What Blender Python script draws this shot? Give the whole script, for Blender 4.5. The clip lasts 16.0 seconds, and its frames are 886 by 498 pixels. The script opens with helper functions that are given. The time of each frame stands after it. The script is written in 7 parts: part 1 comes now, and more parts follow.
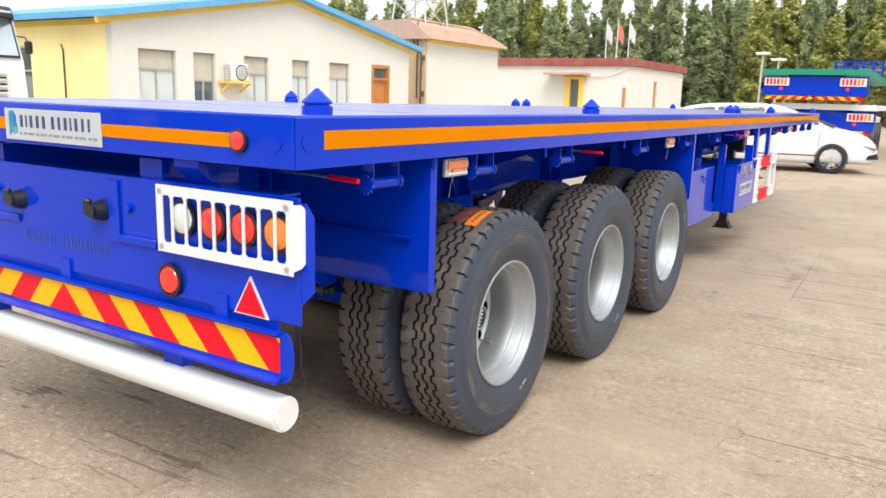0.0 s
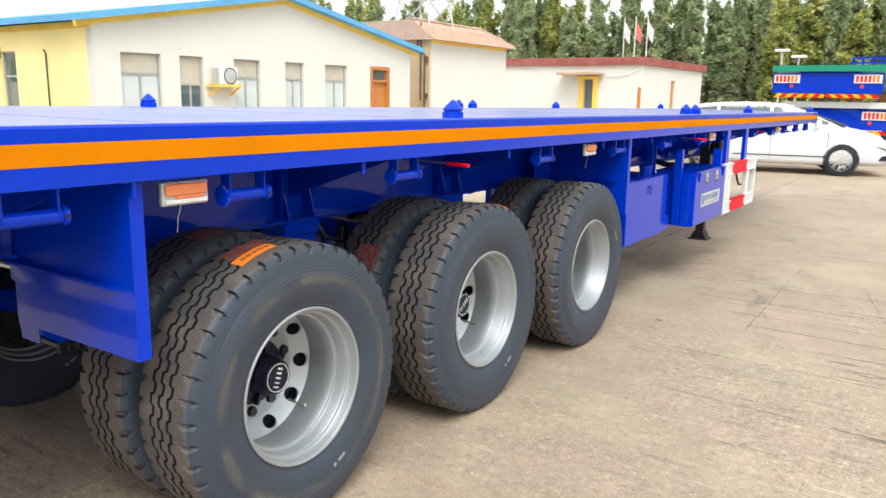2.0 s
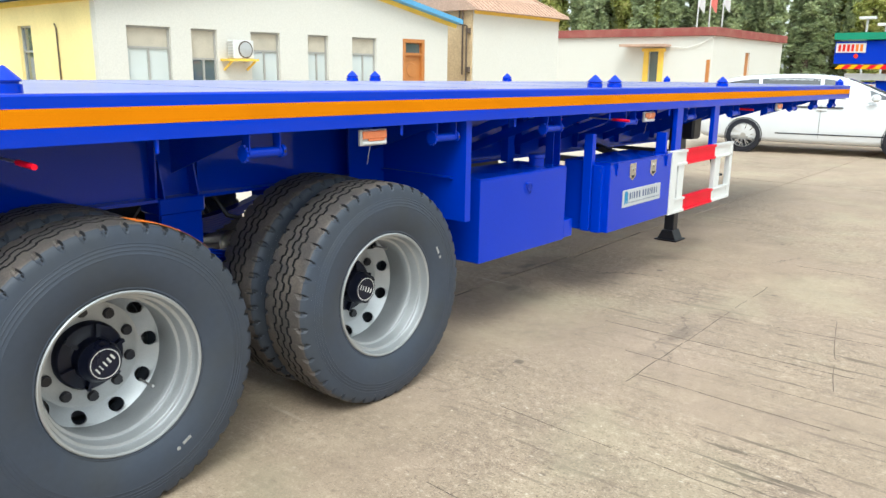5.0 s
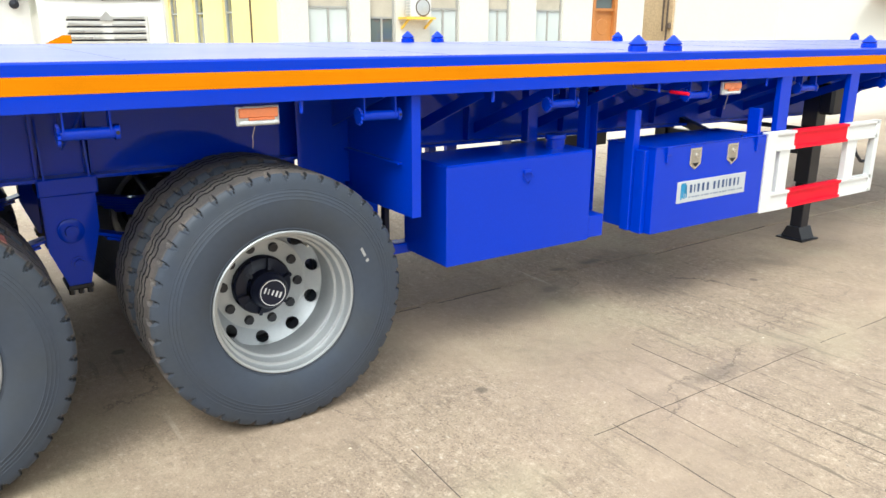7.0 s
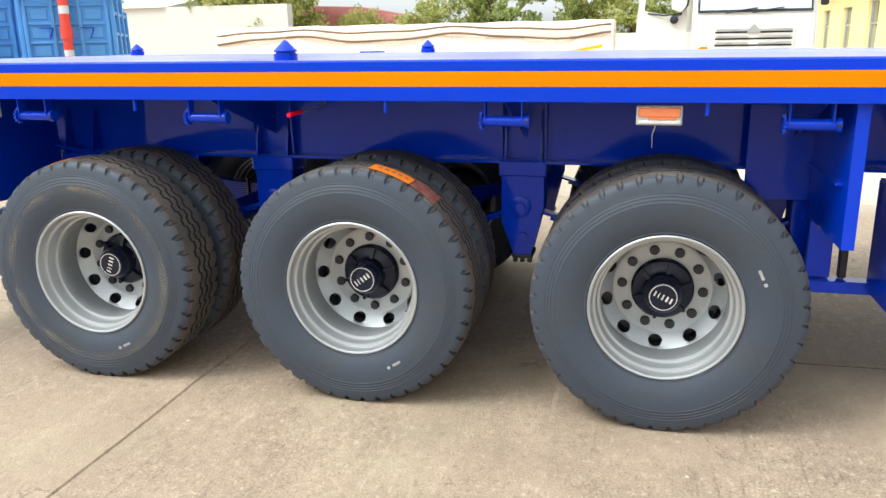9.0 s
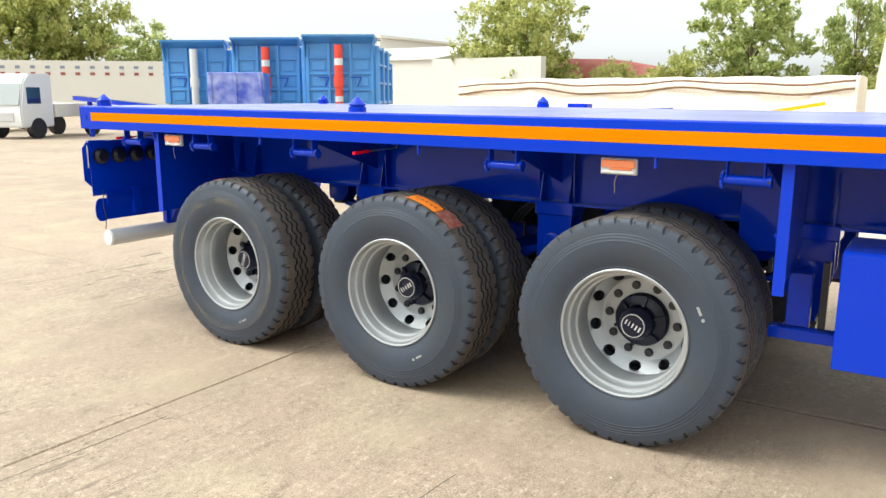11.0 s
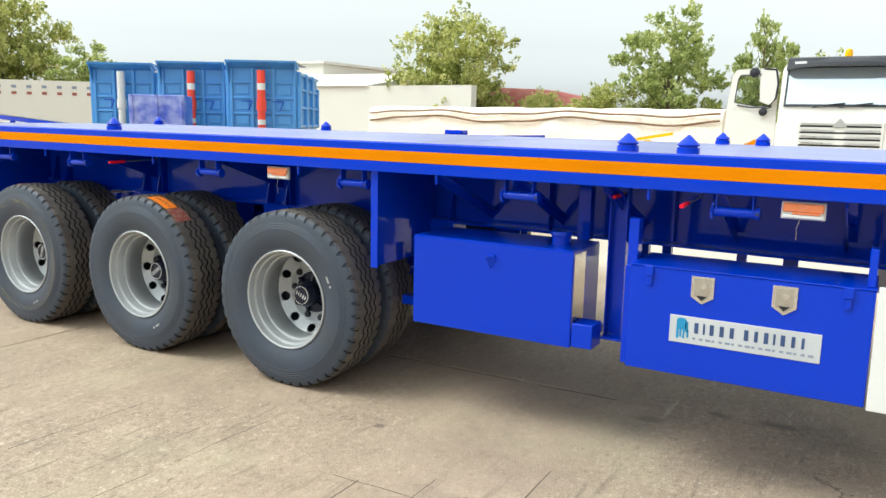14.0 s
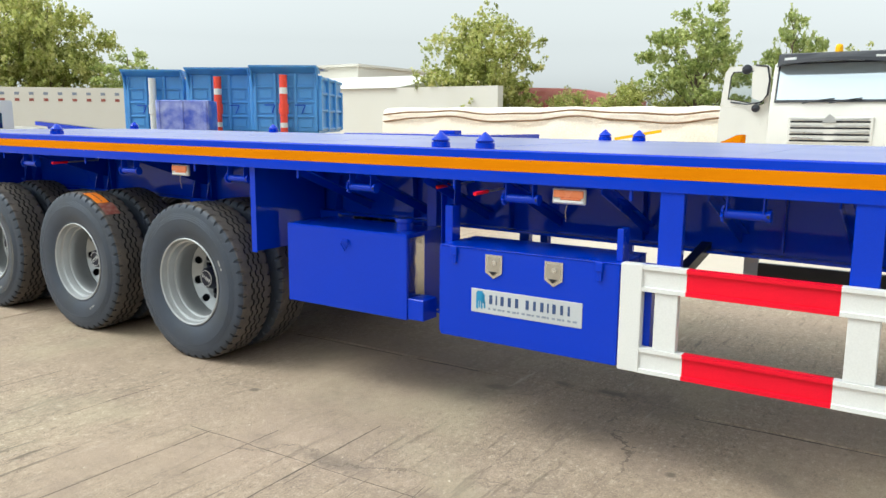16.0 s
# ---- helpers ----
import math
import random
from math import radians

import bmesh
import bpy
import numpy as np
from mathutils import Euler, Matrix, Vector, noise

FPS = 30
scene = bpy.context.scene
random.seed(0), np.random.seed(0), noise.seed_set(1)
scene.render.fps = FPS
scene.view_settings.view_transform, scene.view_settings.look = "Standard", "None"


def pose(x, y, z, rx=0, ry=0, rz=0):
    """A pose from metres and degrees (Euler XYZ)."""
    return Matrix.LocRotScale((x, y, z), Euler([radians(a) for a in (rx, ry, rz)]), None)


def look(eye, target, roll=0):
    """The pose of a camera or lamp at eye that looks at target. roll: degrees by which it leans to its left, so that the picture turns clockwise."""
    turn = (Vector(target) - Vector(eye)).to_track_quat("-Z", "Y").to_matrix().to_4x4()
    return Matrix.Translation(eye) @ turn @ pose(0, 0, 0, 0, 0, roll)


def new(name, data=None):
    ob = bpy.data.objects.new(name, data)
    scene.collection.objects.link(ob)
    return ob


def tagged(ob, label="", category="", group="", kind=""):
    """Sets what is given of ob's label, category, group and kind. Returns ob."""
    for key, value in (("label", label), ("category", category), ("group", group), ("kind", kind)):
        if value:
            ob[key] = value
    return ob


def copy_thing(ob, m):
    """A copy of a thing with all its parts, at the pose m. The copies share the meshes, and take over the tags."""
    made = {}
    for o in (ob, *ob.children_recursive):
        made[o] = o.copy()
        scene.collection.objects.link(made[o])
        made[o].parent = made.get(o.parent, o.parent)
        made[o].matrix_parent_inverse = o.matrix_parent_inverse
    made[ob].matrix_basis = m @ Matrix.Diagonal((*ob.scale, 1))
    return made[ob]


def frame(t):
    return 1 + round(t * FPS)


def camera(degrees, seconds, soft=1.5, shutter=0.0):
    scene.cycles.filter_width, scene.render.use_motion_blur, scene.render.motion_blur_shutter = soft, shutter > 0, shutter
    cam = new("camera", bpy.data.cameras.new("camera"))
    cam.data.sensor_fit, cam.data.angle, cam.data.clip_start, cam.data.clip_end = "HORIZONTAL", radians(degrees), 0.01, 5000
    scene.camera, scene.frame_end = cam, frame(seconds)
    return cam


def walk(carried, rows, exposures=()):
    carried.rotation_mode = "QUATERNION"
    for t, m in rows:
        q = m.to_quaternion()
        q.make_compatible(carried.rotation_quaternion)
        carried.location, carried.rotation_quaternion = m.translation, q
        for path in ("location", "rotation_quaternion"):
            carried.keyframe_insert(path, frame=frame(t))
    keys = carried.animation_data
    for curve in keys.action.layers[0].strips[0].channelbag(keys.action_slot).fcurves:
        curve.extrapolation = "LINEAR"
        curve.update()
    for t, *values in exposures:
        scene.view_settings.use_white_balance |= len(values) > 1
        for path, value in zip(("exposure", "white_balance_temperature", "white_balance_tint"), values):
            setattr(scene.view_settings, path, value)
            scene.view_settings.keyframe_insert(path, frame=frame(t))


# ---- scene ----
cam = camera(60.4, 16.0)
PATH = [
    (0, (0.196, 0.307, 1.578), (-0.841, 1.97, 1.181), 1.6),
    (0.5, (0.2, 0.561, 1.581), (-0.846, 2.22, 1.189), 1.5),
    (1, (0.312, 0.879, 1.583), (-0.74, 2.535, 1.192), 1.3),
    (1.5, (0.44, 1.171, 1.576), (-0.628, 2.816, 1.184), 1.2),
    (2, (0.536, 1.476, 1.593), (-0.56, 3.102, 1.199), 1.0),
    (2.5, (0.665, 1.782, 1.594), (-0.458, 3.389, 1.195), 0.8),
    (3, (0.779, 2.091, 1.583), (-0.368, 3.678, 1.175), 0.6),
    (3.5, (0.823, 2.429, 1.588), (-0.34, 4.0, 1.167), 0.6),
    (4, (0.923, 2.81, 1.583), (-0.257, 4.366, 1.149), 0.6),
    (4.5, (1.01, 3.144, 1.573), (-0.198, 4.675, 1.127), 0.9),
    (4.7, (1.04, 3.295, 1.575), (-0.186, 4.81, 1.125), 0.8),
    (6.8, (1.347, 4.81, 1.615), (-0.194, 5.959, 1.06), 0.6),
    (7, (1.38, 4.949, 1.609), (-0.217, 6.013, 1.043), 0.2),
    (7.5, (1.348, 5.197, 1.584), (-0.384, 5.995, 0.981), -0.3),
    (8, (1.35, 5.409, 1.558), (-0.526, 5.78, 0.973), -1.5),
    (8.5, (1.446, 5.647, 1.549), (-0.474, 5.582, 0.991), -1.4),
    (9, (1.58, 5.873, 1.552), (-0.292, 5.401, 1.031), -1.0),
    (9.5, (1.704, 6.172, 1.582), (-0.082, 5.412, 1.102), -0.7),
    (9.7, (1.715, 6.322, 1.582), (-0.031, 5.464, 1.117), -0.7),
    (11.8, (1.898, 7.633, 1.585), (0.275, 6.53, 1.202), 0.6),
    (12, (1.907, 7.762, 1.59), (0.287, 6.652, 1.214), 0.9),
    (12.5, (1.941, 8.085, 1.588), (0.319, 6.972, 1.228), 1.0),
    (13, (1.938, 8.402, 1.601), (0.294, 7.316, 1.259), 1.2),
    (13.5, (1.94, 8.735, 1.594), (0.261, 7.701, 1.262), 1.4),
    (14, (1.996, 9.035, 1.591), (0.286, 8.051, 1.263), 1.2),
    (14.5, (2.006, 9.306, 1.608), (0.285, 8.342, 1.279), 0.9),
    (15, (1.937, 9.651, 1.593), (0.227, 8.668, 1.261), 0.7),
    (15.5, (1.918, 9.929, 1.585), (0.234, 8.902, 1.252), 0.6),
    (16, (1.904, 10.226, 1.606), (0.255, 9.143, 1.278), 0.4),
]
walk(cam, [(t, look(eye, target, roll)) for t, eye, target, roll in PATH],
     [(0, 0.02, 6130, 10), (1.5, 0.07, 6030, 8), (3.0, 0.0, 5930, 5), (4.5, -0.03, 5790, 2), (7.0, 0.20, 5920, 4), (8.5, 0.24, 5990, 6), (12.5, 0.22, 6160, 3), (14.5, -0.02, 5950, 2), (16, -0.13, 5930, 2)])

# ---- world and sun ----
world = bpy.data.worlds.new("World")
scene.world = world
world.use_nodes = True
wn, wl = world.node_tree.nodes, world.node_tree.links
sky = wn.new("ShaderNodeTexSky")
sky.sky_type, sky.sun_disc = "NISHITA", False
sky.sun_elevation, sky.sun_rotation = radians(52), radians(138)
sky.air_density, sky.dust_density, sky.ozone_density = 2.0, 1.5, 1.0
haze = wn.new("ShaderNodeHueSaturation")
haze.inputs["Saturation"].default_value, haze.inputs["Value"].default_value = 0.0, 2.2
wl.new(sky.outputs[0], haze.inputs["Color"])
# a thin even overcast, brighter overhead than along the horizon
up = wn.new("ShaderNodeTexCoord")
sep = wn.new("ShaderNodeSeparateXYZ")
rise = wn.new("ShaderNodeMapRange")
rise.inputs["To Min"].default_value, rise.inputs["To Max"].default_value = 0.53, 1.48
wl.new(up.outputs["Generated"], sep.inputs[0])
wl.new(sep.outputs["Z"], rise.inputs["Value"])
veil = wn.new("ShaderNodeVectorMath")
veil.operation = "SCALE"
wl.new(haze.outputs[0], veil.inputs[0])
wl.new(rise.outputs[0], veil.inputs["Scale"])
warm = wn.new("ShaderNodeVectorMath")
warm.operation = "MULTIPLY"
warm.inputs[1].default_value = (1.012, 1.0, 0.962)
wl.new(veil.outputs[0], warm.inputs[0])
wl.new(warm.outputs[0], wn["Background"].inputs["Color"])
wn["Background"].inputs["Strength"].default_value = 0.128
SUN = (math.sin(radians(138)) * math.cos(radians(52)), math.cos(radians(138)) * math.cos(radians(52)), math.sin(radians(52)))
sun = new("sun", bpy.data.lights.new("sun", "SUN"))
sun.data.energy, sun.data.angle, sun.data.color = 1.9, radians(24), (1.0, 0.94, 0.85)
sun.matrix_world = look((20 * SUN[0], 20 * SUN[1], 20 * SUN[2]), (0, 0, 0))

# ---- materials ----
def mat(name, col, rough=0.5, metal=0.0, var=0.15, scale=2.0, fine=40.0, bump=0.05, coat=0.0, col2=None, amount=0.35, spec=0.5, dist=0.002, wave=0.0, ior=1.5, crough=0.05):
    """A painted or raw surface: base colour, large stains towards col2, fine grain and relief."""
    m = bpy.data.materials.new(name)
    m.use_nodes = True
    n, l = m.node_tree.nodes, m.node_tree.links
    b = n["Principled BSDF"]
    tc = n.new("ShaderNodeTexCoord")
    big = n.new("ShaderNodeTexNoise")
    big.inputs["Scale"].default_value, big.inputs["Detail"].default_value = scale, 6
    l.new(tc.outputs["Object"], big.inputs["Vector"])
    small = n.new("ShaderNodeTexNoise")
    small.inputs["Scale"].default_value, small.inputs["Detail"].default_value = fine, 4
    l.new(tc.outputs["Object"], small.inputs["Vector"])
    ramp = n.new("ShaderNodeMapRange")
    ramp.inputs["From Min"].default_value, ramp.inputs["From Max"].default_value = 0.42, 0.68
    ramp.inputs["To Max"].default_value = amount
    l.new(big.outputs["Fac"], ramp.inputs["Value"])
    mix = n.new("ShaderNodeMix")
    mix.data_type = "RGBA"
    mix.inputs["A"].default_value = (*col, 1)
    mix.inputs["B"].default_value = (*(col2 or tuple(c * 0.72 for c in col)), 1)
    l.new(ramp.outputs[0], mix.inputs["Factor"])
    val = n.new("ShaderNodeMapRange")
    val.inputs["From Min"].default_value, val.inputs["From Max"].default_value = 0.3, 0.7
    val.inputs["To Min"].default_value, val.inputs["To Max"].default_value = 1 - var, 1 + var
    l.new(small.outputs["Fac"], val.inputs["Value"])
    hsv = n.new("ShaderNodeHueSaturation")
    l.new(mix.outputs["Result"], hsv.inputs["Color"])
    l.new(val.outputs[0], hsv.inputs["Value"])
    l.new(hsv.outputs[0], b.inputs["Base Color"])
    rr = n.new("ShaderNodeMapRange")
    rr.inputs["To Min"].default_value, rr.inputs["To Max"].default_value = max(0.03, rough - 0.1), min(1, rough + 0.12)
    l.new(big.outputs["Fac"], rr.inputs["Value"])
    l.new(rr.outputs[0], b.inputs["Roughness"])
    b.inputs["Metallic"].default_value = metal
    b.inputs["Coat Weight"].default_value = coat
    b.inputs["Specular IOR Level"].default_value = spec
    b.inputs["Coat IOR"].default_value = ior
    b.inputs["Coat Roughness"].default_value = crough
    bp = n.new("ShaderNodeBump")
    bp.inputs["Strength"].default_value, bp.inputs["Distance"].default_value = bump, dist
    l.new(small.outputs["Fac"], bp.inputs["Height"])
    if wave:
        wb = n.new("ShaderNodeBump")
        wb.inputs["Strength"].default_value, wb.inputs["Distance"].default_value = 1.0, wave
        l.new(big.outputs["Fac"], wb.inputs["Height"])
        l.new(wb.outputs[0], bp.inputs["Normal"])
        l.new(bp.outputs[0], b.inputs["Coat Normal"])
    l.new(bp.outputs[0], b.inputs["Normal"])
    return m


BLUE = mat("trailer_blue_paint", (0.0025, 0.034, 0.48), 0.3, var=0.05, scale=1.6, fine=220, bump=0.015, coat=1.0, amount=0.15, spec=0.03, wave=0.004, ior=1.31)
DECKBLUE = mat("glossy_deck_paint", (0.012, 0.045, 0.46), 0.35, var=0.06, scale=0.8, fine=60, bump=0.0, amount=0.2, coat=1.0, ior=2.9, crough=0.26)
ORANGE = mat("orange_reflective_tape", (0.62, 0.195, 0.0), 0.7, var=0.05, fine=400, bump=0.05, spec=0.01)
YELLOW = mat("yellow_reflective_film", (0.88, 0.44, 0.0), 0.4, var=0.05, fine=400, bump=0.04, spec=0.2)
RED = mat("red_reflective_film", (0.70, 0.004, 0.018), 0.4, var=0.06, fine=400, bump=0.04, spec=0.2)
REDPAINT = mat("red_gloss_paint", (0.70, 0.002, 0.022), 0.45, var=0.05, fine=200, bump=0.04, spec=0.2)
WHITE = mat("white_gloss_paint", (0.65, 0.65, 0.635), 0.5, var=0.04, scale=2.5, fine=150, bump=0.04, col2=(0.68, 0.67, 0.64))
PLATEWHITE = mat("grey_white_plate", (0.47, 0.49, 0.51), 0.4, var=0.03, scale=3, fine=120, bump=0.02)
TYRE = mat("black_tyre_rubber", (0.043, 0.053, 0.074), 0.46, var=0.05, scale=5, fine=40, bump=0.04, col2=(0.046, 0.051, 0.058), amount=0.6, spec=0.3)
TREAD = mat("dusty_tread_rubber", (0.078, 0.069, 0.065), 0.6, var=0.2, scale=8, fine=120, bump=0.2, col2=(0.150, 0.124, 0.104), amount=0.65, spec=0.35)
# near-black that puts the shade inside the tread grooves into their colour
GROOVESHADE = mat("shade_black_groove_rubber", (0.004, 0.005, 0.008), 0.8, var=0.2, scale=8, fine=120)
RIM = mat("silver_wheel_paint", (0.43, 0.445, 0.455), 0.47, metal=0.75, var=0.05, scale=5, fine=200, bump=0.04)
BLACK = mat("black_paint", (0.010, 0.011, 0.018), 0.35, var=0.15, scale=4, fine=120, bump=0.06)
STEEL = mat("stainless_steel", (0.62, 0.61, 0.58), 0.28, metal=0.9, var=0.05, fine=200, bump=0.05)
GALV = mat("galvanised_steel", (0.50, 0.47, 0.42), 0.3, metal=0.8, var=0.08, scale=5, fine=80, bump=0.06)
# bright metal for the reflection seen on the tool box end
REFLECTSHEET = mat("bright_reflection_metal", (0.62, 0.59, 0.54), 0.14, metal=1.0, var=0.05, scale=3, fine=60, bump=0.02, wave=0.01)
REDLENS = mat("red_lamp_lens", (0.72, 0.02, 0.015), 0.12, var=0.08, scale=20, fine=300, bump=0.3, coat=0.8)
AMBERLENS = mat("amber_lamp_lens", (0.85, 0.20, 0.02), 0.12, var=0.08, scale=20, fine=300, bump=0.3, coat=0.8)
MARKLENS = mat("faded_amber_lens", (0.64, 0.18, 0.065), 0.25, var=0.08, scale=12, fine=300, bump=0.2, coat=0.6)
CLEARLENS = mat("clear_lamp_lens", (0.62, 0.64, 0.64), 0.1, var=0.15, scale=30, fine=200, bump=0.4, coat=0.9)
STICKER = mat("orange_tyre_sticker", (0.85, 0.22, 0.01), 0.5, var=0.1, scale=20, fine=100)
STICKRED = mat("brown_red_tyre_sticker", (0.20, 0.045, 0.03), 0.55, var=0.2, scale=30, fine=120, col2=(0.40, 0.30, 0.26))
def dust_film():
    m = mat("dry_dust_film", (0.19, 0.175, 0.145), 0.9, var=0.2, scale=9, fine=60)
    n, l = m.node_tree.nodes, m.node_tree.links
    t = n.new("ShaderNodeTexNoise")
    t.inputs["Scale"].default_value, t.inputs["Detail"].default_value = 7, 8
    r = n.new("ShaderNodeMapRange")
    r.inputs["From Min"].default_value, r.inputs["From Max"].default_value, r.inputs["To Max"].default_value = 0.36, 0.66, 0.62
    l.new(n["Texture Coordinate"].outputs["Object"], t.inputs["Vector"])
    l.new(t.outputs["Fac"], r.inputs["Value"])
    # thickest along one radius of the wheel, thinning out to both sides
    g = n.new("ShaderNodeNewGeometry")
    flat = n.new("ShaderNodeVectorMath")
    flat.operation = "MULTIPLY_ADD"
    flat.inputs[1].default_value, flat.inputs[2].default_value = (0, 1, 1), (0, -3.405, -0.53)
    length = n.new("ShaderNodeVectorMath")
    length.operation = "LENGTH"
    l.new(g.outputs["Position"], flat.inputs[0])
    l.new(flat.outputs[0], length.inputs[0])
    off = n.new("ShaderNodeMath")
    off.operation = "SUBTRACT"
    off.inputs[1].default_value = 0.412
    l.new(length.outputs["Value"], off.inputs[0])
    away = n.new("ShaderNodeMath")
    away.operation = "ABSOLUTE"
    l.new(off.outputs[0], away.inputs[0])
    thin = n.new("ShaderNodeMapRange")
    thin.inputs["From Max"].default_value, thin.inputs["To Min"].default_value, thin.inputs["To Max"].default_value = 0.030, 1.0, 0.0
    l.new(away.outputs[0], thin.inputs["Value"])
    much = n.new("ShaderNodeMath")
    much.operation = "MULTIPLY"
    l.new(r.outputs[0], much.inputs[0])
    l.new(thin.outputs[0], much.inputs[1])
    l.new(much.outputs[0], n["Principled BSDF"].inputs["Alpha"])
    return m


DUST = dust_film()
INK = mat("dark_blue_print", (0.03, 0.06, 0.16), 0.5, var=0.05)
TEAL = mat("teal_print", (0.02, 0.22, 0.42), 0.5, var=0.05)
TICK = mat("faded_white_tyre_mark", (0.30, 0.30, 0.29), 0.7, var=0.3, scale=30, fine=200)
BRASS = mat("dull_brass", (0.45, 0.28, 0.08), 0.4, metal=0.8, var=0.15, fine=80)
HUBBLACK = mat("blue_black_hub_paint", (0.006, 0.008, 0.022), 0.28, var=0.15, scale=4, fine=120, bump=0.05, spec=0.3)
ALUMIN = mat("dull_clear_plastic_frame", (0.52, 0.52, 0.50), 0.3, metal=0.3, var=0.1, scale=12, fine=150)
GREYINK = mat("grey_print", (0.22, 0.25, 0.32), 0.5, var=0.05)

def glass(name, tint=(0.9, 0.95, 0.95), rough=0.02):
    m = bpy.data.materials.new(name)
    m.use_nodes = True
    b = m.node_tree.nodes["Principled BSDF"]
    b.inputs["Base Color"].default_value = (*tint, 1)
    b.inputs["Roughness"].default_value = rough
    b.inputs["Metallic"].default_value = 0.0
    b.inputs["Transmission Weight"].default_value = 0.0
    b.inputs["Specular IOR Level"].default_value = 0.8
    b.inputs["Coat Weight"].default_value = 1.0
    b.inputs["Coat Roughness"].default_value = 0.02
    return m


PANE = glass("window_glass", (0.10, 0.13, 0.13))
PALEPANE = glass("curtained_window_glass", (0.58, 0.62, 0.60))
DARKPANE = glass("tinted_car_glass", (0.02, 0.025, 0.03))

# ---- mesh tools ----
ORIGIN = {}


def box(bm, lo, hi, bevel=0.0):
    c = [(a + b) / 2 for a, b in zip(lo, hi)]
    s = [abs(b - a) for a, b in zip(lo, hi)]
    made = bmesh.ops.create_cube(bm, size=1.0, matrix=Matrix.Translation(c) @ Matrix.Diagonal((*s, 1)))
    if bevel:
        edges = {e for v in made["verts"] for e in v.link_edges}
        bmesh.ops.bevel(bm, geom=list(edges), offset=min(bevel, min(s) * 0.45), segments=1, affect="EDGES", clamp_overlap=True)
    return bm


def cyl(bm, p0, p1, r, n=16, r2=None):
    p0, p1 = Vector(p0), Vector(p1)
    d = p1 - p0
    m = Matrix.Translation((p0 + p1) / 2) @ d.to_track_quat("Z", "Y").to_matrix().to_4x4()
    bmesh.ops.create_cone(bm, cap_ends=True, segments=n, radius1=r, radius2=r if r2 is None else r2, depth=d.length, matrix=m)
    return bm


def beam(bm, p0, p1, w, h, up=(0, 0, 1)):
    """A bar of section w x h between two points."""
    p0, p1 = Vector(p0), Vector(p1)
    d = (p1 - p0).normalized()
    side = d.cross(Vector(up)).normalized()
    top = side.cross(d)
    vs = []
    for p in (p0, p1):
        for a, b in ((-1, -1), (1, -1), (1, 1), (-1, 1)):
            vs.append(bm.verts.new(p + side * (a * w / 2) + top * (b * h / 2)))
    for f in ((0, 1, 2, 3), (7, 6, 5, 4), (0, 4, 5, 1), (1, 5, 6, 2), (2, 6, 7, 3), (3, 7, 4, 0)):
        bm.faces.new([vs[i] for i in f])
    return bm


def prism(bm, poly, axis, lo, hi):
    """A polygon given in the two other axes, drawn out along axis from lo to hi."""
    def at(p, v):
        return {"x": (v, p[0], p[1]), "y": (p[0], v, p[1]), "z": (p[0], p[1], v)}[axis]
    a = [bm.verts.new(at(p, lo)) for p in poly]
    b = [bm.verts.new(at(p, hi)) for p in poly]
    n = len(poly)
    bm.faces.new(a)
    bm.faces.new(b[::-1])
    for i in range(n):
        bm.faces.new((a[i], b[i], b[(i + 1) % n], a[(i + 1) % n]))
    bmesh.ops.recalc_face_normals(bm, faces=bm.faces[:])
    return bm


def lathe(bm, profile, n=48, axis="x", centre=(0, 0, 0)):
    """Turns (radius, along) pairs round an axis through centre."""
    rings = []
    for r, u in profile:
        ring = []
        for i in range(n):
            a = 2 * math.pi * i / n
            p, q = r * math.cos(a), r * math.sin(a)
            co = {"x": (u, p, q), "y": (p, u, q), "z": (p, q, u)}[axis]
            ring.append(bm.verts.new(Vector(co) + Vector(centre)))
        rings.append(ring)
    for a, b in zip(rings, rings[1:]):
        for i in range(n):
            bm.faces.new((a[i], a[(i + 1) % n], b[(i + 1) % n], b[i]))
    return bm


def tube(bm, pts, r, n=8):
    """A bent round bar through the points."""
    pts = [Vector(p) for p in pts]
    rings = []
    for i, p in enumerate(pts):
        d = (pts[min(i + 1, len(pts) - 1)] - pts[max(i - 1, 0)]).normalized()
        ref = Vector((0, 0, 1)) if abs(d.z) < 0.9 else Vector((0, 1, 0))
        s = d.cross(ref).normalized()
        t = s.cross(d)
        rings.append([bm.verts.new(p + (s * math.cos(2 * math.pi * k / n) + t * math.sin(2 * math.pi * k / n)) * r) for k in range(n)])
    for a, b in zip(rings, rings[1:]):
        for k in range(n):
            bm.faces.new((a[k], a[(k + 1) % n], b[(k + 1) % n], b[k]))
    bm.faces.new(rings[0][::-1])
    bm.faces.new(rings[-1])
    return bm


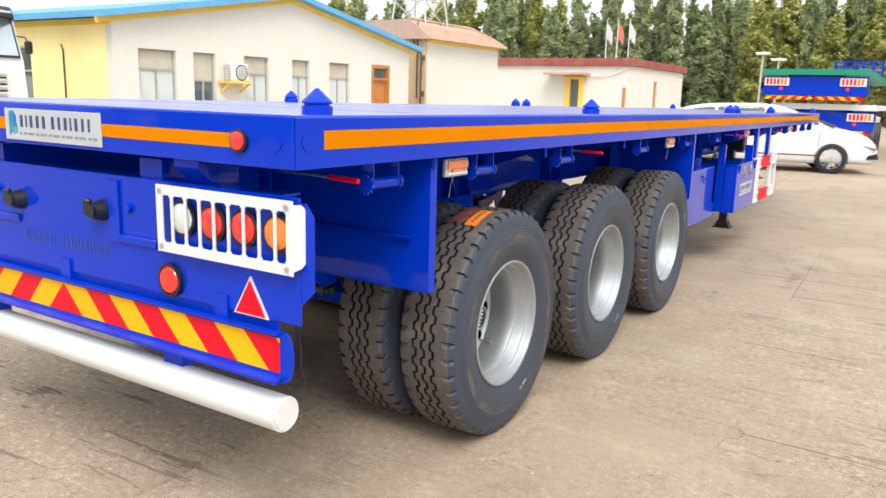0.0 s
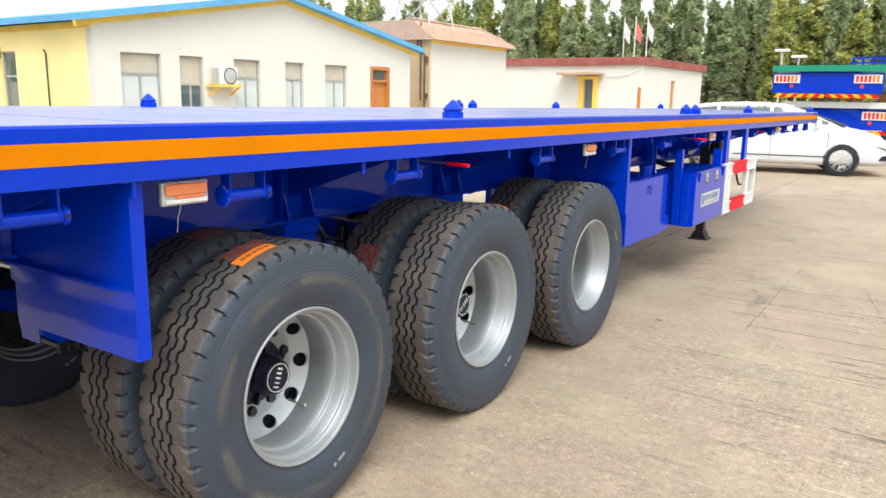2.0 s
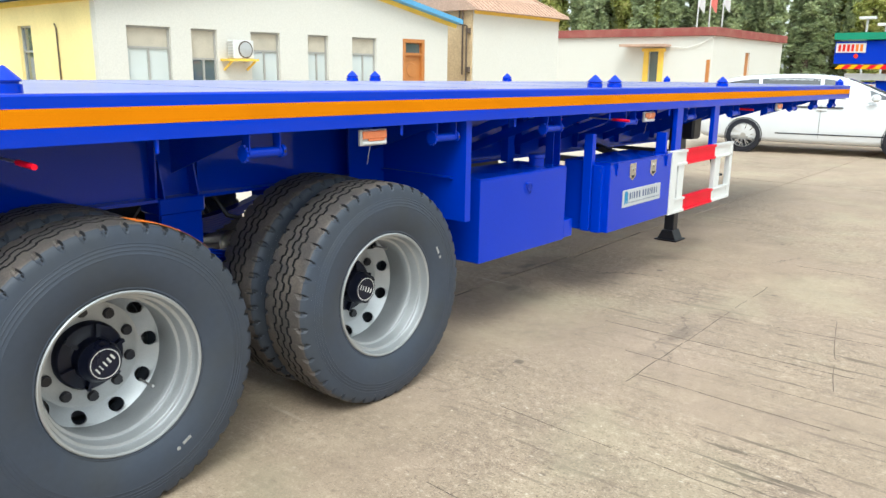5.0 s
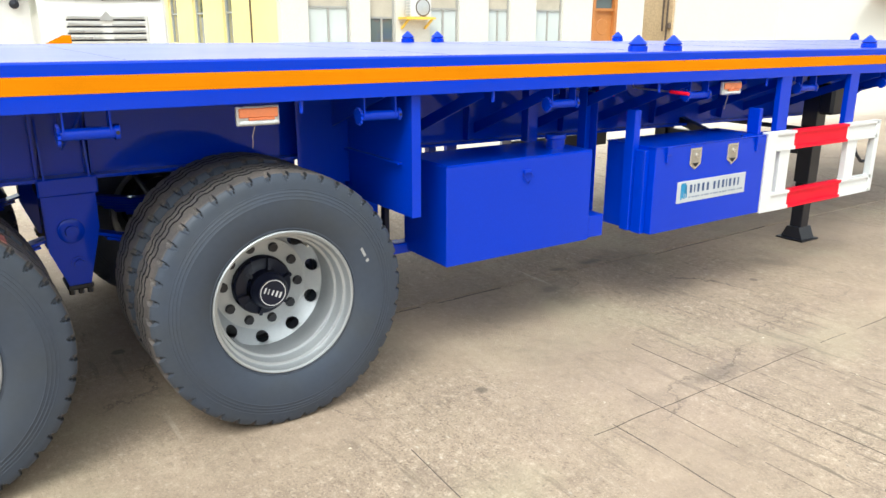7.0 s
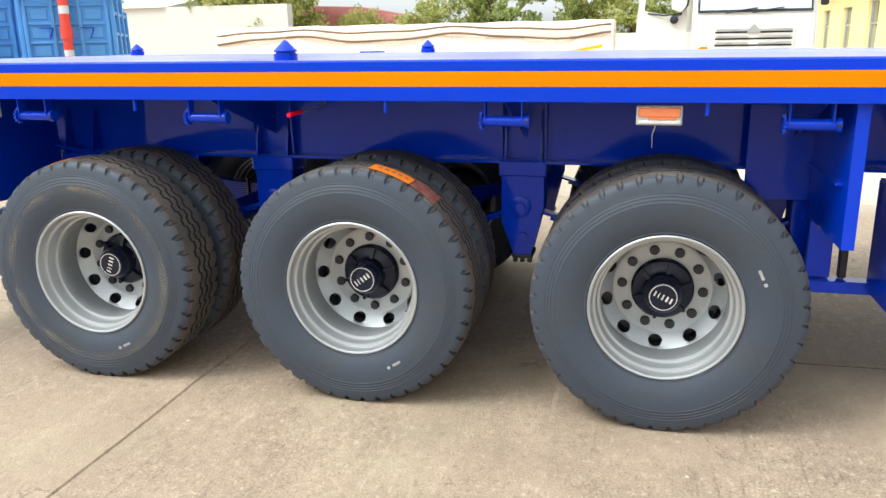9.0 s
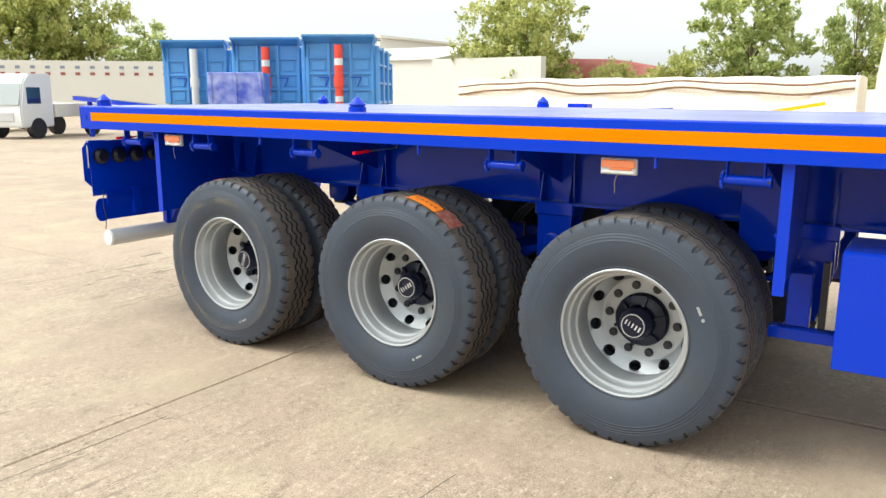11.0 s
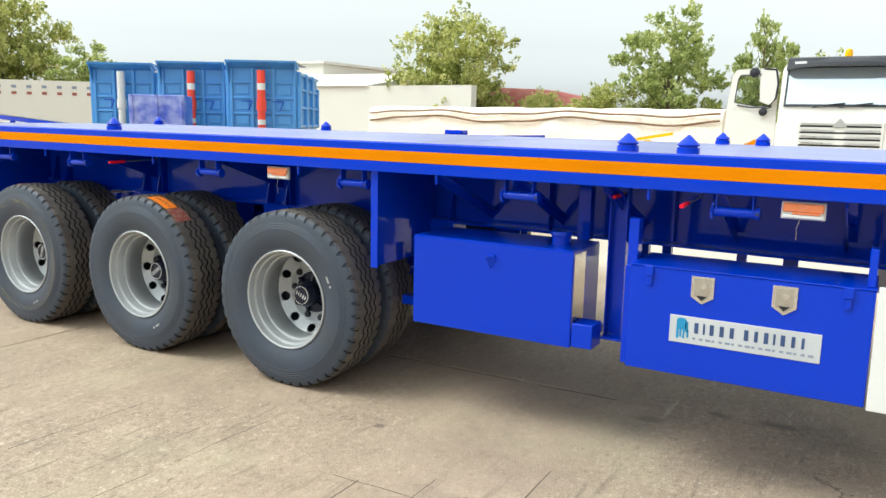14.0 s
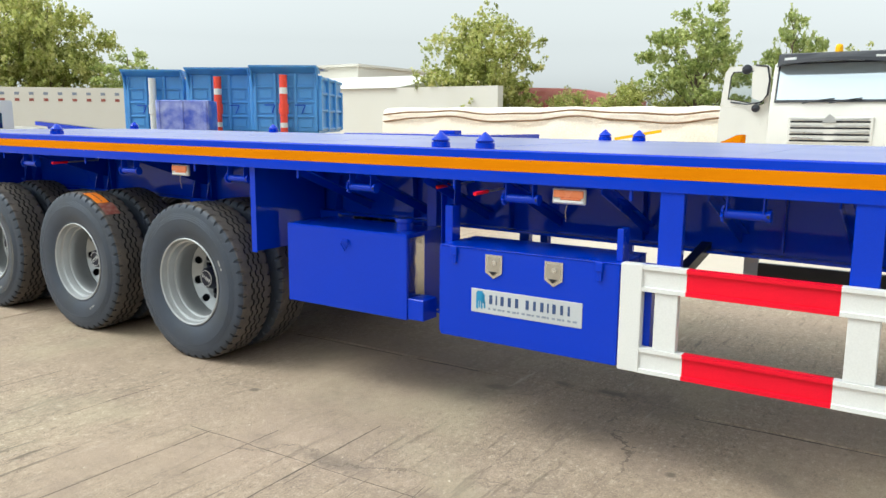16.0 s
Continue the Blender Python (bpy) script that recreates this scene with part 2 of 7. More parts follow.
def grid_solid(bm, us, vs, hole, place):
    """A flat plate on the grid us x vs, with the cells for which hole(u, v) holds left open. place(u, v, side) gives a corner, side 0 or 1."""
    verts = {}
    def vert(i, j, s):
        if (i, j, s) not in verts:
            verts[i, j, s] = bm.verts.new(place(us[i], vs[j], s))
        return verts[i, j, s]
    nu, nv = len(us) - 1, len(vs) - 1
    solid = lambda i, j: 0 <= i < nu and 0 <= j < nv and not hole((us[i] + us[i + 1]) / 2, (vs[j] + vs[j + 1]) / 2)
    for i in range(nu):
        for j in range(nv):
            if not solid(i, j):
                continue
            for s in (0, 1):
                bm.faces.new([vert(i, j, s), vert(i + 1, j, s), vert(i + 1, j + 1, s), vert(i, j + 1, s)])
            for (a, c), (di, dj) in ((((i, j), (i + 1, j)), (0, -1)), (((i, j + 1), (i + 1, j + 1)), (0, 1)), (((i, j), (i, j + 1)), (-1, 0)), (((i + 1, j), (i + 1, j + 1)), (1, 0))):
                if not solid(i + di, j + dj):
                    bm.faces.new([vert(*a, 0), vert(*c, 0), vert(*c, 1), vert(*a, 1)])
    return bm


def part(name, bm, material, parent=None, label="", smooth=35):
    """Links a bmesh, made in world metres, as one mesh object under a thing or a part."""
    o = ORIGIN.get(parent.name, Vector()) if parent else Vector()
    bmesh.ops.recalc_face_normals(bm, faces=bm.faces[:])
    bmesh.ops.translate(bm, verts=bm.verts[:], vec=-o)
    me = bpy.data.meshes.new(name)
    bm.to_mesh(me)
    bm.free()
    if smooth:
        me.shade_smooth()
        me.set_sharp_from_angle(angle=radians(smooth))
    for m in material if isinstance(material, (list, tuple)) else [material]:
        me.materials.append(m)
    ob = new(name, me)
    if parent:
        ob.parent = parent
    ORIGIN[ob.name] = o
    return tagged(ob, label)


def thing(name, at, label, category, group="", kind="", parent=None):
    """An Empty at the base of a thing, which carries its parts."""
    ob = new(name)
    ob.empty_display_size = 0.2
    o = Vector(at)
    ob.location = o - (ORIGIN[parent.name] if parent else Vector())
    ob.parent = parent
    ORIGIN[ob.name] = o
    return tagged(ob, label, category, group, kind)


def B():
    return bmesh.new()


# ---- ground: concrete slabs with open joints ----
def concrete():
    m = bpy.data.materials.new("worn_concrete")
    m.use_nodes = True
    n, l = m.node_tree.nodes, m.node_tree.links
    b = n["Principled BSDF"]
    geo = n.new("ShaderNodeNewGeometry")
    def noise_tex(scale, detail=8, rough=0.6):
        t = n.new("ShaderNodeTexNoise")
        t.inputs["Scale"].default_value, t.inputs["Detail"].default_value, t.inputs["Roughness"].default_value = scale, detail, rough
        l.new(geo.outputs["Position"], t.inputs["Vector"])
        return t
    def ramp(src, lo, hi, a, c):
        r = n.new("ShaderNodeMapRange")
        for k, v in (("From Min", lo), ("From Max", hi), ("To Min", a), ("To Max", c)):
            r.inputs[k].default_value = v
        l.new(src, r.inputs["Value"])
        return r.outputs[0]
    def mixc(fac, a, c):
        x = n.new("ShaderNodeMix")
        x.data_type = "RGBA"
        l.new(fac, x.inputs["Factor"])
        for k, v in (("A", a), ("B", c)):
            if isinstance(v, tuple):
                x.inputs[k].default_value = (*v, 1)
            else:
                l.new(v, x.inputs[k])
        return x.outputs["Result"]
    big, mid, grit, fine = noise_tex(0.45), noise_tex(3.2, 10, 0.7), noise_tex(24, 8, 0.8), noise_tex(95, 4, 0.7)
    pit = n.new("ShaderNodeTexVoronoi")
    pit.inputs["Scale"].default_value = 55
    l.new(geo.outputs["Position"], pit.inputs["Vector"])
    col = mixc(ramp(big.outputs["Fac"], 0.38, 0.66, 0, 1), (0.380, 0.278, 0.183), (0.295, 0.216, 0.144))
    col = mixc(ramp(mid.outputs["Fac"], 0.52, 0.72, 0, 0.6), col, (0.512, 0.381, 0.259))
    col = mixc(ramp(mid.outputs["Fac"], 0.47, 0.30, 0, 0.6), col, (0.189, 0.133, 0.086))
    patch = noise_tex(0.3, 3)
    def rough_area(src):
        x = n.new("ShaderNodeMath")
        x.operation = "MULTIPLY"
        l.new(src, x.inputs[0])
        l.new(ramp(patch.outputs["Fac"], 0.40, 0.56, 0.35, 1.5), x.inputs[1])
        return x.outputs[0]
    col = mixc(rough_area(ramp(grit.outputs["Fac"], 0.53, 0.64, 0, 0.55)), col, (0.644, 0.498, 0.352))
    col = mixc(rough_area(ramp(grit.outputs["Fac"], 0.46, 0.36, 0, 0.6)), col, (0.144, 0.097, 0.063))
    col = mixc(rough_area(ramp(fine.outputs["Fac"], 0.56, 0.66, 0, 0.5)), col, (0.701, 0.555, 0.404))
    col = mixc(rough_area(ramp(fine.outputs["Fac"], 0.44, 0.34, 0, 0.7)), col, (0.111, 0.077, 0.050))
    # worn float and saw lines that run across the yard
    lines = n.new("ShaderNodeVectorMath")
    lines.operation = "MULTIPLY"
    lines.inputs[1].default_value = (1.5, 15.0, 1.0)
    l.new(geo.outputs["Position"], lines.inputs[0])
    streak = noise_tex(1.0, 6, 0.65)
    l.new(lines.outputs[0], streak.inputs["Vector"])
    zone = noise_tex(0.22, 2)
    cut = n.new("ShaderNodeMath")
    cut.operation = "MULTIPLY"
    l.new(ramp(streak.outputs["Fac"], 0.575, 0.63, 0, 1), cut.inputs[0])
    l.new(ramp(zone.outputs["Fac"], 0.46, 0.58, 0.12, 0.85), cut.inputs[1])
    col = mixc(rough_area(cut.outputs[0]), col, (0.128, 0.095, 0.065))
    col = mixc(rough_area(ramp(streak.outputs["Fac"], 0.38, 0.28, 0, 0.45)), col, (0.658, 0.540, 0.400))
    blot = noise_tex(1.1, 5, 0.75)
    col = mixc(ramp(blot.outputs["Fac"], 0.56, 0.72, 0, 0.55), col, (0.180, 0.130, 0.093))
    # broad pinkish and yellowish weathering
    tint = noise_tex(0.9, 4)
    col = mixc(ramp(tint.outputs["Fac"], 0.50, 0.66, 0, 0.32), col, (0.47, 0.335, 0.235))
    col = mixc(ramp(tint.outputs["Fac"], 0.48, 0.34, 0, 0.30), col, (0.44, 0.385, 0.235))
    # sparse flakes and pits, drawn out across the yard
    flake = n.new("ShaderNodeVectorMath")
    flake.operation = "MULTIPLY"
    flake.inputs[1].default_value = (13.0, 27.0, 1.0)
    l.new(geo.outputs["Position"], flake.inputs[0])
    for thr, shade, much in ((0.10, (0.150, 0.110, 0.075), 0.55), (0.06, (0.74, 0.64, 0.50), 0.4)):
        vor = n.new("ShaderNodeTexVoronoi")
        vor.inputs["Scale"].default_value = 1.0 if much > 0.5 else 1.37
        l.new(flake.outputs[0], vor.inputs["Vector"])
        pick = n.new("ShaderNodeSeparateColor")
        l.new(vor.outputs["Color"], pick.inputs[0])
        both = n.new("ShaderNodeMath")
        both.operation = "MULTIPLY"
        l.new(ramp(vor.outputs["Distance"], thr, thr + 0.22, much, 0), both.inputs[0])
        l.new(ramp(pick.outputs[0], 0.70, 0.95, 0, 1), both.inputs[1])
        col = mixc(rough_area(both.outputs[0]), col, shade)
    # small dark drips and spots
    spot = n.new("ShaderNodeTexVoronoi")
    spot.inputs["Scale"].default_value = 1.35
    l.new(geo.outputs["Position"], spot.inputs["Vector"])
    dirt = noise_tex(9, 4)
    edge = n.new("ShaderNodeMath")
    edge.operation = "MULTIPLY_ADD"
    l.new(dirt.outputs["Fac"], edge.inputs[0])
    edge.inputs[1].default_value = 0.09
    l.new(spot.outputs["Distance"], edge.inputs[2])
    col = mixc(ramp(edge.outputs[0], 0.070, 0.095, 0.75, 0), col, (0.106, 0.080, 0.058))
    warp = n.new("ShaderNodeVectorMath")
    warp.operation = "MULTIPLY_ADD"
    l.new(mid.outputs["Color"], warp.inputs[0])
    warp.inputs[1].default_value = (0.5, 0.5, 0.0)
    l.new(geo.outputs["Position"], warp.inputs[2])
    crack = n.new("ShaderNodeTexVoronoi")
    crack.feature = "DISTANCE_TO_EDGE"
    crack.inputs["Scale"].default_value = 0.42
    l.new(warp.outputs[0], crack.inputs["Vector"])
    line = n.new("ShaderNodeMath")
    line.operation = "MULTIPLY"
    l.new(ramp(crack.outputs["Distance"], 0.0008, 0.0028, 0.8, 0), line.inputs[0])
    l.new(ramp(big.outputs["Fac"], 0.50, 0.58, 0, 1), line.inputs[1])
    col = mixc(line.outputs[0], col, (0.096, 0.070, 0.051))
    # old oil stains: centre, half sizes, turn
    for sx, sy, rx, ry, turn, much in ((-0.68, 7.80, 0.09, 0.62, 0, 0.5), (-2.33, 8.66, 0.10, 0.24, 10, 0.95), (-2.32, 8.36, 0.07, 0.13, 0, 0.8), (-2.04, 8.04, 0.06, 0.12, 0, 0.6), (-2.2, 9.0, 0.5, 0.22, 60, 0.4), (-1.6, 9.75, 0.3, 0.1, 30, 0.4)):
        place = n.new("ShaderNodeMapping")
        place.vector_type = "TEXTURE"
        place.inputs["Location"].default_value = (sx, sy, 0)
        place.inputs["Rotation"].default_value = (0, 0, radians(turn))
        place.inputs["Scale"].default_value = (rx, ry, 1)
        l.new(geo.outputs["Position"], place.inputs["Vector"])
        far = n.new("ShaderNodeVectorMath")
        far.operation = "LENGTH"
        l.new(place.outputs[0], far.inputs[0])
        ragged = n.new("ShaderNodeMath")
        ragged.operation = "MULTIPLY_ADD"
        l.new(mid.outputs["Fac"], ragged.inputs[0])
        ragged.inputs[1].default_value = 2.2
        l.new(far.outputs["Value"], ragged.inputs[2])
        col = mixc(ramp(ragged.outputs[0], 1.35, 2.0, much, 0), col, (0.16, 0.122, 0.09))
    # a paler tone beyond the trailer, towards its front half
    axes = n.new("ShaderNodeSeparateXYZ")
    l.new(geo.outputs["Position"], axes.inputs[0])
    edge2 = n.new("ShaderNodeMath")
    edge2.operation = "ADD"
    l.new(axes.outputs["X"], edge2.inputs[0])
    l.new(mid.outputs["Fac"], edge2.inputs[1])
    paler = n.new("ShaderNodeMath")
    paler.operation = "MULTIPLY"
    l.new(ramp(edge2.outputs[0], -5.2, -6.2, 0, 0.75), paler.inputs[0])
    l.new(ramp(axes.outputs["Y"], 4.6, 6.4, 0, 1), paler.inputs[1])
    col = mixc(paler.outputs[0], col, (0.56, 0.49, 0.40))
    info = n.new("ShaderNodeObjectInfo")
    hsv = n.new("ShaderNodeHueSaturation")
    l.new(col, hsv.inputs["Color"])
    hsv.inputs["Saturation"].default_value = 0.90
    l.new(ramp(info.outputs["Random"], 0, 1, 0.90, 1.03), hsv.inputs["Value"])
    l.new(hsv.outputs[0], b.inputs["Base Color"])
    l.new(ramp(mid.outputs["Fac"], 0.3, 0.7, 0.62, 0.85), b.inputs["Roughness"])
    add = n.new("ShaderNodeMath")
    l.new(grit.outputs["Fac"], add.inputs[0])
    l.new(ramp(pit.outputs["Distance"], 0.0, 0.35, -0.4, 0), add.inputs[1])
    bp = n.new("ShaderNodeBump")
    bp.inputs["Strength"].default_value, bp.inputs["Distance"].default_value = 0.6, 0.008
    l.new(add.outputs[0], bp.inputs["Height"])
    l.new(bp.outputs[0], b.inputs["Normal"])
    return m


CONCRETE = concrete()
JOINT = mat("joint_dirt", (0.11, 0.085, 0.065), 0.95, var=0.3, scale=4, fine=60, bump=0.3)
gb = B()
R_ = 900
gv = [gb.verts.new(p) for p in ((-R_, -R_, -0.008), (R_, -R_, -0.008), (R_, R_, -0.008), (-R_, R_, -0.008))]
gb.faces.new(gv)
ground = tagged(part("ground", gb, CONCRETE, None, smooth=0), "worn beige concrete yard of jointed slabs", "ground", kind="structure")

# ---- the flatbed trailer ----
XR, XL, YR, YF = -1.355, -3.855, 1.957, 14.45
CX = (XR + XL) / 2
HUB = 0.53
AXLES = (3.405, 4.715, 6.022)
SLOPE = 0.0045


def fall(bm):
    """The deck falls slightly towards its front."""
    for v in bm.verts:
        v.co.z -= SLOPE * (v.co.y - YR)
    return bm


trailer = thing("flatbed_trailer", (CX, 8.0, 0), "royal blue three-axle flatbed semi-trailer with orange reflective stripes", "trailer")


def tpart(name, bm, material, parent=None, label="", sloped=True, smooth=35):
    return part(name, fall(bm) if sloped else bm, material, parent or trailer, label, smooth)


ZT, ZB = 1.505, 1.348
deck = B()
box(deck, (XL + 0.0745, YR + 0.01, 1.49), (XR - 0.0745, YF - 0.012, 1.507))
tpart("deck_plate", deck, DECKBLUE, label="glossy blue steel deck plate")
for i in range(9):
    y0 = YR + 0.9 + i * 1.33
    b = B()
    box(b, (XL + 0.08, y0, 1.507), (XR - 0.08, y0 + 0.010, 1.5078))
    tpart("deck_seam", b, DECKBLUE)


def rail(x, out):
    b = B()
    t = 0.012
    prism(b, [(x, ZB), (x, ZT - 0.006), (x - out * 0.006, ZT), (x - out * 0.075, ZT), (x - out * 0.075, ZT - t), (x - out * t, ZT - t),
              (x - out * t, ZB + t), (x - out * 0.075, ZB + t), (x - out * 0.075, ZB), (x - out * 0.004, ZB)], "y", YR + 0.01, YF)
    r = tpart("side_rail", b, BLUE)
    part("top_flange", fall(box(B(), (x - out * 0.007, YR + 0.02, ZT), (x - out * 0.074, YF - 0.02, ZT + 0.002))), DECKBLUE, r)
    s = B()
    box(s, (x, YR + 0.135, 1.404), (x + out * 0.0015, YF - 0.03, 1.462))
    part("reflective_stripe", fall(s), ORANGE, r, "orange reflective tape along the side rail")
    c = B()
    cyl(c, (x + out * 0.001, YR + 0.062, 1.428), (x + out * 0.004, YR + 0.062, 1.428), 0.026, 24)
    part("hole_plug", fall(c), BLUE, r)
    return r


rail(XR, 1)
rail(XL, -1)
b = B()
box(b, (XL, YR, ZB), (XR, YR + 0.008, ZT - 0.001), 0.003)
box(b, (XL + 0.02, YR + 0.008, ZB), (XR - 0.02, YR + 0.09, ZB + 0.01))
rear_beam = tpart("rear_beam", b, BLUE)
b = B()
box(b, (-3.62, YR - 0.0015, 1.401), (-1.612, YR, 1.446))
part("reflective_stripe", fall(b), ORANGE, rear_beam)
for x in (-1.425, -3.785):
    b = cyl(B(), (x, YR - 0.004, 1.426), (x, YR, 1.426), 0.027, 24)
    part("hole_plug", fall(b), BLUE, rear_beam)
for x in (-1.571, -3.639):
    b = lathe(B(), [(0.036, YR), (0.036, YR - 0.012), (0.03, YR - 0.014), (0.03, YR - 0.006)], 24, "y", (x, 0, 1.424))
    ring = tpart("marker_lamp", b, BLACK, label="small round red marker lamp with black rim")
    b = lathe(B(), [(0.030, YR - 0.008), (0.028, YR - 0.017), (0.016, YR - 0.021), (0.001, YR - 0.022)], 24, "y", (x, 0, 1.424))
    part("lens", fall(b), REDLENS, ring)
b = B()
box(b, (XL, YF - 0.01, ZB), (XR, YF, ZT), 0.003)
tpart("front_beam", b, BLUE)


def plate(name, lo, hi, face, label, parent=None):
    """A white name plate whose mark and lettering are plain shapes. face: 'y' rear, 'x' side."""
    b = box(B(), lo, hi, 0.002)
    p = tpart(name, b, PLATEWHITE, parent, label, sloped=False)
    if face == "y":
        u0, u1, z0, z1, f = lo[0], hi[0], lo[2], hi[2], lo[1]
        def put(a, c, d, e, nm, m):
            part(nm, box(B(), (u0 + (u1 - u0) * a, f - 0.0015, z0 + (z1 - z0) * d), (u0 + (u1 - u0) * c, f + 0.001, z0 + (z1 - z0) * e)), m, p)
    else:
        u0, u1, z0, z1, f = lo[1], hi[1], lo[2], hi[2], hi[0]
        def put(a, c, d, e, nm, m):
            part(nm, box(B(), (f - 0.001, u0 + (u1 - u0) * a, z0 + (z1 - z0) * d), (f + 0.0015, u0 + (u1 - u0) * c, z0 + (z1 - z0) * e)), m, p)
    # a rounded mark with a drooping side, then thin bars of print
    for a, c, d, e in ((0.050, 0.120, 0.50, 0.86), (0.060, 0.110, 0.86, 0.92), (0.112, 0.132, 0.42, 0.80), (0.124, 0.138, 0.22, 0.50), (0.050, 0.068, 0.16, 0.50), (0.074, 0.088, 0.22, 0.50), (0.096, 0.110, 0.18, 0.50)):
        put(a, c, d, e, "mark", TEAL)
    u = 0.168
    for w in (1, .4, 1, 1, 1, 0, 1, .9, 1, .4, 1, .9, .8):
        if w > 0.5:
            put(u + 0.008, u + w * 0.048 - 0.012, 0.42, 0.80, "letter_bar", INK)
        elif w:
            put(u, u + 0.014, 0.42, 0.80, "letter_bar", INK)
        u += w * 0.048 + 0.0195 if w else 0.028
    for k in range(18):
        a = 0.168 + k * 0.0445
        put(a, a + 0.018 + 0.017 * ((k * 7) % 3) / 2, 0.18, 0.26, "print_bar", GREYINK)
    return p


plate("name_plate", (-2.872, YR - 0.005, 1.362), (-2.258, YR - 0.0015, 1.482), "y", "white name plate with dark bars of print")

# under-frame: two deep beams, outriggers and cross members
for x in (-2.10, -3.11):
    b = B()
    prism(b, [(YR + 0.25, 1.35), (YF - 0.1, 1.35), (YF - 0.1, 1.24), (11.6, 1.24), (10.9, 0.995), (7.0, 1.018), (2.9, 1.02), (YR + 0.25, 1.16)], "x", x - 0.005, x + 0.005)
    web = tpart("main_beam", b, BLUE, label="deep welded blue main beam")
    b = B()
    for (ya, za), (yb, zb) in (((YR + 0.25, 1.16), (2.9, 1.02)), ((2.9, 1.02), (7.0, 1.018)), ((7.0, 1.018), (10.9, 0.995)), ((10.9, 0.995), (11.6, 1.24)), ((11.6, 1.24), (YF - 0.1, 1.24))):
        beam(b, (x, ya, za - 0.006), (x, yb, zb - 0.006), 0.15, 0.014)
    part("bottom_flange", fall(b), BLUE, web)
    for y in (2.55, 3.96, 4.17, 5.26, 5.47, 6.45, 7.4, 8.1, 8.9, 9.6, 10.3):
        b = B()
        prism(b, [(x, 1.34), (x + 0.07 * (1 if x > CX else -1), 1.34), (x + 0.05 * (1 if x > CX else -1), 1.02), (x, 1.02)], "y", y - 0.005, y + 0.005)
        part("stiffener", fall(b), BLUE, web)
for i in range(25):
    y = YR + 0.35 + i * 0.498
    b = B()
    box(b, (XL + 0.013, y - 0.003, 1.37), (XR - 0.013, y + 0.003, 1.486))
    box(b, (XL + 0.013, y - 0.03, 1.365), (XR - 0.013, y + 0.03, 1.371))
    tpart("cross_member", b, BLUE)
for y in (2.62, 4.06, 5.37, 6.55, 7.02, 7.47, 7.93, 8.41, 8.92, 9.40, 9.90, 10.4, 11.4, 12.4, 13.4):
    brace = 6.8 < y < 10.6
    for s, xw in ((1, -2.10), (-1, -3.11)):
        if brace:
            arm = tpart("outrigger", beam(B(), (xw, y, 1.075), (xw + s * 0.69, y, 1.345), 0.006, 0.055), BLUE)
            part("flange", fall(beam(B(), (xw, y + 0.018, 1.100), (xw + s * 0.66, y + 0.018, 1.350), 0.036, 0.005)), BLUE, arm)
        else:
            tpart("outrigger", prism(B(), [(xw, 1.36), (xw + s * 0.62, 1.36), (xw + s * 0.62, 1.33), (xw, 1.12)], "y", y - 0.004, y + 0.004), BLUE)

# rear light panel
PZ0, PZ1, PY = 0.86, 1.262, 2.0
b = B()
box(b, (-3.84, PY, PZ0), (-1.372, PY + 0.008, PZ1), 0.002)
box(b, (-3.76, PY + 0.008, PZ1 - 0.008), (-1.46, PY + 0.10, PZ1))
box(b, (-3.76, PY + 0.008, PZ0), (-1.46, PY + 0.04, PZ0 + 0.008))
panel = tpart("rear_panel", b, BLUE, sloped=False)
part("skirt", box(B(), (-3.74, PY + 0.010, 0.79), (-1.475, PY + 0.018, 0.885)), BLUE, panel)
for x in (-2.10, -3.11):
    b = B()
    box(b, (x - 0.06, PY + 0.03, PZ0 + 0.1), (x + 0.06, PY + 0.35, 1.33))
    tpart("panel_bracket", b, BLUE, sloped=False)
for x in (-1.86, -3.34):
    b = prism(B(), [(YR + 0.03, 1.35), (YR + 0.03, 1.32), (PY + 0.05, 1.262), (PY + 0.16, 1.262), (PY + 0.16, 1.35)], "x", x - 0.06, x + 0.06)
    tpart("deck_bracket", b, BLUE, sloped=False)
for x0, x1 in ((-2.30, -2.04), (-3.16, -2.90)):
    b = B()
    box(b, (x0, PY - 0.012, 1.02), (x0 + 0.06, PY, 1.245), 0.003)
    box(b, (x0 + 0.06, PY - 0.012, 1.02), (x1, PY, 1.05), 0.003)
    part("panel_fold", b, BLUE, panel)
    part("bolt", cyl(B(), (x0 + 0.11, PY - 0.014, 1.15), (x0 + 0.11, PY, 1.15), 0.018, 12), BLUE, panel)
for s0 in (-1.888, -3.322):
    for k in range(4):
        x = s0 + (0.1457 * k if s0 > CX else -0.1457 * k)
        part("lamp_back", lathe(B(), [(0.058, PY + 0.008), (0.055, PY + 0.04), (0.035, PY + 0.055), (0.001, PY + 0.055)], 20, "y", (x, 0, 1.146)), BLACK, panel)


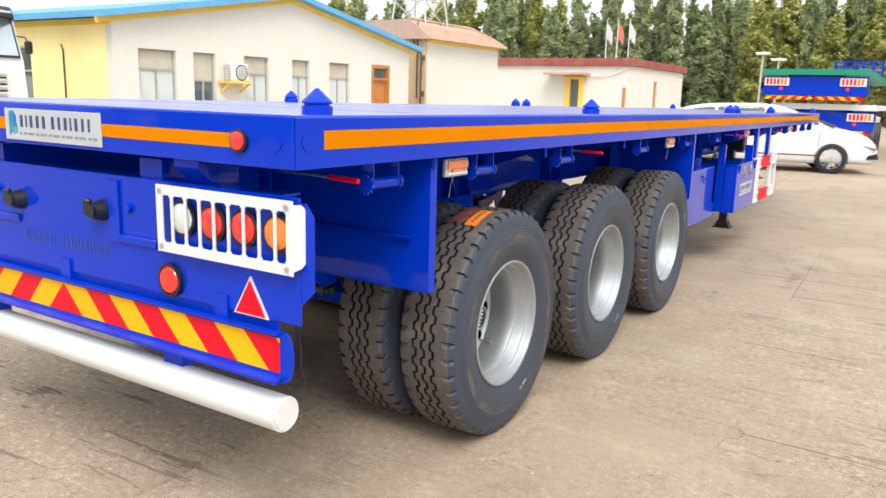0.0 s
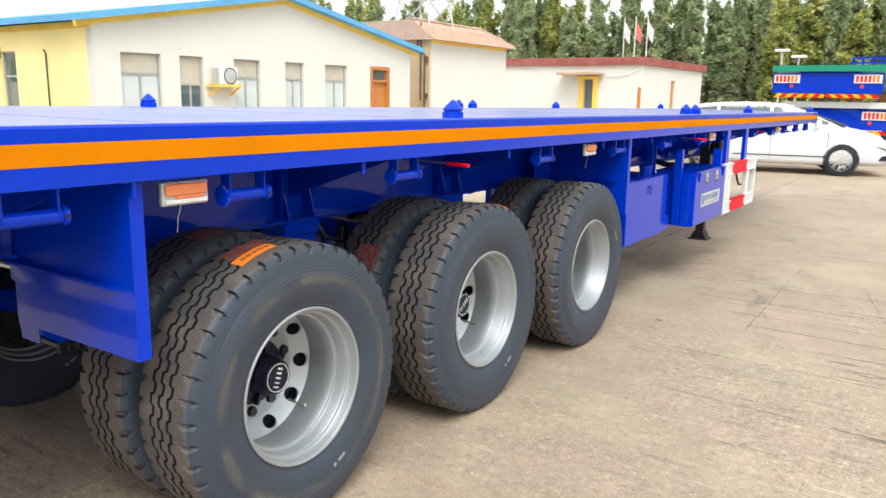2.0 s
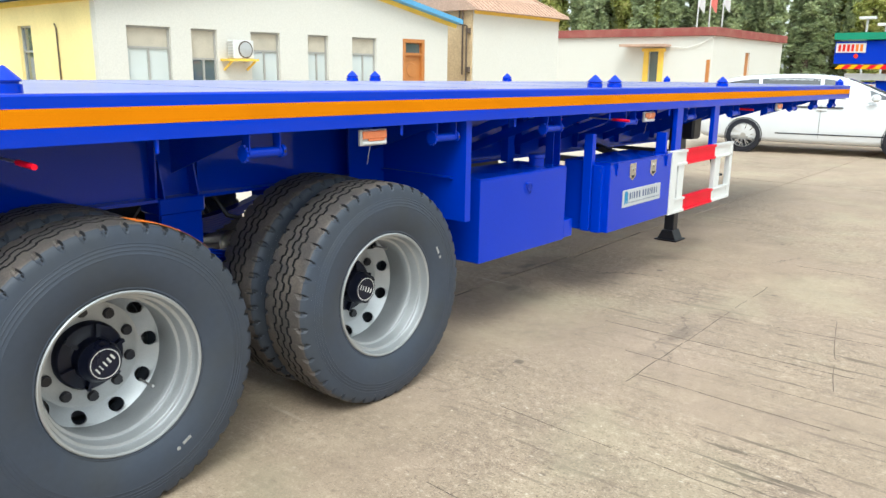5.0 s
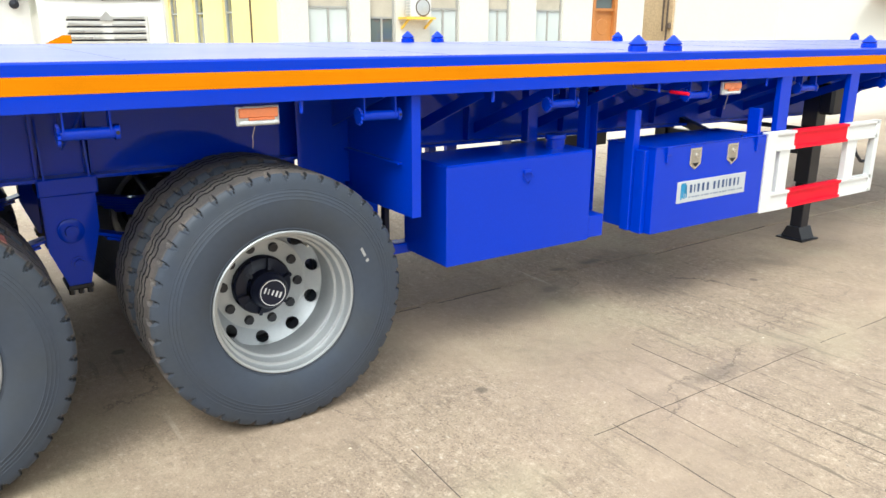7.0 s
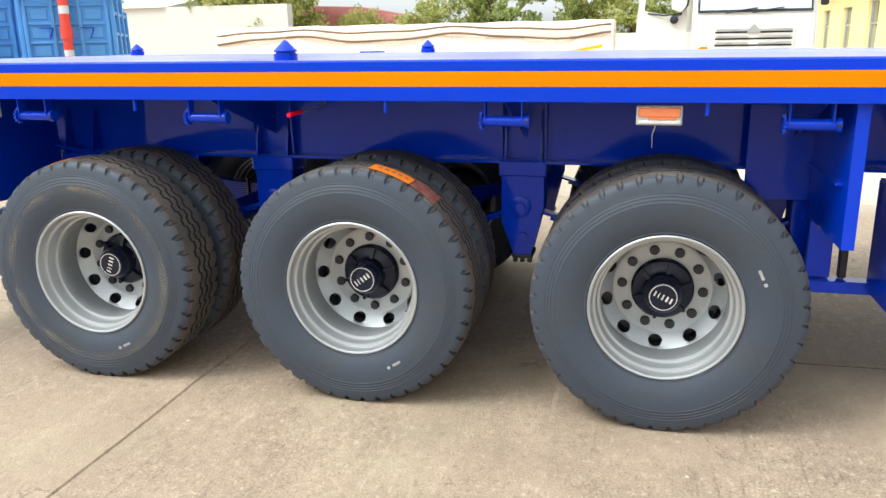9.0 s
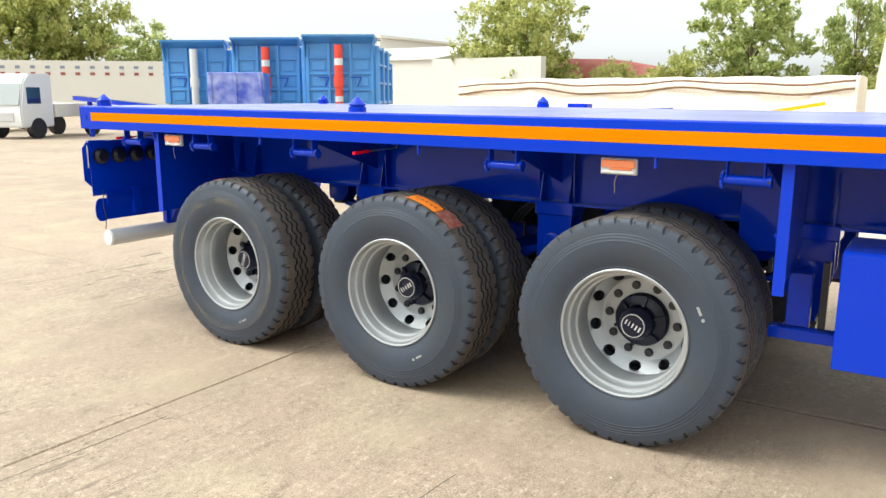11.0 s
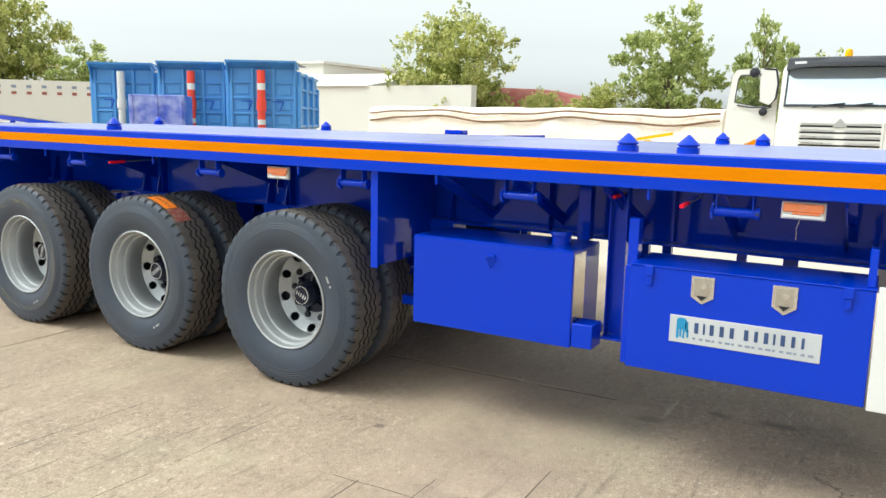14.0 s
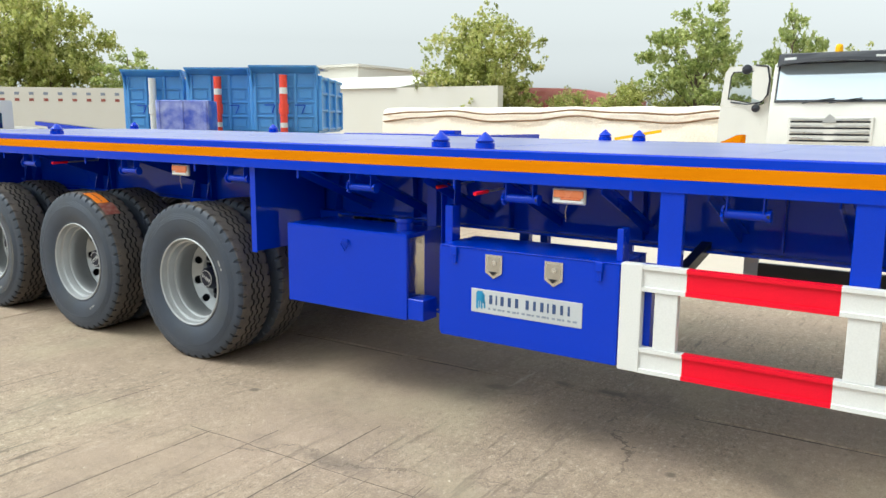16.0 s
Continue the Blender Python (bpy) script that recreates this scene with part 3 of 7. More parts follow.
def lamp_cluster(x0, x1, out):
    """A white slotted guard over four round lamps. out: +1 where its bent end is at x1."""
    z0, z1, y0 = 1.026, 1.256, PY - 0.035
    top = 0.034
    us, slots, u = [x0], [], x0 + 0.031
    for k in range(9):
        w = 0.041 if k in (0, 8) else 0.0561
        slots.append((u, u + w))
        us += [u, u + 0.005, u + w - 0.005, u + w]
        u += w + 0.0115
    us.append(x1)
    vs = [z0, z0 + top, z0 + top + 0.006, z1 - top - 0.006, z1 - top, z1]
    b = grid_solid(B(), us, vs, lambda u, v: any((p < u < q and z0 + top + 0.005 < v < z1 - top - 0.005) or (p + 0.0045 < u < q - 0.0045 and z0 + top < v < z1 - top) for p, q in slots), lambda u, v, s: (u, y0 + 0.005 * s, v))
    xe = x1 if out > 0 else x0
    # bent end with cut corners
    rim = [(0, z0 + 0.012), (0.03, z0 + 0.022), (0.062, z0 + 0.06), (0.062, z1 - 0.05), (0.03, z1 - 0.014), (0, z1 - 0.012)]
    fr, bk = ([b.verts.new((xe + out * (0.42 * u - d), y0 + 0.95 * u + 0.3 * d, z)) for u, z in rim] for d in (0.0, 0.006))
    b.faces.new(fr)
    b.faces.new(bk)
    for i in range(6):
        b.faces.new((fr[i], fr[(i + 1) % 6], bk[(i + 1) % 6], bk[i]))
    guard = tpart("lamp_guard", b, WHITE, label="white slotted steel lamp guard", sloped=False)
    bp = prism(B(), [(xe, z0 - 0.1), (xe + out * 0.052, z0 - 0.05), (xe + out * 0.052, z1 - 0.05), (xe + out * 0.02, z1 - 0.01), (xe, z1 - 0.01)], "y", PY + 0.004, PY + 0.007)
    part("backing_plate", bp, BLUE, guard)
    for x in (x0 + 0.022, x1 - 0.022):
        for z in (z0 + 0.02, z1 - 0.02):
            part("bolt", cyl(B(), (x, y0 - 0.006, z), (x, y0, z), 0.009, 6), STEEL, guard)
    mats = [CLEARLENS, REDLENS, REDLENS, AMBERLENS]
    if out < 0:
        mats = mats[::-1]
    for i, lens in enumerate(mats):
        x = x0 + (0.106 + 0.1457 * i if out > 0 else x1 - x0 - 0.106 - 0.1457 * (3 - i))
        b = lathe(B(), [(0.062, PY), (0.062, PY - 0.016), (0.052, PY - 0.018), (0.052, PY - 0.008)], 28, "y", (x, 0, 1.146))
        rim = tpart("round_lamp", b, BLACK, label="round rear lamp", sloped=False)
        b = lathe(B(), [(0.052, PY - 0.010), (0.050, PY - 0.020), (0.03, PY - 0.028), (0.001, PY - 0.030)], 28, "y", (x, 0, 1.146))
        part("lens", b, lens, rim)


lamp_cluster(-1.994, -1.370, 1)
lamp_cluster(-3.84, -3.216, -1)
for x in (-1.97, -3.24):
    b = lathe(B(), [(0.060, PY), (0.060, PY - 0.016), (0.050, PY - 0.018), (0.050, PY - 0.010)], 28, "y", (x, 0, 0.92))
    rim = tpart("rear_reflector", b, BLACK, label="round red rear reflector", sloped=False)
    part("lens", lathe(B(), [(0.050, PY - 0.012), (0.044, PY - 0.020), (0.001, PY - 0.023)], 28, "y", (x, 0, 0.92)), REDLENS, rim)
for x in (-1.583, -3.627):
    b = prism(B(), [(x - 0.078, 0.858), (x + 0.078, 0.858), (x, 0.99)], "y", PY - 0.006, PY)
    tri = tpart("warning_triangle", b, WHITE, label="red warning triangle with a pale rim", sloped=False)
    part("face", prism(B(), [(x - 0.066, 0.864), (x + 0.066, 0.864), (x, 0.977)], "y", PY - 0.009, PY - 0.006), REDPAINT, tri)
    part("inner_face", prism(B(), [(x - 0.030, 0.882), (x + 0.030, 0.882), (x, 0.934)], "y", PY - 0.011, PY - 0.009), RED, tri)
for x, z in ((-2.883, 1.117), (-2.346, 1.126)):
    b = B()
    cyl(b, (x, PY - 0.045, z), (x, PY, z), 0.030, 18, 0.042)
    box(b, (x - 0.045, PY - 0.03, z - 0.02), (x - 0.01, PY - 0.055, z + 0.045), 0.008)
    cyl(b, (x, PY - 0.055, z), (x, PY - 0.045, z), 0.024, 18)
    tpart("socket", b, BLACK, label="black round plug socket", sloped=False)
u = -2.87
for w in (.035, .018, .035, .036, .04, 0, .04, .032, .038, .016, .036, .032, .03):
    for a in (0.0, w * 0.7 - 0.006) if w > 0.02 else ((0.004,) if w else ()):
        tpart("letter_bar", box(B(), (u + a, PY - 0.0015, 0.952), (u + a + 0.006, PY + 0.001, 0.998)), INK, panel, sloped=False)
    u += w + 0.012 if w else 0.035

# striped board in its channel
BY, BZ0, BZ1, BX0, BX1 = 1.985, 0.695, 0.812, -3.763, -1.447
b = B()
prism(b, [(BY + 0.005, BZ1 + 0.02), (BY - 0.022, BZ1 + 0.02), (BY - 0.022, BZ1 + 0.012), (BY, BZ1 + 0.010), (BY, BZ0 - 0.01), (BY - 0.03, BZ0 - 0.02),
          (BY - 0.03, BZ0 - 0.03), (BY + 0.005, BZ0 - 0.022)], "x", BX0 - 0.006, BX1 + 0.006)
channel = tpart("board_channel", b, BLUE, sloped=False)
for xe, out in ((BX1, 1), (BX0, -1)):
    # ends rounded off like a scoop
    zc, rz = (BZ0 + BZ1) / 2 - 0.004, (BZ1 - BZ0) / 2 + 0.026
    pts = [(xe - out * 0.02, zc + rz)] + [(xe + out * (0.0 + 0.054 * math.cos(radians(a)) ** 0.6), zc + rz * math.sin(radians(a))) for a in range(84, -85, -12)] + [(xe - out * 0.02, zc - rz)]
    part("end_plate", prism(B(), pts, "y", BY + 0.001, BY + 0.007), BLUE, channel)
for x in (-1.72, -2.6, -3.48):
    tpart("board_hanger", box(B(), (x - 0.03, BY + 0.006, BZ0), (x + 0.03, BY + 0.05, PZ0 + 0.05)), BLUE, sloped=False)
half, step, hgt = (BX1 - BX0) / 2, 0.1427, BZ1 - BZ0
mid = (BX0 + BX1) / 2
for s in (1, -1):
    for k in range(-1, 9):
        # leaning stripes that meet in a peak at the middle
        a0, a1 = k * step, (k + 1) * step
        poly = []
        lean = hgt * 0.95
        quad = [(a0, BZ1), (a1, BZ1), (a1 + lean, BZ0), (a0 + lean, BZ0)]
        # clip to 0..half
        def clip(pts, lim, keep_less):
            out = []
            for i, p in enumerate(pts):
                q = pts[(i + 1) % len(pts)]
                ip, iq = (p[0] <= lim) == keep_less or p[0] == lim, (q[0] <= lim) == keep_less or q[0] == lim
                if ip:
                    out.append(p)
                if ip != iq:
                    f = (lim - p[0]) / (q[0] - p[0])
                    out.append((lim, p[1] + f * (q[1] - p[1])))
            return out
        quad = clip(clip(quad, half, True), 0.0, False)
        if len(quad) < 3 or max(p[0] for p in quad) - min(p[0] for p in quad) < 1e-4:
            continue
        b = prism(B(), [(mid + s * p[0], p[1]) for p in quad], "y", BY - 0.002, BY)
        part("stripe", b, RED if k % 2 else YELLOW, channel, smooth=0)

# bumper tube
b = B()
cyl(b, (-3.79, 2.02, 0.538), (-1.452, 2.02, 0.540), 0.060, 32)
bmesh.ops.bevel(b, geom=[e for e in b.edges if len(e.link_faces) == 2 and e.calc_face_angle(0) > 1], offset=0.008, segments=2, affect="EDGES")
tpart("bumper_tube", b, WHITE, label="thick white round underrun bumper tube", sloped=False)
for x in (-2.0, -3.2):
    b = B()
    box(b, (x - 0.05, 2.01, 0.58), (x + 0.05, 2.06, 0.70))
    beam(b, (x, 2.05, 0.62), (x, 2.35, 1.1), 0.05, 0.06)
    tpart("bumper_bracket", b, BLUE, sloped=False)


# mud plates before and behind the axles
def mud_plate(y, x0, x1, z0, z1, t=0.03):
    s = 1 if x1 > x0 else -1
    p = tpart("mud_plate", box(B(), (x0, y, z0), (x1, y + 0.004, z1)), BLUE, sloped=False, label="flat blue sheet-metal mud plate")
    part("flange", box(B(), (x1 - s * 0.004, y + 0.004, z0), (x1, y + 0.045, z1)), BLUE, p)
    part("fold", box(B(), (x0, y - 0.025, 1.02), (x1 - s * 0.08, y, 1.03)), BLUE, p)


for s, xa, xb in ((1, -2.06, -1.385), (-1, -3.15, -3.825)):
    mud_plate(2.74, xa, xb, 0.81, 1.335)
    mud_plate(6.63, xa, xb, 0.795, 1.325)


# wheels
def hole_disc(bm, r0, u0, r1, u1, n, size, start=0.0, k=16, depth=0.008):
    """A ring from (r0, u0) to (r1, u1) with n round holes through it."""
    rows = {}
    def pos(a, v, dx=0):
        r, u = r0 + (r1 - r0) * v, u0 + (u1 - u0) * v
        return Vector((u + dx, r * math.cos(a), r * math.sin(a)))
    da = math.pi / n
    rm = (r0 + r1) / 2
    run = math.hypot(r1 - r0, u1 - u0)
    for s in range(n):
        ac = start + 2 * math.pi * s / n
        inner, back, outer = [], [], []
        for i in range(k):
            t = 2 * math.pi * i / k
            c, q = math.cos(t), math.sin(t)
            m = max(abs(c), abs(q))
            outer.append(bm.verts.new(pos(ac + da * c / m, 0.5 + 0.5 * q / m)))
            inner.append(bm.verts.new(pos(ac + size * c / rm, 0.5 + size * q / run)))
            back.append(bm.verts.new(pos(ac + size * c / rm, 0.5 + size * q / run, -depth)))
        for i in range(k):
            j = (i + 1) % k
            bm.faces.new((outer[i], outer[j], inner[j], inner[i]))
            bm.faces.new((inner[i], inner[j], back[j], back[i]))
    return bm


def tread(P=44, S=14):
    """The running surface of a truck tyre: three narrow stepped grooves, rounded shoulders with a crescent cut at every pitch."""
    bm = B()
    n = P * S
    zig = lambda i: (1, 1, 1, 1, 1, 1, 0, -1, -1, -1, -1, -1, -1, 0)[i % S] * 0.0080
    jog = lambda i: 0.0045 if i % S in (6, 13) else 0.0
    crown = lambda x: RT - 0.32 * x * x
    # shoulder: half width, radius, first and last lowered step of the cut
    side = ((0.080, None, 0, -1), (0.092, None, 5, 5), (0.101, None, 5, 7), (0.110, None, 5, 8), (0.119, 0.5285, 5, 8), (0.127, 0.5205, 5, 8), (0.133, 0.510, 6, 7), (0.1365, 0.500, 0, -1), (0.1400, 0.484, 0, -1))
    rows = []
    for i in range(n):
        a = 2 * math.pi * i / n
        ca, sa = math.cos(a), math.sin(a)
        cols = []
        for s in (-1, 1):
            edge = []
            for x, r, k0, k1 in side:
                r = crown(x) if r is None else r
                low = k0 <= (i + (S // 2 if s < 0 else 0)) % S <= k1
                if low:
                    r, x = r - (0.010 if x < 0.125 else 0.006), x - (0.0 if x < 0.115 else 0.006)
                edge.append((s * x, r, low))
            if s < 0:
                cols += edge[::-1]
                for c in (-0.043, 0.0, 0.043):
                    c, w = c + zig(i), 0.0064 + jog(i)
                    for x, low in ((c - w, False), (c - w + 0.001, True), (c + w - 0.001, True), (c + w, False)):
                        cols.append((x, crown(x) - (0.015 if low else 0), low))
            else:
                cols += edge
        rows.append([(bm.verts.new((x, r * ca, r * sa)), low) for x, r, low in cols])
    for i in range(n):
        p, q = rows[i], rows[(i + 1) % n]
        for k in range(len(p) - 1):
            quad = (p[k], p[k + 1], q[k + 1], q[k])
            f = bm.faces.new([v for v, _ in quad])
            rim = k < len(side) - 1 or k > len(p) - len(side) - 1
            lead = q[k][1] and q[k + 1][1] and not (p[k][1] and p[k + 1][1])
            # groove faces and each cut's leading wall get the painted shade
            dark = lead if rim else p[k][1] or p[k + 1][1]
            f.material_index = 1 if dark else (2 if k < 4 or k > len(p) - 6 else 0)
    return bm


RT = 0.536
wheel = thing("wheel", (-1.49, AXLES[0], HUB), "wheel", "wheel", parent=trailer)
del wheel["label"], wheel["category"]
wo = ORIGIN[wheel.name]


def wpart(name, bm, material, parent=None, label="", smooth=35):
    bmesh.ops.translate(bm, verts=bm.verts[:], vec=wo)
    return part(name, bm, material, parent or wheel, label, smooth)


half_prof = [(0.283, 0.100), (0.300, 0.122), (0.306, 0.127), (0.311, 0.126), (0.330, 0.135), (0.365, 0.146), (0.405, 0.150), (0.428, 0.1492), (0.4295, 0.1503), (0.431, 0.1490),
             (0.442, 0.1477), (0.4435, 0.1488), (0.445, 0.1474), (0.455, 0.1458), (0.4565, 0.1469), (0.458, 0.1454), (0.467, 0.1436), (0.4685, 0.1447), (0.470, 0.1430),
             (0.484, 0.1400)]
b = lathe(B(), half_prof, 120)
lathe(b, [(r, -u) for r, u in half_prof], 120)
tyre = wpart("tyre", b, TYRE, label="new black radial truck tyre with zigzag tread")
wpart("tread", tread(), [TREAD, GROOVESHADE, TYRE], tyre, smooth=25)
b = B()
lathe(b, [(0.276, -0.118), (0.284, -0.09), (0.286, 0.05), (0.288, 0.098), (0.292, 0.104), (0.300, 0.118), (0.2995, 0.127), (0.295, 0.130), (0.287, 0.127), (0.2835, 0.118),
          (0.2820, 0.094), (0.2790, 0.089), (0.2690, 0.087), (0.2665, 0.083), (0.2650, 0.042), (0.2625, 0.037), (0.2530, 0.035), (0.2505, 0.031), (0.2495, -0.02), (0.2530, -0.05), (0.2625, -0.112)], 72)
rim = wpart("rim", b, RIM, label="silver painted steel rim")
b = B()
lathe(b, [(0.10, -0.164), (0.140, -0.164)], 80)
hole_disc(b, 0.140, -0.164, 0.195, -0.164, 10, 0.0165, 0.1)
lathe(b, [(0.195, -0.164), (0.205, -0.162)], 160)
hole_disc(b, 0.205, -0.162, 0.2640, -0.112, 10, 0.0300, 0.1 + math.pi / 10)
bmesh.ops.remove_doubles(b, verts=b.verts[:], dist=0.0004)
wpart("wheel_disc", b, RIM, rim, smooth=50)
for i in range(10):
    a = 0.1 + 2 * math.pi * i / 10
    b = cyl(B(), (-0.175, 0.1675 * math.cos(a), 0.1675 * math.sin(a)), (-0.148, 0.1675 * math.cos(a), 0.1675 * math.sin(a)), 0.0195, 6)
    cyl(b, (-0.1635, 0.1675 * math.cos(a), 0.1675 * math.sin(a)), (-0.158, 0.1675 * math.cos(a), 0.1675 * math.sin(a)), 0.0215, 14)
    wpart("wheel_nut", b, BLACK, rim)
b = B()
tube(b, [(-0.14, 0.225, 0.075), (-0.10, 0.232, 0.076), (-0.062, 0.232, 0.076)], 0.004, 6)
cyl(b, (-0.066, 0.232, 0.076), (-0.048, 0.232, 0.076), 0.006, 8)
wpart("valve", b, STEEL)
b = B()
a = 0.0
for r, w in ((0.378, 0.0055),):
    p = Vector((0.1515, r * math.cos(a), r * math.sin(a)))
    box(b, (p.x - 0.006, p.y - w, p.z - 0.02), (p.x - 0.0025, p.y + w, p.z + 0.02))
    cyl(b, (p.x - 0.006, p.y, p.z - 0.042), (p.x - 0.0025, p.y, p.z - 0.042), 0.008, 12)
wpart("paint_tick", b, TICK, tyre)
for s, xo, xi in ((1, -1.49, -1.835), (-1, -3.72, -3.375)):
    for k, y in enumerate(AXLES):
        turn = radians((-64.0, -57.6, 25.9)[k])
        for x, flip in ((xo, 0), (xi, 180)):
            if s < 0:
                flip = 180 - flip
            m = pose(x, y, HUB) @ pose(0, 0, 0, 0, 0, flip) @ pose(0, 0, 0, math.degrees(turn) * (1 if flip == 0 else -1))
            m = Matrix.Translation(-ORIGIN[trailer.name]) @ m
            if s > 0 and k == 0 and flip == 0:
                wheel.matrix_basis = m
            else:
                copy_thing(wheel, m)
for s, xo in ((1, -1.49), (-1, -3.72)):
    for y in AXLES:
        cx = xo - s * 0.20
        b = lathe(B(), [(0.130, cx), (0.130, cx + s * 0.060), (0.122, cx + s * 0.072), (0.090, cx + s * 0.078), (0.080, cx + s * 0.085), (0.076, cx + s * 0.125), (0.080, cx + s * 0.128), (0.080, cx + s * 0.140),
                         (0.072, cx + s * 0.150), (0.068, cx + s * 0.170), (0.062, cx + s * 0.178), (0.001, cx + s * 0.178)], 40, "x", (0, y, HUB))
        hub = tpart("hub", b, HUBBLACK, label="black hub with round cap", sloped=False)
        for i in range(6):
            a = i * math.pi / 3 + 0.3
            part("hub_rib", beam(B(), (cx + s * 0.085, y + 0.075 * math.cos(a), HUB + 0.075 * math.sin(a)), (cx + s * 0.072, y + 0.122 * math.cos(a), HUB + 0.122 * math.sin(a)), 0.014, 0.04, (1, 0, 0)), HUBBLACK, hub)
        e = xo - s * 0.0215
        b = lathe(B(), [(0.053, e), (0.053, e + s * 0.0015), (0.056, e + s * 0.0015), (0.056, e)], 40, "x", (0, y, HUB))
        part("cap_ring", b, WHITE, hub)
        tw = radians({0: 70, 1: 35, 2: -25}[AXLES.index(y)])
        for i, wide in enumerate((0.006, 0.004, 0.006, 0.008, 0.008)):
            b = box(B(), (e, -0.039 + i * 0.0175, -0.012), (e + s * 0.0015, -0.039 + i * 0.0175 + wide, 0.012))
            bmesh.ops.rotate(b, cent=(0, 0, 0), matrix=Matrix.Rotation(tw, 3, "X"), verts=b.verts[:])
            bmesh.ops.translate(b, verts=b.verts[:], vec=(0, y, HUB))
            part("letter_bar", b, WHITE, hub)
for y in AXLES:
    b = B()
    cyl(b, (-3.55, y, HUB), (-1.66, y, HUB), 0.075, 20)
    ax = tpart("axle", b, BLUE, sloped=False)
    for s, x in ((1, -1.90), (-1, -3.31)):
        part("brake_drum", lathe(B(), [(0.001, x + s * 0.20), (0.20, x + s * 0.20), (0.205, x - s * 0.04), (0.19, x - s * 0.05), (0.19, x + s * 0.02), (0.07, x + s * 0.02)], 36, "x", (0, y, HUB)), BLACK, ax)
    for x in (-2.10, -3.11):
        b = B()
        for i in range(8):
            L = 0.58 - i * 0.055
            pts = [(x, y + L * t, HUB + 0.12 - i * 0.014 + 0.10 * t * t * (L / 0.58) ** 2) for t in (-1, -0.66, -0.33, 0, 0.33, 0.66, 1)]
            for p, q in zip(pts, pts[1:]):
                beam(b, p, q, 0.08, 0.012)
        sp = tpart("leaf_spring", b, BLUE, sloped=False)
        b = B()
        for dy in (-0.06, 0.06):
            tube(b, [(x - 0.05, y + dy, HUB - 0.1), (x - 0.05, y + dy, HUB + 0.16), (x + 0.05, y + dy, HUB + 0.16), (x + 0.05, y + dy, HUB - 0.1)], 0.011, 8)
        part("u_bolt", b, BLACK, sp)


def hanger(x, y, out):
    b = B()
    cut = 0.17 if y < 3 else 0.0
    prism(b, [(y - 0.102, 0.935), (y + 0.102, 0.935), (y + 0.102, 0.78), (y + 0.042, 0.54 + cut), (y - 0.042, 0.54 + cut), (y - 0.102, 0.70 + 0.3 * cut)], "x", x + out * 0.06, x + out * 0.072)
    prism(b, [(y - 0.102, 0.935), (y + 0.102, 0.935), (y + 0.102, 0.78), (y + 0.042, 0.54 + cut), (y - 0.042, 0.54 + cut), (y - 0.102, 0.70 + 0.3 * cut)], "x", x - out * 0.06, x - out * 0.072)
    box(b, (x - 0.06, y - 0.102, 0.72), (x + 0.06, y - 0.105, 0.93))
    h = tpart("spring_hanger", b, BLUE, label="blue tapered spring hanger", sloped=False)
    part("top_plate", box(B(), (x - 0.085, y - 0.115, 0.93), (x + 0.085, y + 0.115, 1.005), 0.006), BLUE, h)
    for dy in (-0.085, 0.085):
        part("gusset", prism(B(), [(x + out * 0.006, 1.24), (x + out * 0.03, 1.24), (x + out * 0.082, 1.03), (x + out * 0.082, 0.95), (x + out * 0.006, 0.95)], "y", y + dy - 0.004, y + dy + 0.004), BLUE, h)
    xo = x + out * 0.072
    part("pivot_cap", lathe(B(), [(0.052, xo), (0.052, xo + out * 0.012), (0.044, xo + out * 0.016), (0.026, xo + out * 0.016), (0.024, xo + out * 0.03), (0.001, xo + out * 0.03)], 24, "x", (0, y - 0.01, 0.78 + 0.5 * cut)), BLUE, h)
    part("shackle", box(B(), (x - 0.075, y - 0.052, 0.520 + cut), (x + 0.075, y + 0.052, 0.545 + cut), 0.006), BLACK, h)
    for dy in (-0.036, 0.0, 0.036):
        part("foot_bolt", cyl(B(), (xo - out * 0.012, y + dy, 0.500 + cut), (xo - out * 0.012, y + dy, 0.522 + cut), 0.012, 6), BLACK, h)
    part("bolt", cyl(B(), (xo, y + 0.005, 0.635 + cut), (xo + out * 0.020, y + 0.005, 0.635 + cut), 0.022, 6), BLUE, h)
    part("washer", cyl(B(), (xo, y + 0.005, 0.635 + cut), (xo + out * 0.005, y + 0.005, 0.635 + cut), 0.031, 20), BLUE, h)


for y in (2.90, 4.062, 5.366, 6.68):
    hanger(-2.10, y, 1)
    hanger(-3.11, y, -1)


# winches under the side rails
def winch(y, x, out, handle=False):
    z = 1.268
    b = B()
    cyl(b, (x, y - 0.085, z), (x, y + 0.085, z), 0.021, 18)
    cyl(b, (x, y + 0.085, z), (x, y + 0.10, z), 0.027, 18)
    w = tpart("strap_winch", b, BLUE, label="blue strap winch tube with ratchet under the rail")
    b = prism(B(), [(x + r * math.cos(2 * math.pi * k / 24), z + r * math.sin(2 * math.pi * k / 24)) for k in range(24) for r in ((0.037,) if k % 2 else (0.028,))], "y", y - 0.096, y - 0.086)
    part("ratchet", fall(b), BLUE, w)
    part("pin_hole", fall(cyl(B(), (x + out * 0.0262, y + 0.092, z), (x + out * 0.0272, y + 0.092, z), 0.007, 10)), BLACK, w)
    for dy in (-0.075, 0.072):
        part("bracket", fall(box(B(), (x - 0.022, y + dy - 0.003, z - 0.005), (x + 0.022, y + dy + 0.003, ZB))), BLUE, w)


WINCHES = (2.475, 3.19, 4.07, 5.375, 6.49, 7.50, 8.50, 9.55, 10.55, 11.5, 12.3, 13.1, 13.9)
for y in WINCHES:
    winch(y, -1.42, 1)
    winch(y, -3.79, -1)


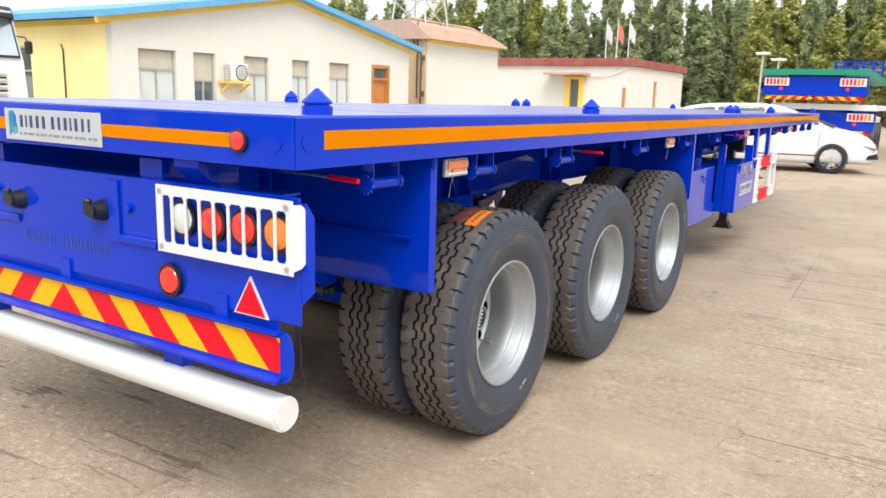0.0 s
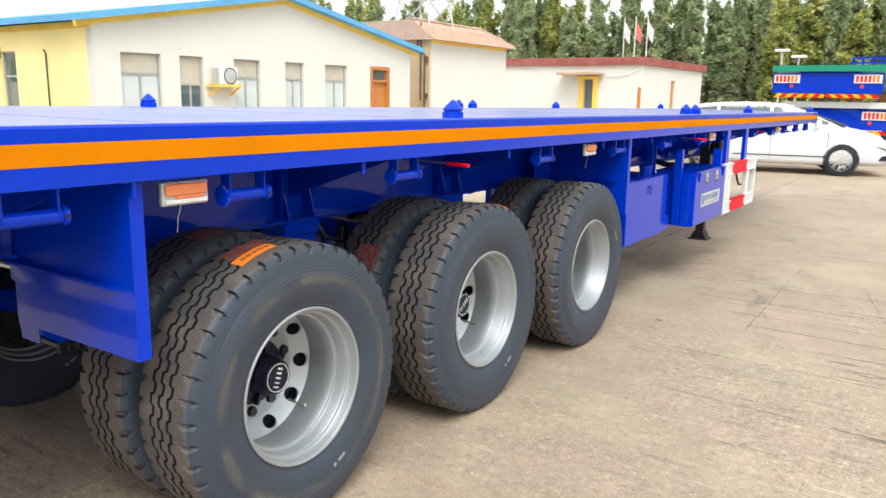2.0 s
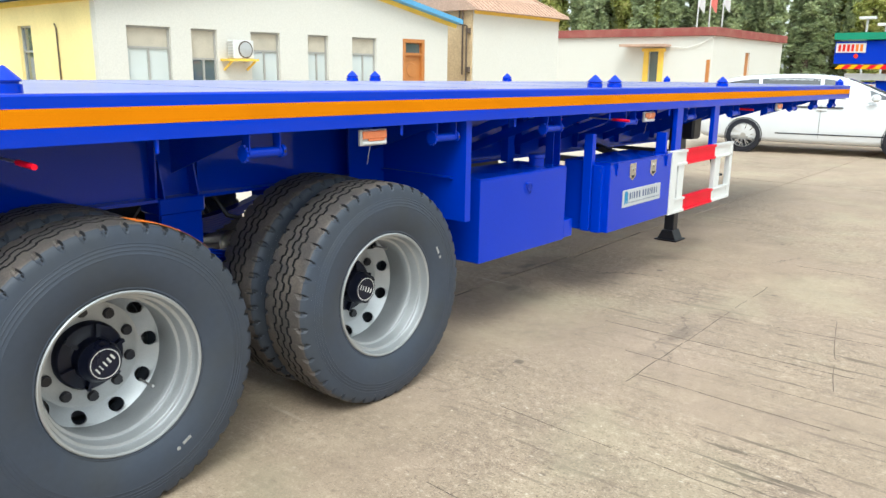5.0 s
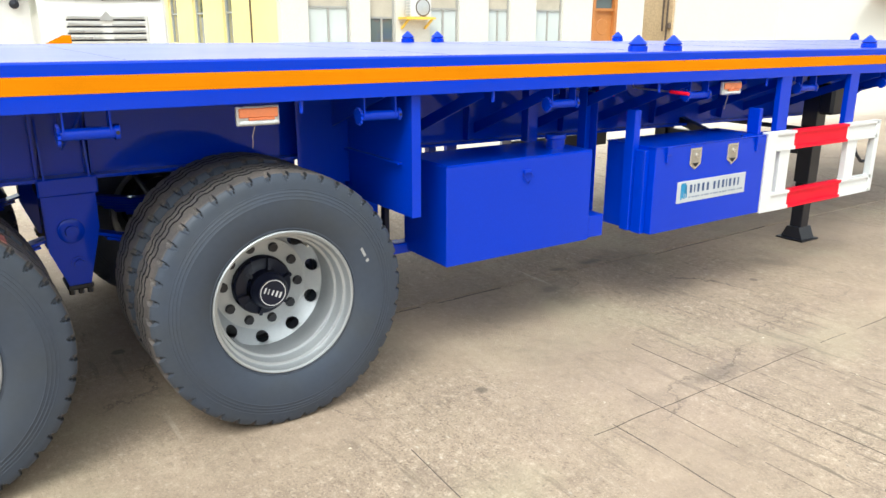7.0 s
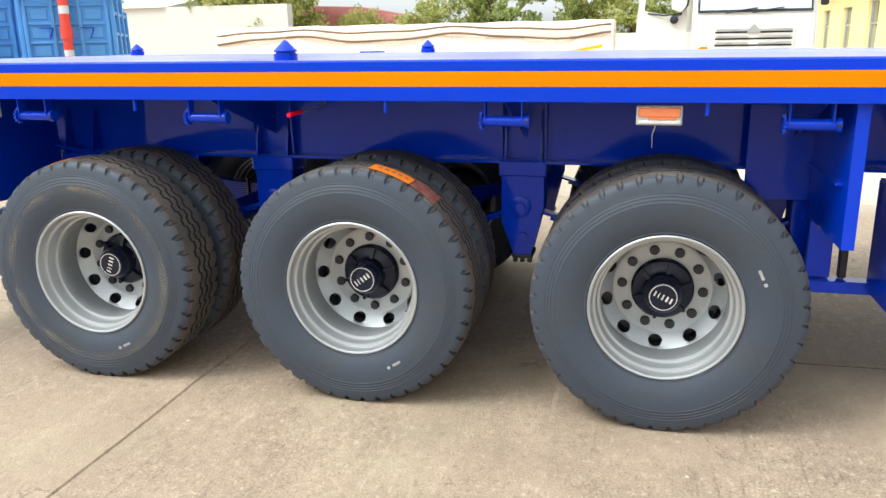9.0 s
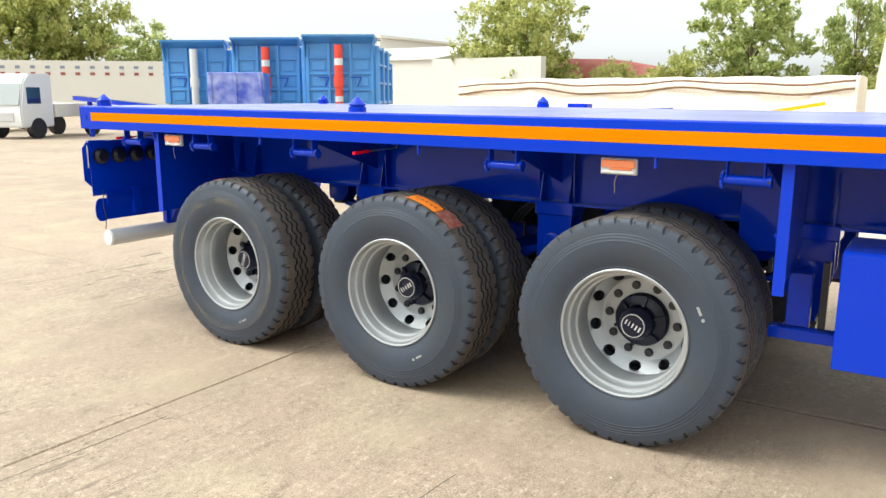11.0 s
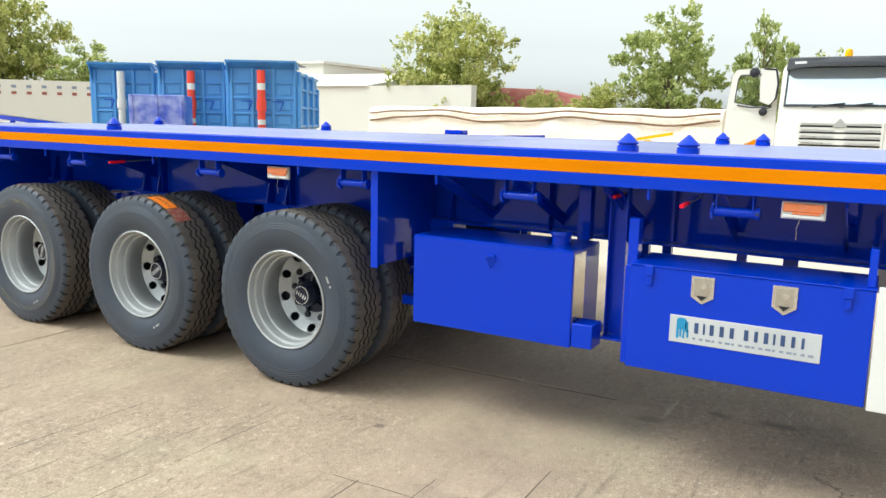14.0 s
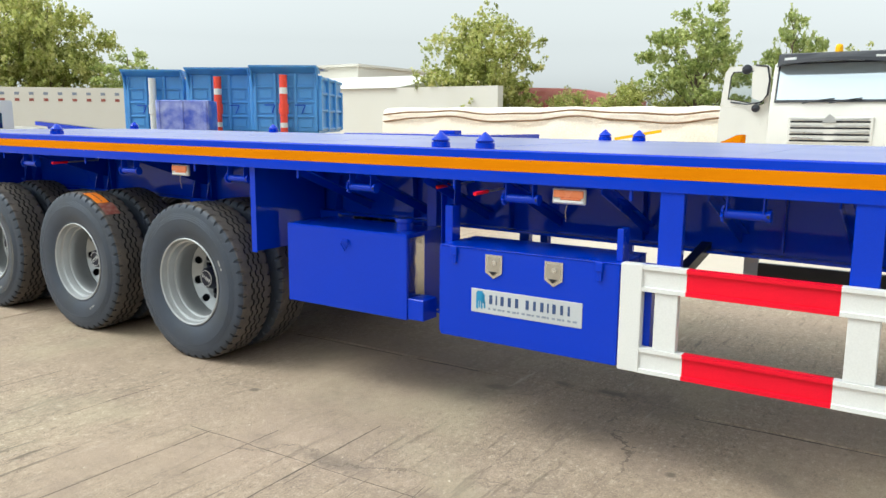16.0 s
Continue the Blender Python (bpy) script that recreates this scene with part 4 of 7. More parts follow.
def red_bar(y, x=-1.395, z=1.292):
    """A locking rod with a red grip that points out under the rail."""
    p = tpart("locking_rod", tube(B(), [(x - 0.405, y, z + 0.05), (x - 0.385, y, z + 0.005), (x - 0.125, y, z)], 0.005, 8), STEEL, label="thin locking rod with a red grip")
    part("grip", fall(tube(B(), [(x - 0.125, y, z), (x, y, z - 0.004)], 0.0095, 10)), REDPAINT, p)


for y, x in ((2.31, -1.395), (4.485, -1.355), (7.945, -1.505), (8.30, -1.31), (11.0, -1.395)):
    red_bar(y, x)
for y in (2.75, 3.75, 4.9, 6.13, 7.05, 8.14, 9.07):
    tpart("hook", cyl(B(), (-1.375, y, 1.30), (-1.375, y, 1.35), 0.008, 8), BLUE)


def marker(y, x=-1.385):
    b = box(B(), (x - 0.02, y - 0.083, 1.262), (x, y + 0.083, 1.334), 0.004)
    m = tpart("side_marker", b, ALUMIN, label="rectangular amber side marker lamp with grey frame")
    part("lens", fall(box(B(), (x, y - 0.076, 1.292), (x + 0.008, y + 0.076, 1.328), 0.004)), MARKLENS, m)
    part("inner_lens", fall(box(B(), (x, y - 0.040, 1.282), (x + 0.007, y + 0.062, 1.292), 0.002)), MARKLENS, m)
    part("strip", fall(box(B(), (x, y - 0.076, 1.267), (x + 0.006, y + 0.076, 1.281), 0.003)), CLEARLENS, m)
    part("cable", fall(tube(B(), [(x - 0.015, y - 0.01, 1.262), (x - 0.013, y - 0.016, 1.243), (x - 0.016, y - 0.022, 1.222), (x - 0.02, y - 0.020, 1.200), (x - 0.024, y - 0.021, 1.176)], 0.0014, 6)), GALV, m)


for y in (2.934, 5.962, 8.766, 11.75):
    marker(y)


def cone(x, y):
    b = lathe(B(), [(0.001, ZT + 0.084), (0.008, ZT + 0.081), (0.046, ZT + 0.045), (0.049, ZT + 0.041), (0.048, ZT + 0.037), (0.041, ZT + 0.035), (0.041, ZT + 0.031), (0.049, ZT + 0.029), (0.050, ZT - 0.006)], 24, "z", (x, y, 0))
    tpart("twist_lock", b, BLUE, label="blue conical container lock on the deck")


for y in (2.147, 4.455, 8.018, 8.285, 10.24, 14.2):
    cone(-1.43, y)
    cone(-3.715, y)

# tool boxes
b = box(B(), (-1.85, 6.862, 0.505), (-1.462, 7.775, 0.985), 0.004)
cab = tpart("tool_box", b, BLUE, label="plain blue steel box with a hasp", sloped=False)
part("lid", box(B(), (-1.848, 6.864, 0.985), (-1.464, 7.773, 0.991), 0.002), BLUE, cab)
# added bright sheet that stands in for ground mirrored in the glossy end
part("reflection_sheet", box(B(), (-1.63, 7.775, 0.60), (-1.475, 7.778, 0.97)), REFLECTSHEET, cab, "bright metal sheet standing in for the glossy end's reflection")
part("end_block", box(B(), (-1.60, 7.779, 0.512), (-1.466, 7.886, 0.632), 0.004), BLUE, cab)
part("filler", lathe(B(), [(0.001, 1.062), (0.052, 1.062), (0.056, 1.056), (0.056, 1.040), (0.050, 1.036), (0.050, 0.990)], 24, "z", (-1.615, 7.65, 0)), BLUE, cab)
b = box(B(), (-1.462, 7.312, 0.912), (-1.448, 7.358, 0.930), 0.003)
hasp = part("hasp", b, BLUE, cab)
part("ring", tube(B(), [(-1.450, 7.314, 0.912), (-1.448, 7.306, 0.902), (-1.448, 7.335, 0.862), (-1.448, 7.364, 0.902), (-1.450, 7.356, 0.912)], 0.0042, 8), BLUE, hasp)
b = box(B(), (-1.675, 8.095, 0.515), (-1.318, 9.055, 0.985), 0.004)
cab2 = tpart("tool_cabinet", b, BLUE, label="blue steel tool cabinet with two steel latches", sloped=False)
part("lid", box(B(), (-1.678, 8.09, 0.985), (-1.314, 9.058, 0.990), 0.002), BLUE, cab2)
for y in (8.412, 8.735):
    b = prism(B(), [(y - 0.047, 0.965), (y + 0.047, 0.965), (y + 0.047, 0.875), (y, 0.845), (y - 0.047, 0.875)], "x", -1.318, -1.312)
    lt = part("latch", b, STEEL, cab2, "stainless paddle latch")
    part("recess", prism(B(), [(y - 0.036, 0.955), (y + 0.036, 0.955), (y + 0.036, 0.882), (y, 0.858), (y - 0.036, 0.882)], "x", -1.312, -1.3112), GALV, lt)
    part("paddle", prism(B(), [(y - 0.022, 0.882), (y + 0.022, 0.882), (y, 0.862)], "x", -1.3112, -1.305), BLACK, lt)
    part("lock", cyl(B(), (-1.3112, y + 0.006, 0.925), (-1.304, y + 0.006, 0.925), 0.013, 14), STEEL, lt)
for y in (8.184, 8.962):
    b = B()
    box(b, (-1.318, y - 0.012, 0.90), (-1.306, y + 0.012, 0.975), 0.003)
    box(b, (-1.306, y - 0.018, 0.945), (-1.300, y + 0.018, 0.990), 0.003)
    part("clasp", b, BLUE, cab2)
plate("name_plate", (-1.318, 8.285, 0.664), (-1.3145, 8.885, 0.785), "x", "white name plate with dark bars of print", cab2)
for y0, y1, x0, x1, z0, z1 in ((8.045, 8.092, -1.50, -1.435, 0.52, 1.178), (8.06, 8.092, -1.43, -1.36, 0.515, 0.97), (7.65, 7.72, -1.90, -1.84, 0.99, 1.3), (9.02, 9.05, -1.44, -1.36, 0.99, 1.14)):
    tpart("post", box(B(), (x0, y0, z0), (x1, y1, z1), 0.003), BLUE, sloped=False)

b = B()
for y0, y1, x0, x1 in ((7.885, 7.890, -1.70, -1.64), (7.970, 7.975, -1.70, -1.64), (7.890, 7.970, -1.70, -1.694)):
    box(b, (x0, y0, 0.548), (x1, y1, 1.335))
chan = tpart("channel_post", b, BLUE, sloped=False)
part("foot_plate", box(B(), (-1.72, 7.872, 0.534), (-1.61, 7.988, 0.547), 0.003), BLUE, chan)

# side guard, red and white
GX = -1.312


def channel_bar(y0, y1, z0, z1, m, name, parent):
    b = prism(B(), [(GX - 0.045, z0), (GX, z0), (GX, z0 + 0.018), (GX - 0.012, z0 + 0.020), (GX - 0.012, z1 - 0.020), (GX, z1 - 0.018), (GX, z1), (GX - 0.045, z1)], "y", y0, y1)
    return part(name, b, m, parent)


guard = tpart("side_guard", box(B(), (GX - 0.046, 9.062, 0.507), (GX, 9.16, 0.998), 0.003), WHITE, label="red and white steel side guard", sloped=False)
for z0, z1 in ((0.880, 0.996), (0.507, 0.622)):
    channel_bar(9.16, 9.35, z0, z1, WHITE, "white_bar", guard)
    channel_bar(9.35, 9.938, z0, z1, REDPAINT, "red_bar", guard)
    channel_bar(9.938, 10.30, z0, z1, WHITE, "white_bar", guard)
for y0, y1 in ((9.217, 9.318), (9.968, 10.08)):
    part("upright", box(B(), (GX - 0.05, y0, 0.622), (GX - 0.010, y1, 0.880), 0.003), WHITE, guard)
part("end_post", box(B(), (GX - 0.046, 10.28, 0.507), (GX, 10.33, 0.998), 0.003), WHITE, guard)
for y0, y1 in ((9.205, 9.310), (9.957, 10.062)):
    b = B()
    box(b, (-1.40, y0, 0.90), (-1.362, y1, 1.345), 0.003)
    tpart("guard_post", b, BLUE, sloped=False)
fx0, fx1 = -3.90, -3.86
for y0, y1, x0, x1, z0 in ((8.155, 8.225, -3.90, -3.85, 0.55), (8.47, 8.57, -3.90, -3.85, 0.55), (7.63, 7.71, -3.14, -3.08, 0.60), (7.80, 7.86, -3.14, -3.08, 0.60)):
    tpart("far_post", box(B(), (x0, y0, z0), (x1, y1, 1.345), 0.003), BLUE, sloped=False)
far = tpart("far_side_guard", box(B(), (fx0, 9.062, 0.507), (fx1, 9.16, 0.998), 0.003), WHITE, sloped=False)
part("lower_bar", box(B(), (fx0, 9.16, 0.507), (fx1, 10.33, 0.622), 0.003), BLACK, far)

# landing legs
for x in (-1.90, -3.31):
    b = box(B(), (x - 0.06, 10.44, 0.45), (x + 0.06, 10.56, 1.30), 0.004)
    leg = tpart("landing_leg", b, BLACK, label="black square landing leg", sloped=False)
    part("inner_leg", box(B(), (x - 0.048, 10.452, 0.06), (x + 0.048, 10.548, 0.5), 0.004), BLACK, leg)
    b = B()
    prism(b, [(x - 0.09, 0.012), (x + 0.09, 0.012), (x + 0.05, 0.10), (x - 0.05, 0.10)], "y", 10.42, 10.58)
    box(b, (x - 0.11, 10.39, 0.0), (x + 0.11, 10.61, 0.012))
    part("foot", b, BLACK, leg)
b = B()
box(b, (-3.31, 10.47, 0.66), (-1.90, 10.53, 0.72))
cyl(b, (-3.3, 10.42, 0.86), (-1.62, 10.42, 0.86), 0.018, 12)
tpart("leg_brace", b, BLACK, sloped=False)
tpart("leg_strut", beam(B(), (-1.60, 9.20, 0.86), (-2.25, 9.24, 1.02), 0.05, 0.05), BLACK, sloped=False)
tpart("inner_post", box(B(), (-1.42, 9.125, 0.52), (-1.362, 9.19, 0.99), 0.003), BLUE, sloped=False)
b = tube(B(), [(-1.62, 10.42, 0.86), (-1.55, 10.42, 0.86), (-1.53, 10.48, 0.72), (-1.53, 10.56, 0.66), (-1.50, 10.62, 0.66)], 0.012, 8)
tpart("crank_handle", b, BLACK, sloped=False)
tpart("gear_box", box(B(), (-1.84, 10.42, 0.98), (-1.72, 10.60, 1.20), 0.02), BLACK, sloped=False, label="black landing gear box")


def sticker(x, y, a0, a1, x0, x1, m, label):
    """A paper label stuck round the tread."""
    b = B()
    rows = []
    n = 10
    for i in range(n + 1):
        a = radians(a0 + (a1 - a0) * i / n)
        rows.append([b.verts.new((x + u, y + r * math.cos(a), HUB + r * math.sin(a))) for u, r in ((x0, RT + 0.0005), (x0, RT + 0.0022), (x1, RT + 0.0022), (x1, RT + 0.0005))])
    for p, q in zip(rows, rows[1:]):
        for k in range(3):
            b.faces.new((p[k], p[k + 1], q[k + 1], q[k]))
    s = tpart("tyre_label", b, m, label=label, sloped=False)
    if m is STICKER:
        for k in range(5):
            a = radians(a0 + (a1 - a0) * (0.15 + 0.16 * k))
            c = Vector((x + (x0 + x1) / 2, y + (RT + 0.003) * math.cos(a), HUB + (RT + 0.003) * math.sin(a)))
            t = Vector((0, -math.sin(a), math.cos(a)))
            part("print_bar", beam(B(), c - t * 0.009, c + t * 0.009, 0.012, 0.002, (0, math.cos(a), math.sin(a))), STICKRED, s)


sticker(-1.49, AXLES[0], 97, 115, 0.0, 0.060, STICKER, "orange paper tyre label")
sticker(-1.49, AXLES[0], 94, 113, -0.075, -0.01, STICKRED, "scuffed brown-red tyre label")
sticker(-1.835, AXLES[0], 90, 104, -0.03, 0.07, STICKRED, "scuffed brown-red tyre label")
sticker(-1.49, AXLES[1], 60, 80, 0.0, 0.10, STICKER, "orange paper tyre label")
sticker(-1.49, AXLES[1], 46, 59.5, -0.02, 0.10, STICKRED, "scuffed brown-red tyre label")
sticker(-1.835, AXLES[1], 155, 176, -0.02, 0.10, STICKER, "orange paper tyre label")
sticker(-1.835, AXLES[1], 140, 154.5, -0.02, 0.10, STICKRED, "scuffed brown-red tyre label")

for y in (2.95, 4.3, 5.6):
    b = tube(B(), [(-2.3, y, 1.1), (-2.2, y + 0.12, 0.85), (-2.05, y + 0.25, 0.8), (-2.0, y + 0.4, 0.62)], 0.012, 8)
    tpart("air_hose", b, BLACK, sloped=False)
    b = B()
    cyl(b, (-2.35, y + 0.12, 0.66), (-2.17, y + 0.12, 0.70), 0.075, 18)
    cyl(b, (-2.17, y + 0.12, 0.70), (-2.05, y + 0.12, 0.72), 0.06, 18)
    tpart("brake_chamber", b, GALV, sloped=False, label="metal brake chamber at the axle")
b = lathe(B(), [(0.380, 0.1492), (0.392, 0.1502), (0.405, 0.1512), (0.428, 0.1508), (0.440, 0.1498)], 96)
bmesh.ops.translate(b, verts=b.verts[:], vec=(-1.49, AXLES[0], HUB))
tpart("dust_ring", b, DUST, sloped=False, label="dry dust ring on the tyre wall")
for s, x0, x1 in ((1, -2.08, -1.52), (-1, -3.13, -3.69)):
    # closing plates beside the last axle
    tpart("closing_plate", box(B(), (x0 + s * 0.09, 6.36, 0.86), (x0 + s * 0.096, 6.63, 1.30), 0.002), BLUE, sloped=False)
for y in AXLES:
    b = B()
    cyl(b, (-2.02, y - 0.16, 0.63), (-1.88, y - 0.16, 0.63), 0.014, 10)
    box(b, (-2.03, y - 0.20, 0.56), (-1.99, y - 0.12, 0.72), 0.008)
    tpart("slack_adjuster", b, BRASS, sloped=False, label="dull brass brake slack adjuster")
tpart("rear_cable", tube(B(), [(-1.44, 2.03, 0.90), (-1.42, 2.05, 0.78), (-1.43, 2.06, 0.70), (-1.41, 2.07, 0.62)], 0.0035, 6), BLACK, sloped=False, label="loose black cable hanging at the rear")
tpart("box_bracket", box(B(), (-1.90, 6.62, 0.55), (-1.86, 6.72, 0.80), 0.003), BLUE, sloped=False)
tpart("box_bracket", box(B(), (-1.90, 6.755, 0.55), (-1.86, 6.785, 0.86), 0.003), BLACK, sloped=False)
tpart("box_bearer", box(B(), (-1.90, 6.40, 0.492), (-1.82, 7.80, 0.545), 0.003), BLUE, sloped=False)
for y in AXLES:
    b = B()
    cyl(b, (-2.17, y - 0.12, 0.575), (-2.09, y - 0.12, 0.565), 0.020, 12)
    cyl(b, (-2.12, y - 0.12, 0.565), (-2.12, y - 0.17, 0.52), 0.013, 10)
    tpart("air_coupling", b, REDPAINT, sloped=False, label="small red air line coupling")
    tpart("brass_fitting", cyl(B(), (-2.36, y - 0.2, 0.60), (-2.29, y - 0.2, 0.59), 0.018, 10), BRASS, sloped=False)
tpart("cross_pipe", cyl(B(), (-2.95, 2.95, 0.90), (-2.16, 2.95, 0.912), 0.013, 12), STEEL, sloped=False, label="bare steel cross pipe")

# ---- background materials ----
WALLWHITE = mat("white_wall_plaster", (0.63, 0.607, 0.55), 0.85, var=0.05, scale=0.6, fine=25, bump=0.15, col2=(0.62, 0.585, 0.515))
WALLYELLOW = mat("yellow_wall_plaster", (0.93, 0.76, 0.34), 0.85, var=0.05, scale=0.6, fine=25, bump=0.15)
TRIMYELLOW = mat("yellow_trim_paint", (0.85, 0.55, 0.08), 0.7, var=0.05)
ROOFBLUE = mat("blue_roof_sheet", (0.12, 0.36, 0.62), 0.5, var=0.08, scale=1, fine=30)
ROOFRED = mat("red_brown_roof_sheet", (0.26, 0.06, 0.05), 0.7, var=0.2, scale=1.5, fine=20, col2=(0.42, 0.22, 0.16))
TILE = mat("weathered_clay_tile", (0.50, 0.33, 0.24), 0.85, var=0.25, scale=2, fine=18, bump=0.4, dist=0.02)
BROWNWALL = mat("brown_side_wall", (0.52, 0.38, 0.22), 0.85, var=0.15, scale=1, fine=14, bump=0.3)
WOOD = mat("orange_varnished_wood", (0.48, 0.19, 0.05), 0.4, var=0.15, scale=3, fine=40)
ALU = mat("grey_aluminium_frame", (0.55, 0.56, 0.56), 0.4, metal=0.5, var=0.05)
CARWHITE = mat("white_car_paint", (0.66, 0.67, 0.68), 0.2, var=0.02, fine=300, bump=0.01, coat=0.8, amount=0.05)
GREEN = mat("green_deck_paint", (0.01, 0.24, 0.13), 0.45, var=0.08)
BEDBLUE = mat("light_blue_tipper_paint", (0.085, 0.30, 0.68), 0.4, var=0.08, scale=1.2, fine=40, coat=0.2)
TARP = mat("sandy_tarpaulin", (0.90, 0.80, 0.68), 0.8, var=0.08, scale=1.1, fine=20, bump=0.4, dist=0.03, col2=(0.82, 0.66, 0.50))
ROPE = mat("brown_rope", (0.22, 0.13, 0.07), 0.9, var=0.2)
CEMENT = mat("pale_cement", (0.70, 0.68, 0.63), 0.9, var=0.1, scale=0.8, fine=20, bump=0.2)
DARKMETAL = mat("dark_brown_pipe", (0.10, 0.07, 0.05), 0.6, var=0.2)
FLAGRED = mat("faded_red_flag", (0.70, 0.20, 0.16), 0.8, var=0.1)
BARK = mat("bark", (0.14, 0.10, 0.07), 0.9, var=0.3, scale=4, fine=30, bump=0.6, dist=0.02)


def leaf_mat(name, dark, mid, light):
    """Leaves that vary one by one and from bough to bough."""
    m = bpy.data.materials.new(name)
    m.use_nodes = True
    n, l = m.node_tree.nodes, m.node_tree.links
    b = n["Principled BSDF"]
    g = n.new("ShaderNodeNewGeometry")
    tc = n.new("ShaderNodeTexCoord")
    bough = n.new("ShaderNodeTexNoise")
    bough.inputs["Scale"].default_value, bough.inputs["Detail"].default_value = 0.9, 3
    l.new(tc.outputs["Object"], bough.inputs["Vector"])
    wide = n.new("ShaderNodeMapRange")
    wide.inputs["From Min"].default_value, wide.inputs["From Max"].default_value = 0.36, 0.64
    l.new(bough.outputs["Fac"], wide.inputs["Value"])
    avg = n.new("ShaderNodeMath")
    avg.operation = "MULTIPLY_ADD"
    l.new(g.outputs["Random Per Island"], avg.inputs[0])
    avg.inputs[1].default_value = 0.55
    half = n.new("ShaderNodeMath")
    half.operation = "MULTIPLY"
    l.new(wide.outputs[0], half.inputs[0])
    half.inputs[1].default_value = 0.45
    l.new(half.outputs[0], avg.inputs[2])
    ramp = n.new("ShaderNodeValToRGB")
    ramp.color_ramp.elements[0].position, ramp.color_ramp.elements[1].position = 0.15, 0.9
    ramp.color_ramp.elements[0].color, ramp.color_ramp.elements[1].color = (*dark, 1), (*light, 1)
    e = ramp.color_ramp.elements.new(0.52)
    e.color = (*mid, 1)
    l.new(avg.outputs[0], ramp.inputs["Fac"])
    l.new(ramp.outputs["Color"], b.inputs["Base Color"])
    b.inputs["Roughness"].default_value = 0.5
    t = n.new("ShaderNodeBsdfTranslucent")
    l.new(ramp.outputs["Color"], t.inputs["Color"])
    s = n.new("ShaderNodeMixShader")
    s.inputs[0].default_value = 0.58
    l.new(b.outputs[0], s.inputs[1])
    l.new(t.outputs[0], s.inputs[2])
    l.new(s.outputs[0], n["Material Output"].inputs["Surface"])
    return m


LEAF = leaf_mat("broad_leaves", (0.25, 0.31, 0.10), (0.46, 0.52, 0.18), (0.74, 0.74, 0.36))
LEAF2 = leaf_mat("poplar_leaves", (0.30, 0.35, 0.21), (0.44, 0.50, 0.28), (0.64, 0.68, 0.40))
LEAF3 = leaf_mat("yellow_green_leaves", (0.20, 0.23, 0.05), (0.47, 0.50, 0.15), (0.74, 0.70, 0.32))


def sprays(rng, shoots, leaves, size):
    """Leaf quads along many short shoots, each (foot, tip, radius)."""
    foot, tip = np.array([s[0] for s in shoots]), np.array([s[1] for s in shoots])
    rad = np.array([s[2] for s in shoots])
    k = np.repeat(np.arange(len(shoots)), leaves)
    n = len(k)
    f = rng.random(n) ** 0.8
    c = foot[k] + (tip - foot)[k] * f[:, None] + rng.normal(size=(n, 3)) * (rad[k] * (1.1 - 0.75 * f))[:, None] * 0.6
    u = rng.normal(size=(n, 3)) + np.array((0, 0, -0.5))
    u /= np.linalg.norm(u, axis=1)[:, None]
    v = np.cross(u, rng.normal(size=(n, 3)))
    v /= np.linalg.norm(v, axis=1)[:, None] + 1e-9
    s = size * (0.6 + 0.8 * rng.random(n))[:, None]
    quad = np.stack((c - u * s, c + v * s * 0.55, c + u * s, c - v * s * 0.55), axis=1).reshape(-1, 3)
    me = bpy.data.meshes.new("crown")
    me.from_pydata(quad.tolist(), [], np.arange(4 * n).reshape(-1, 4).tolist())
    return me


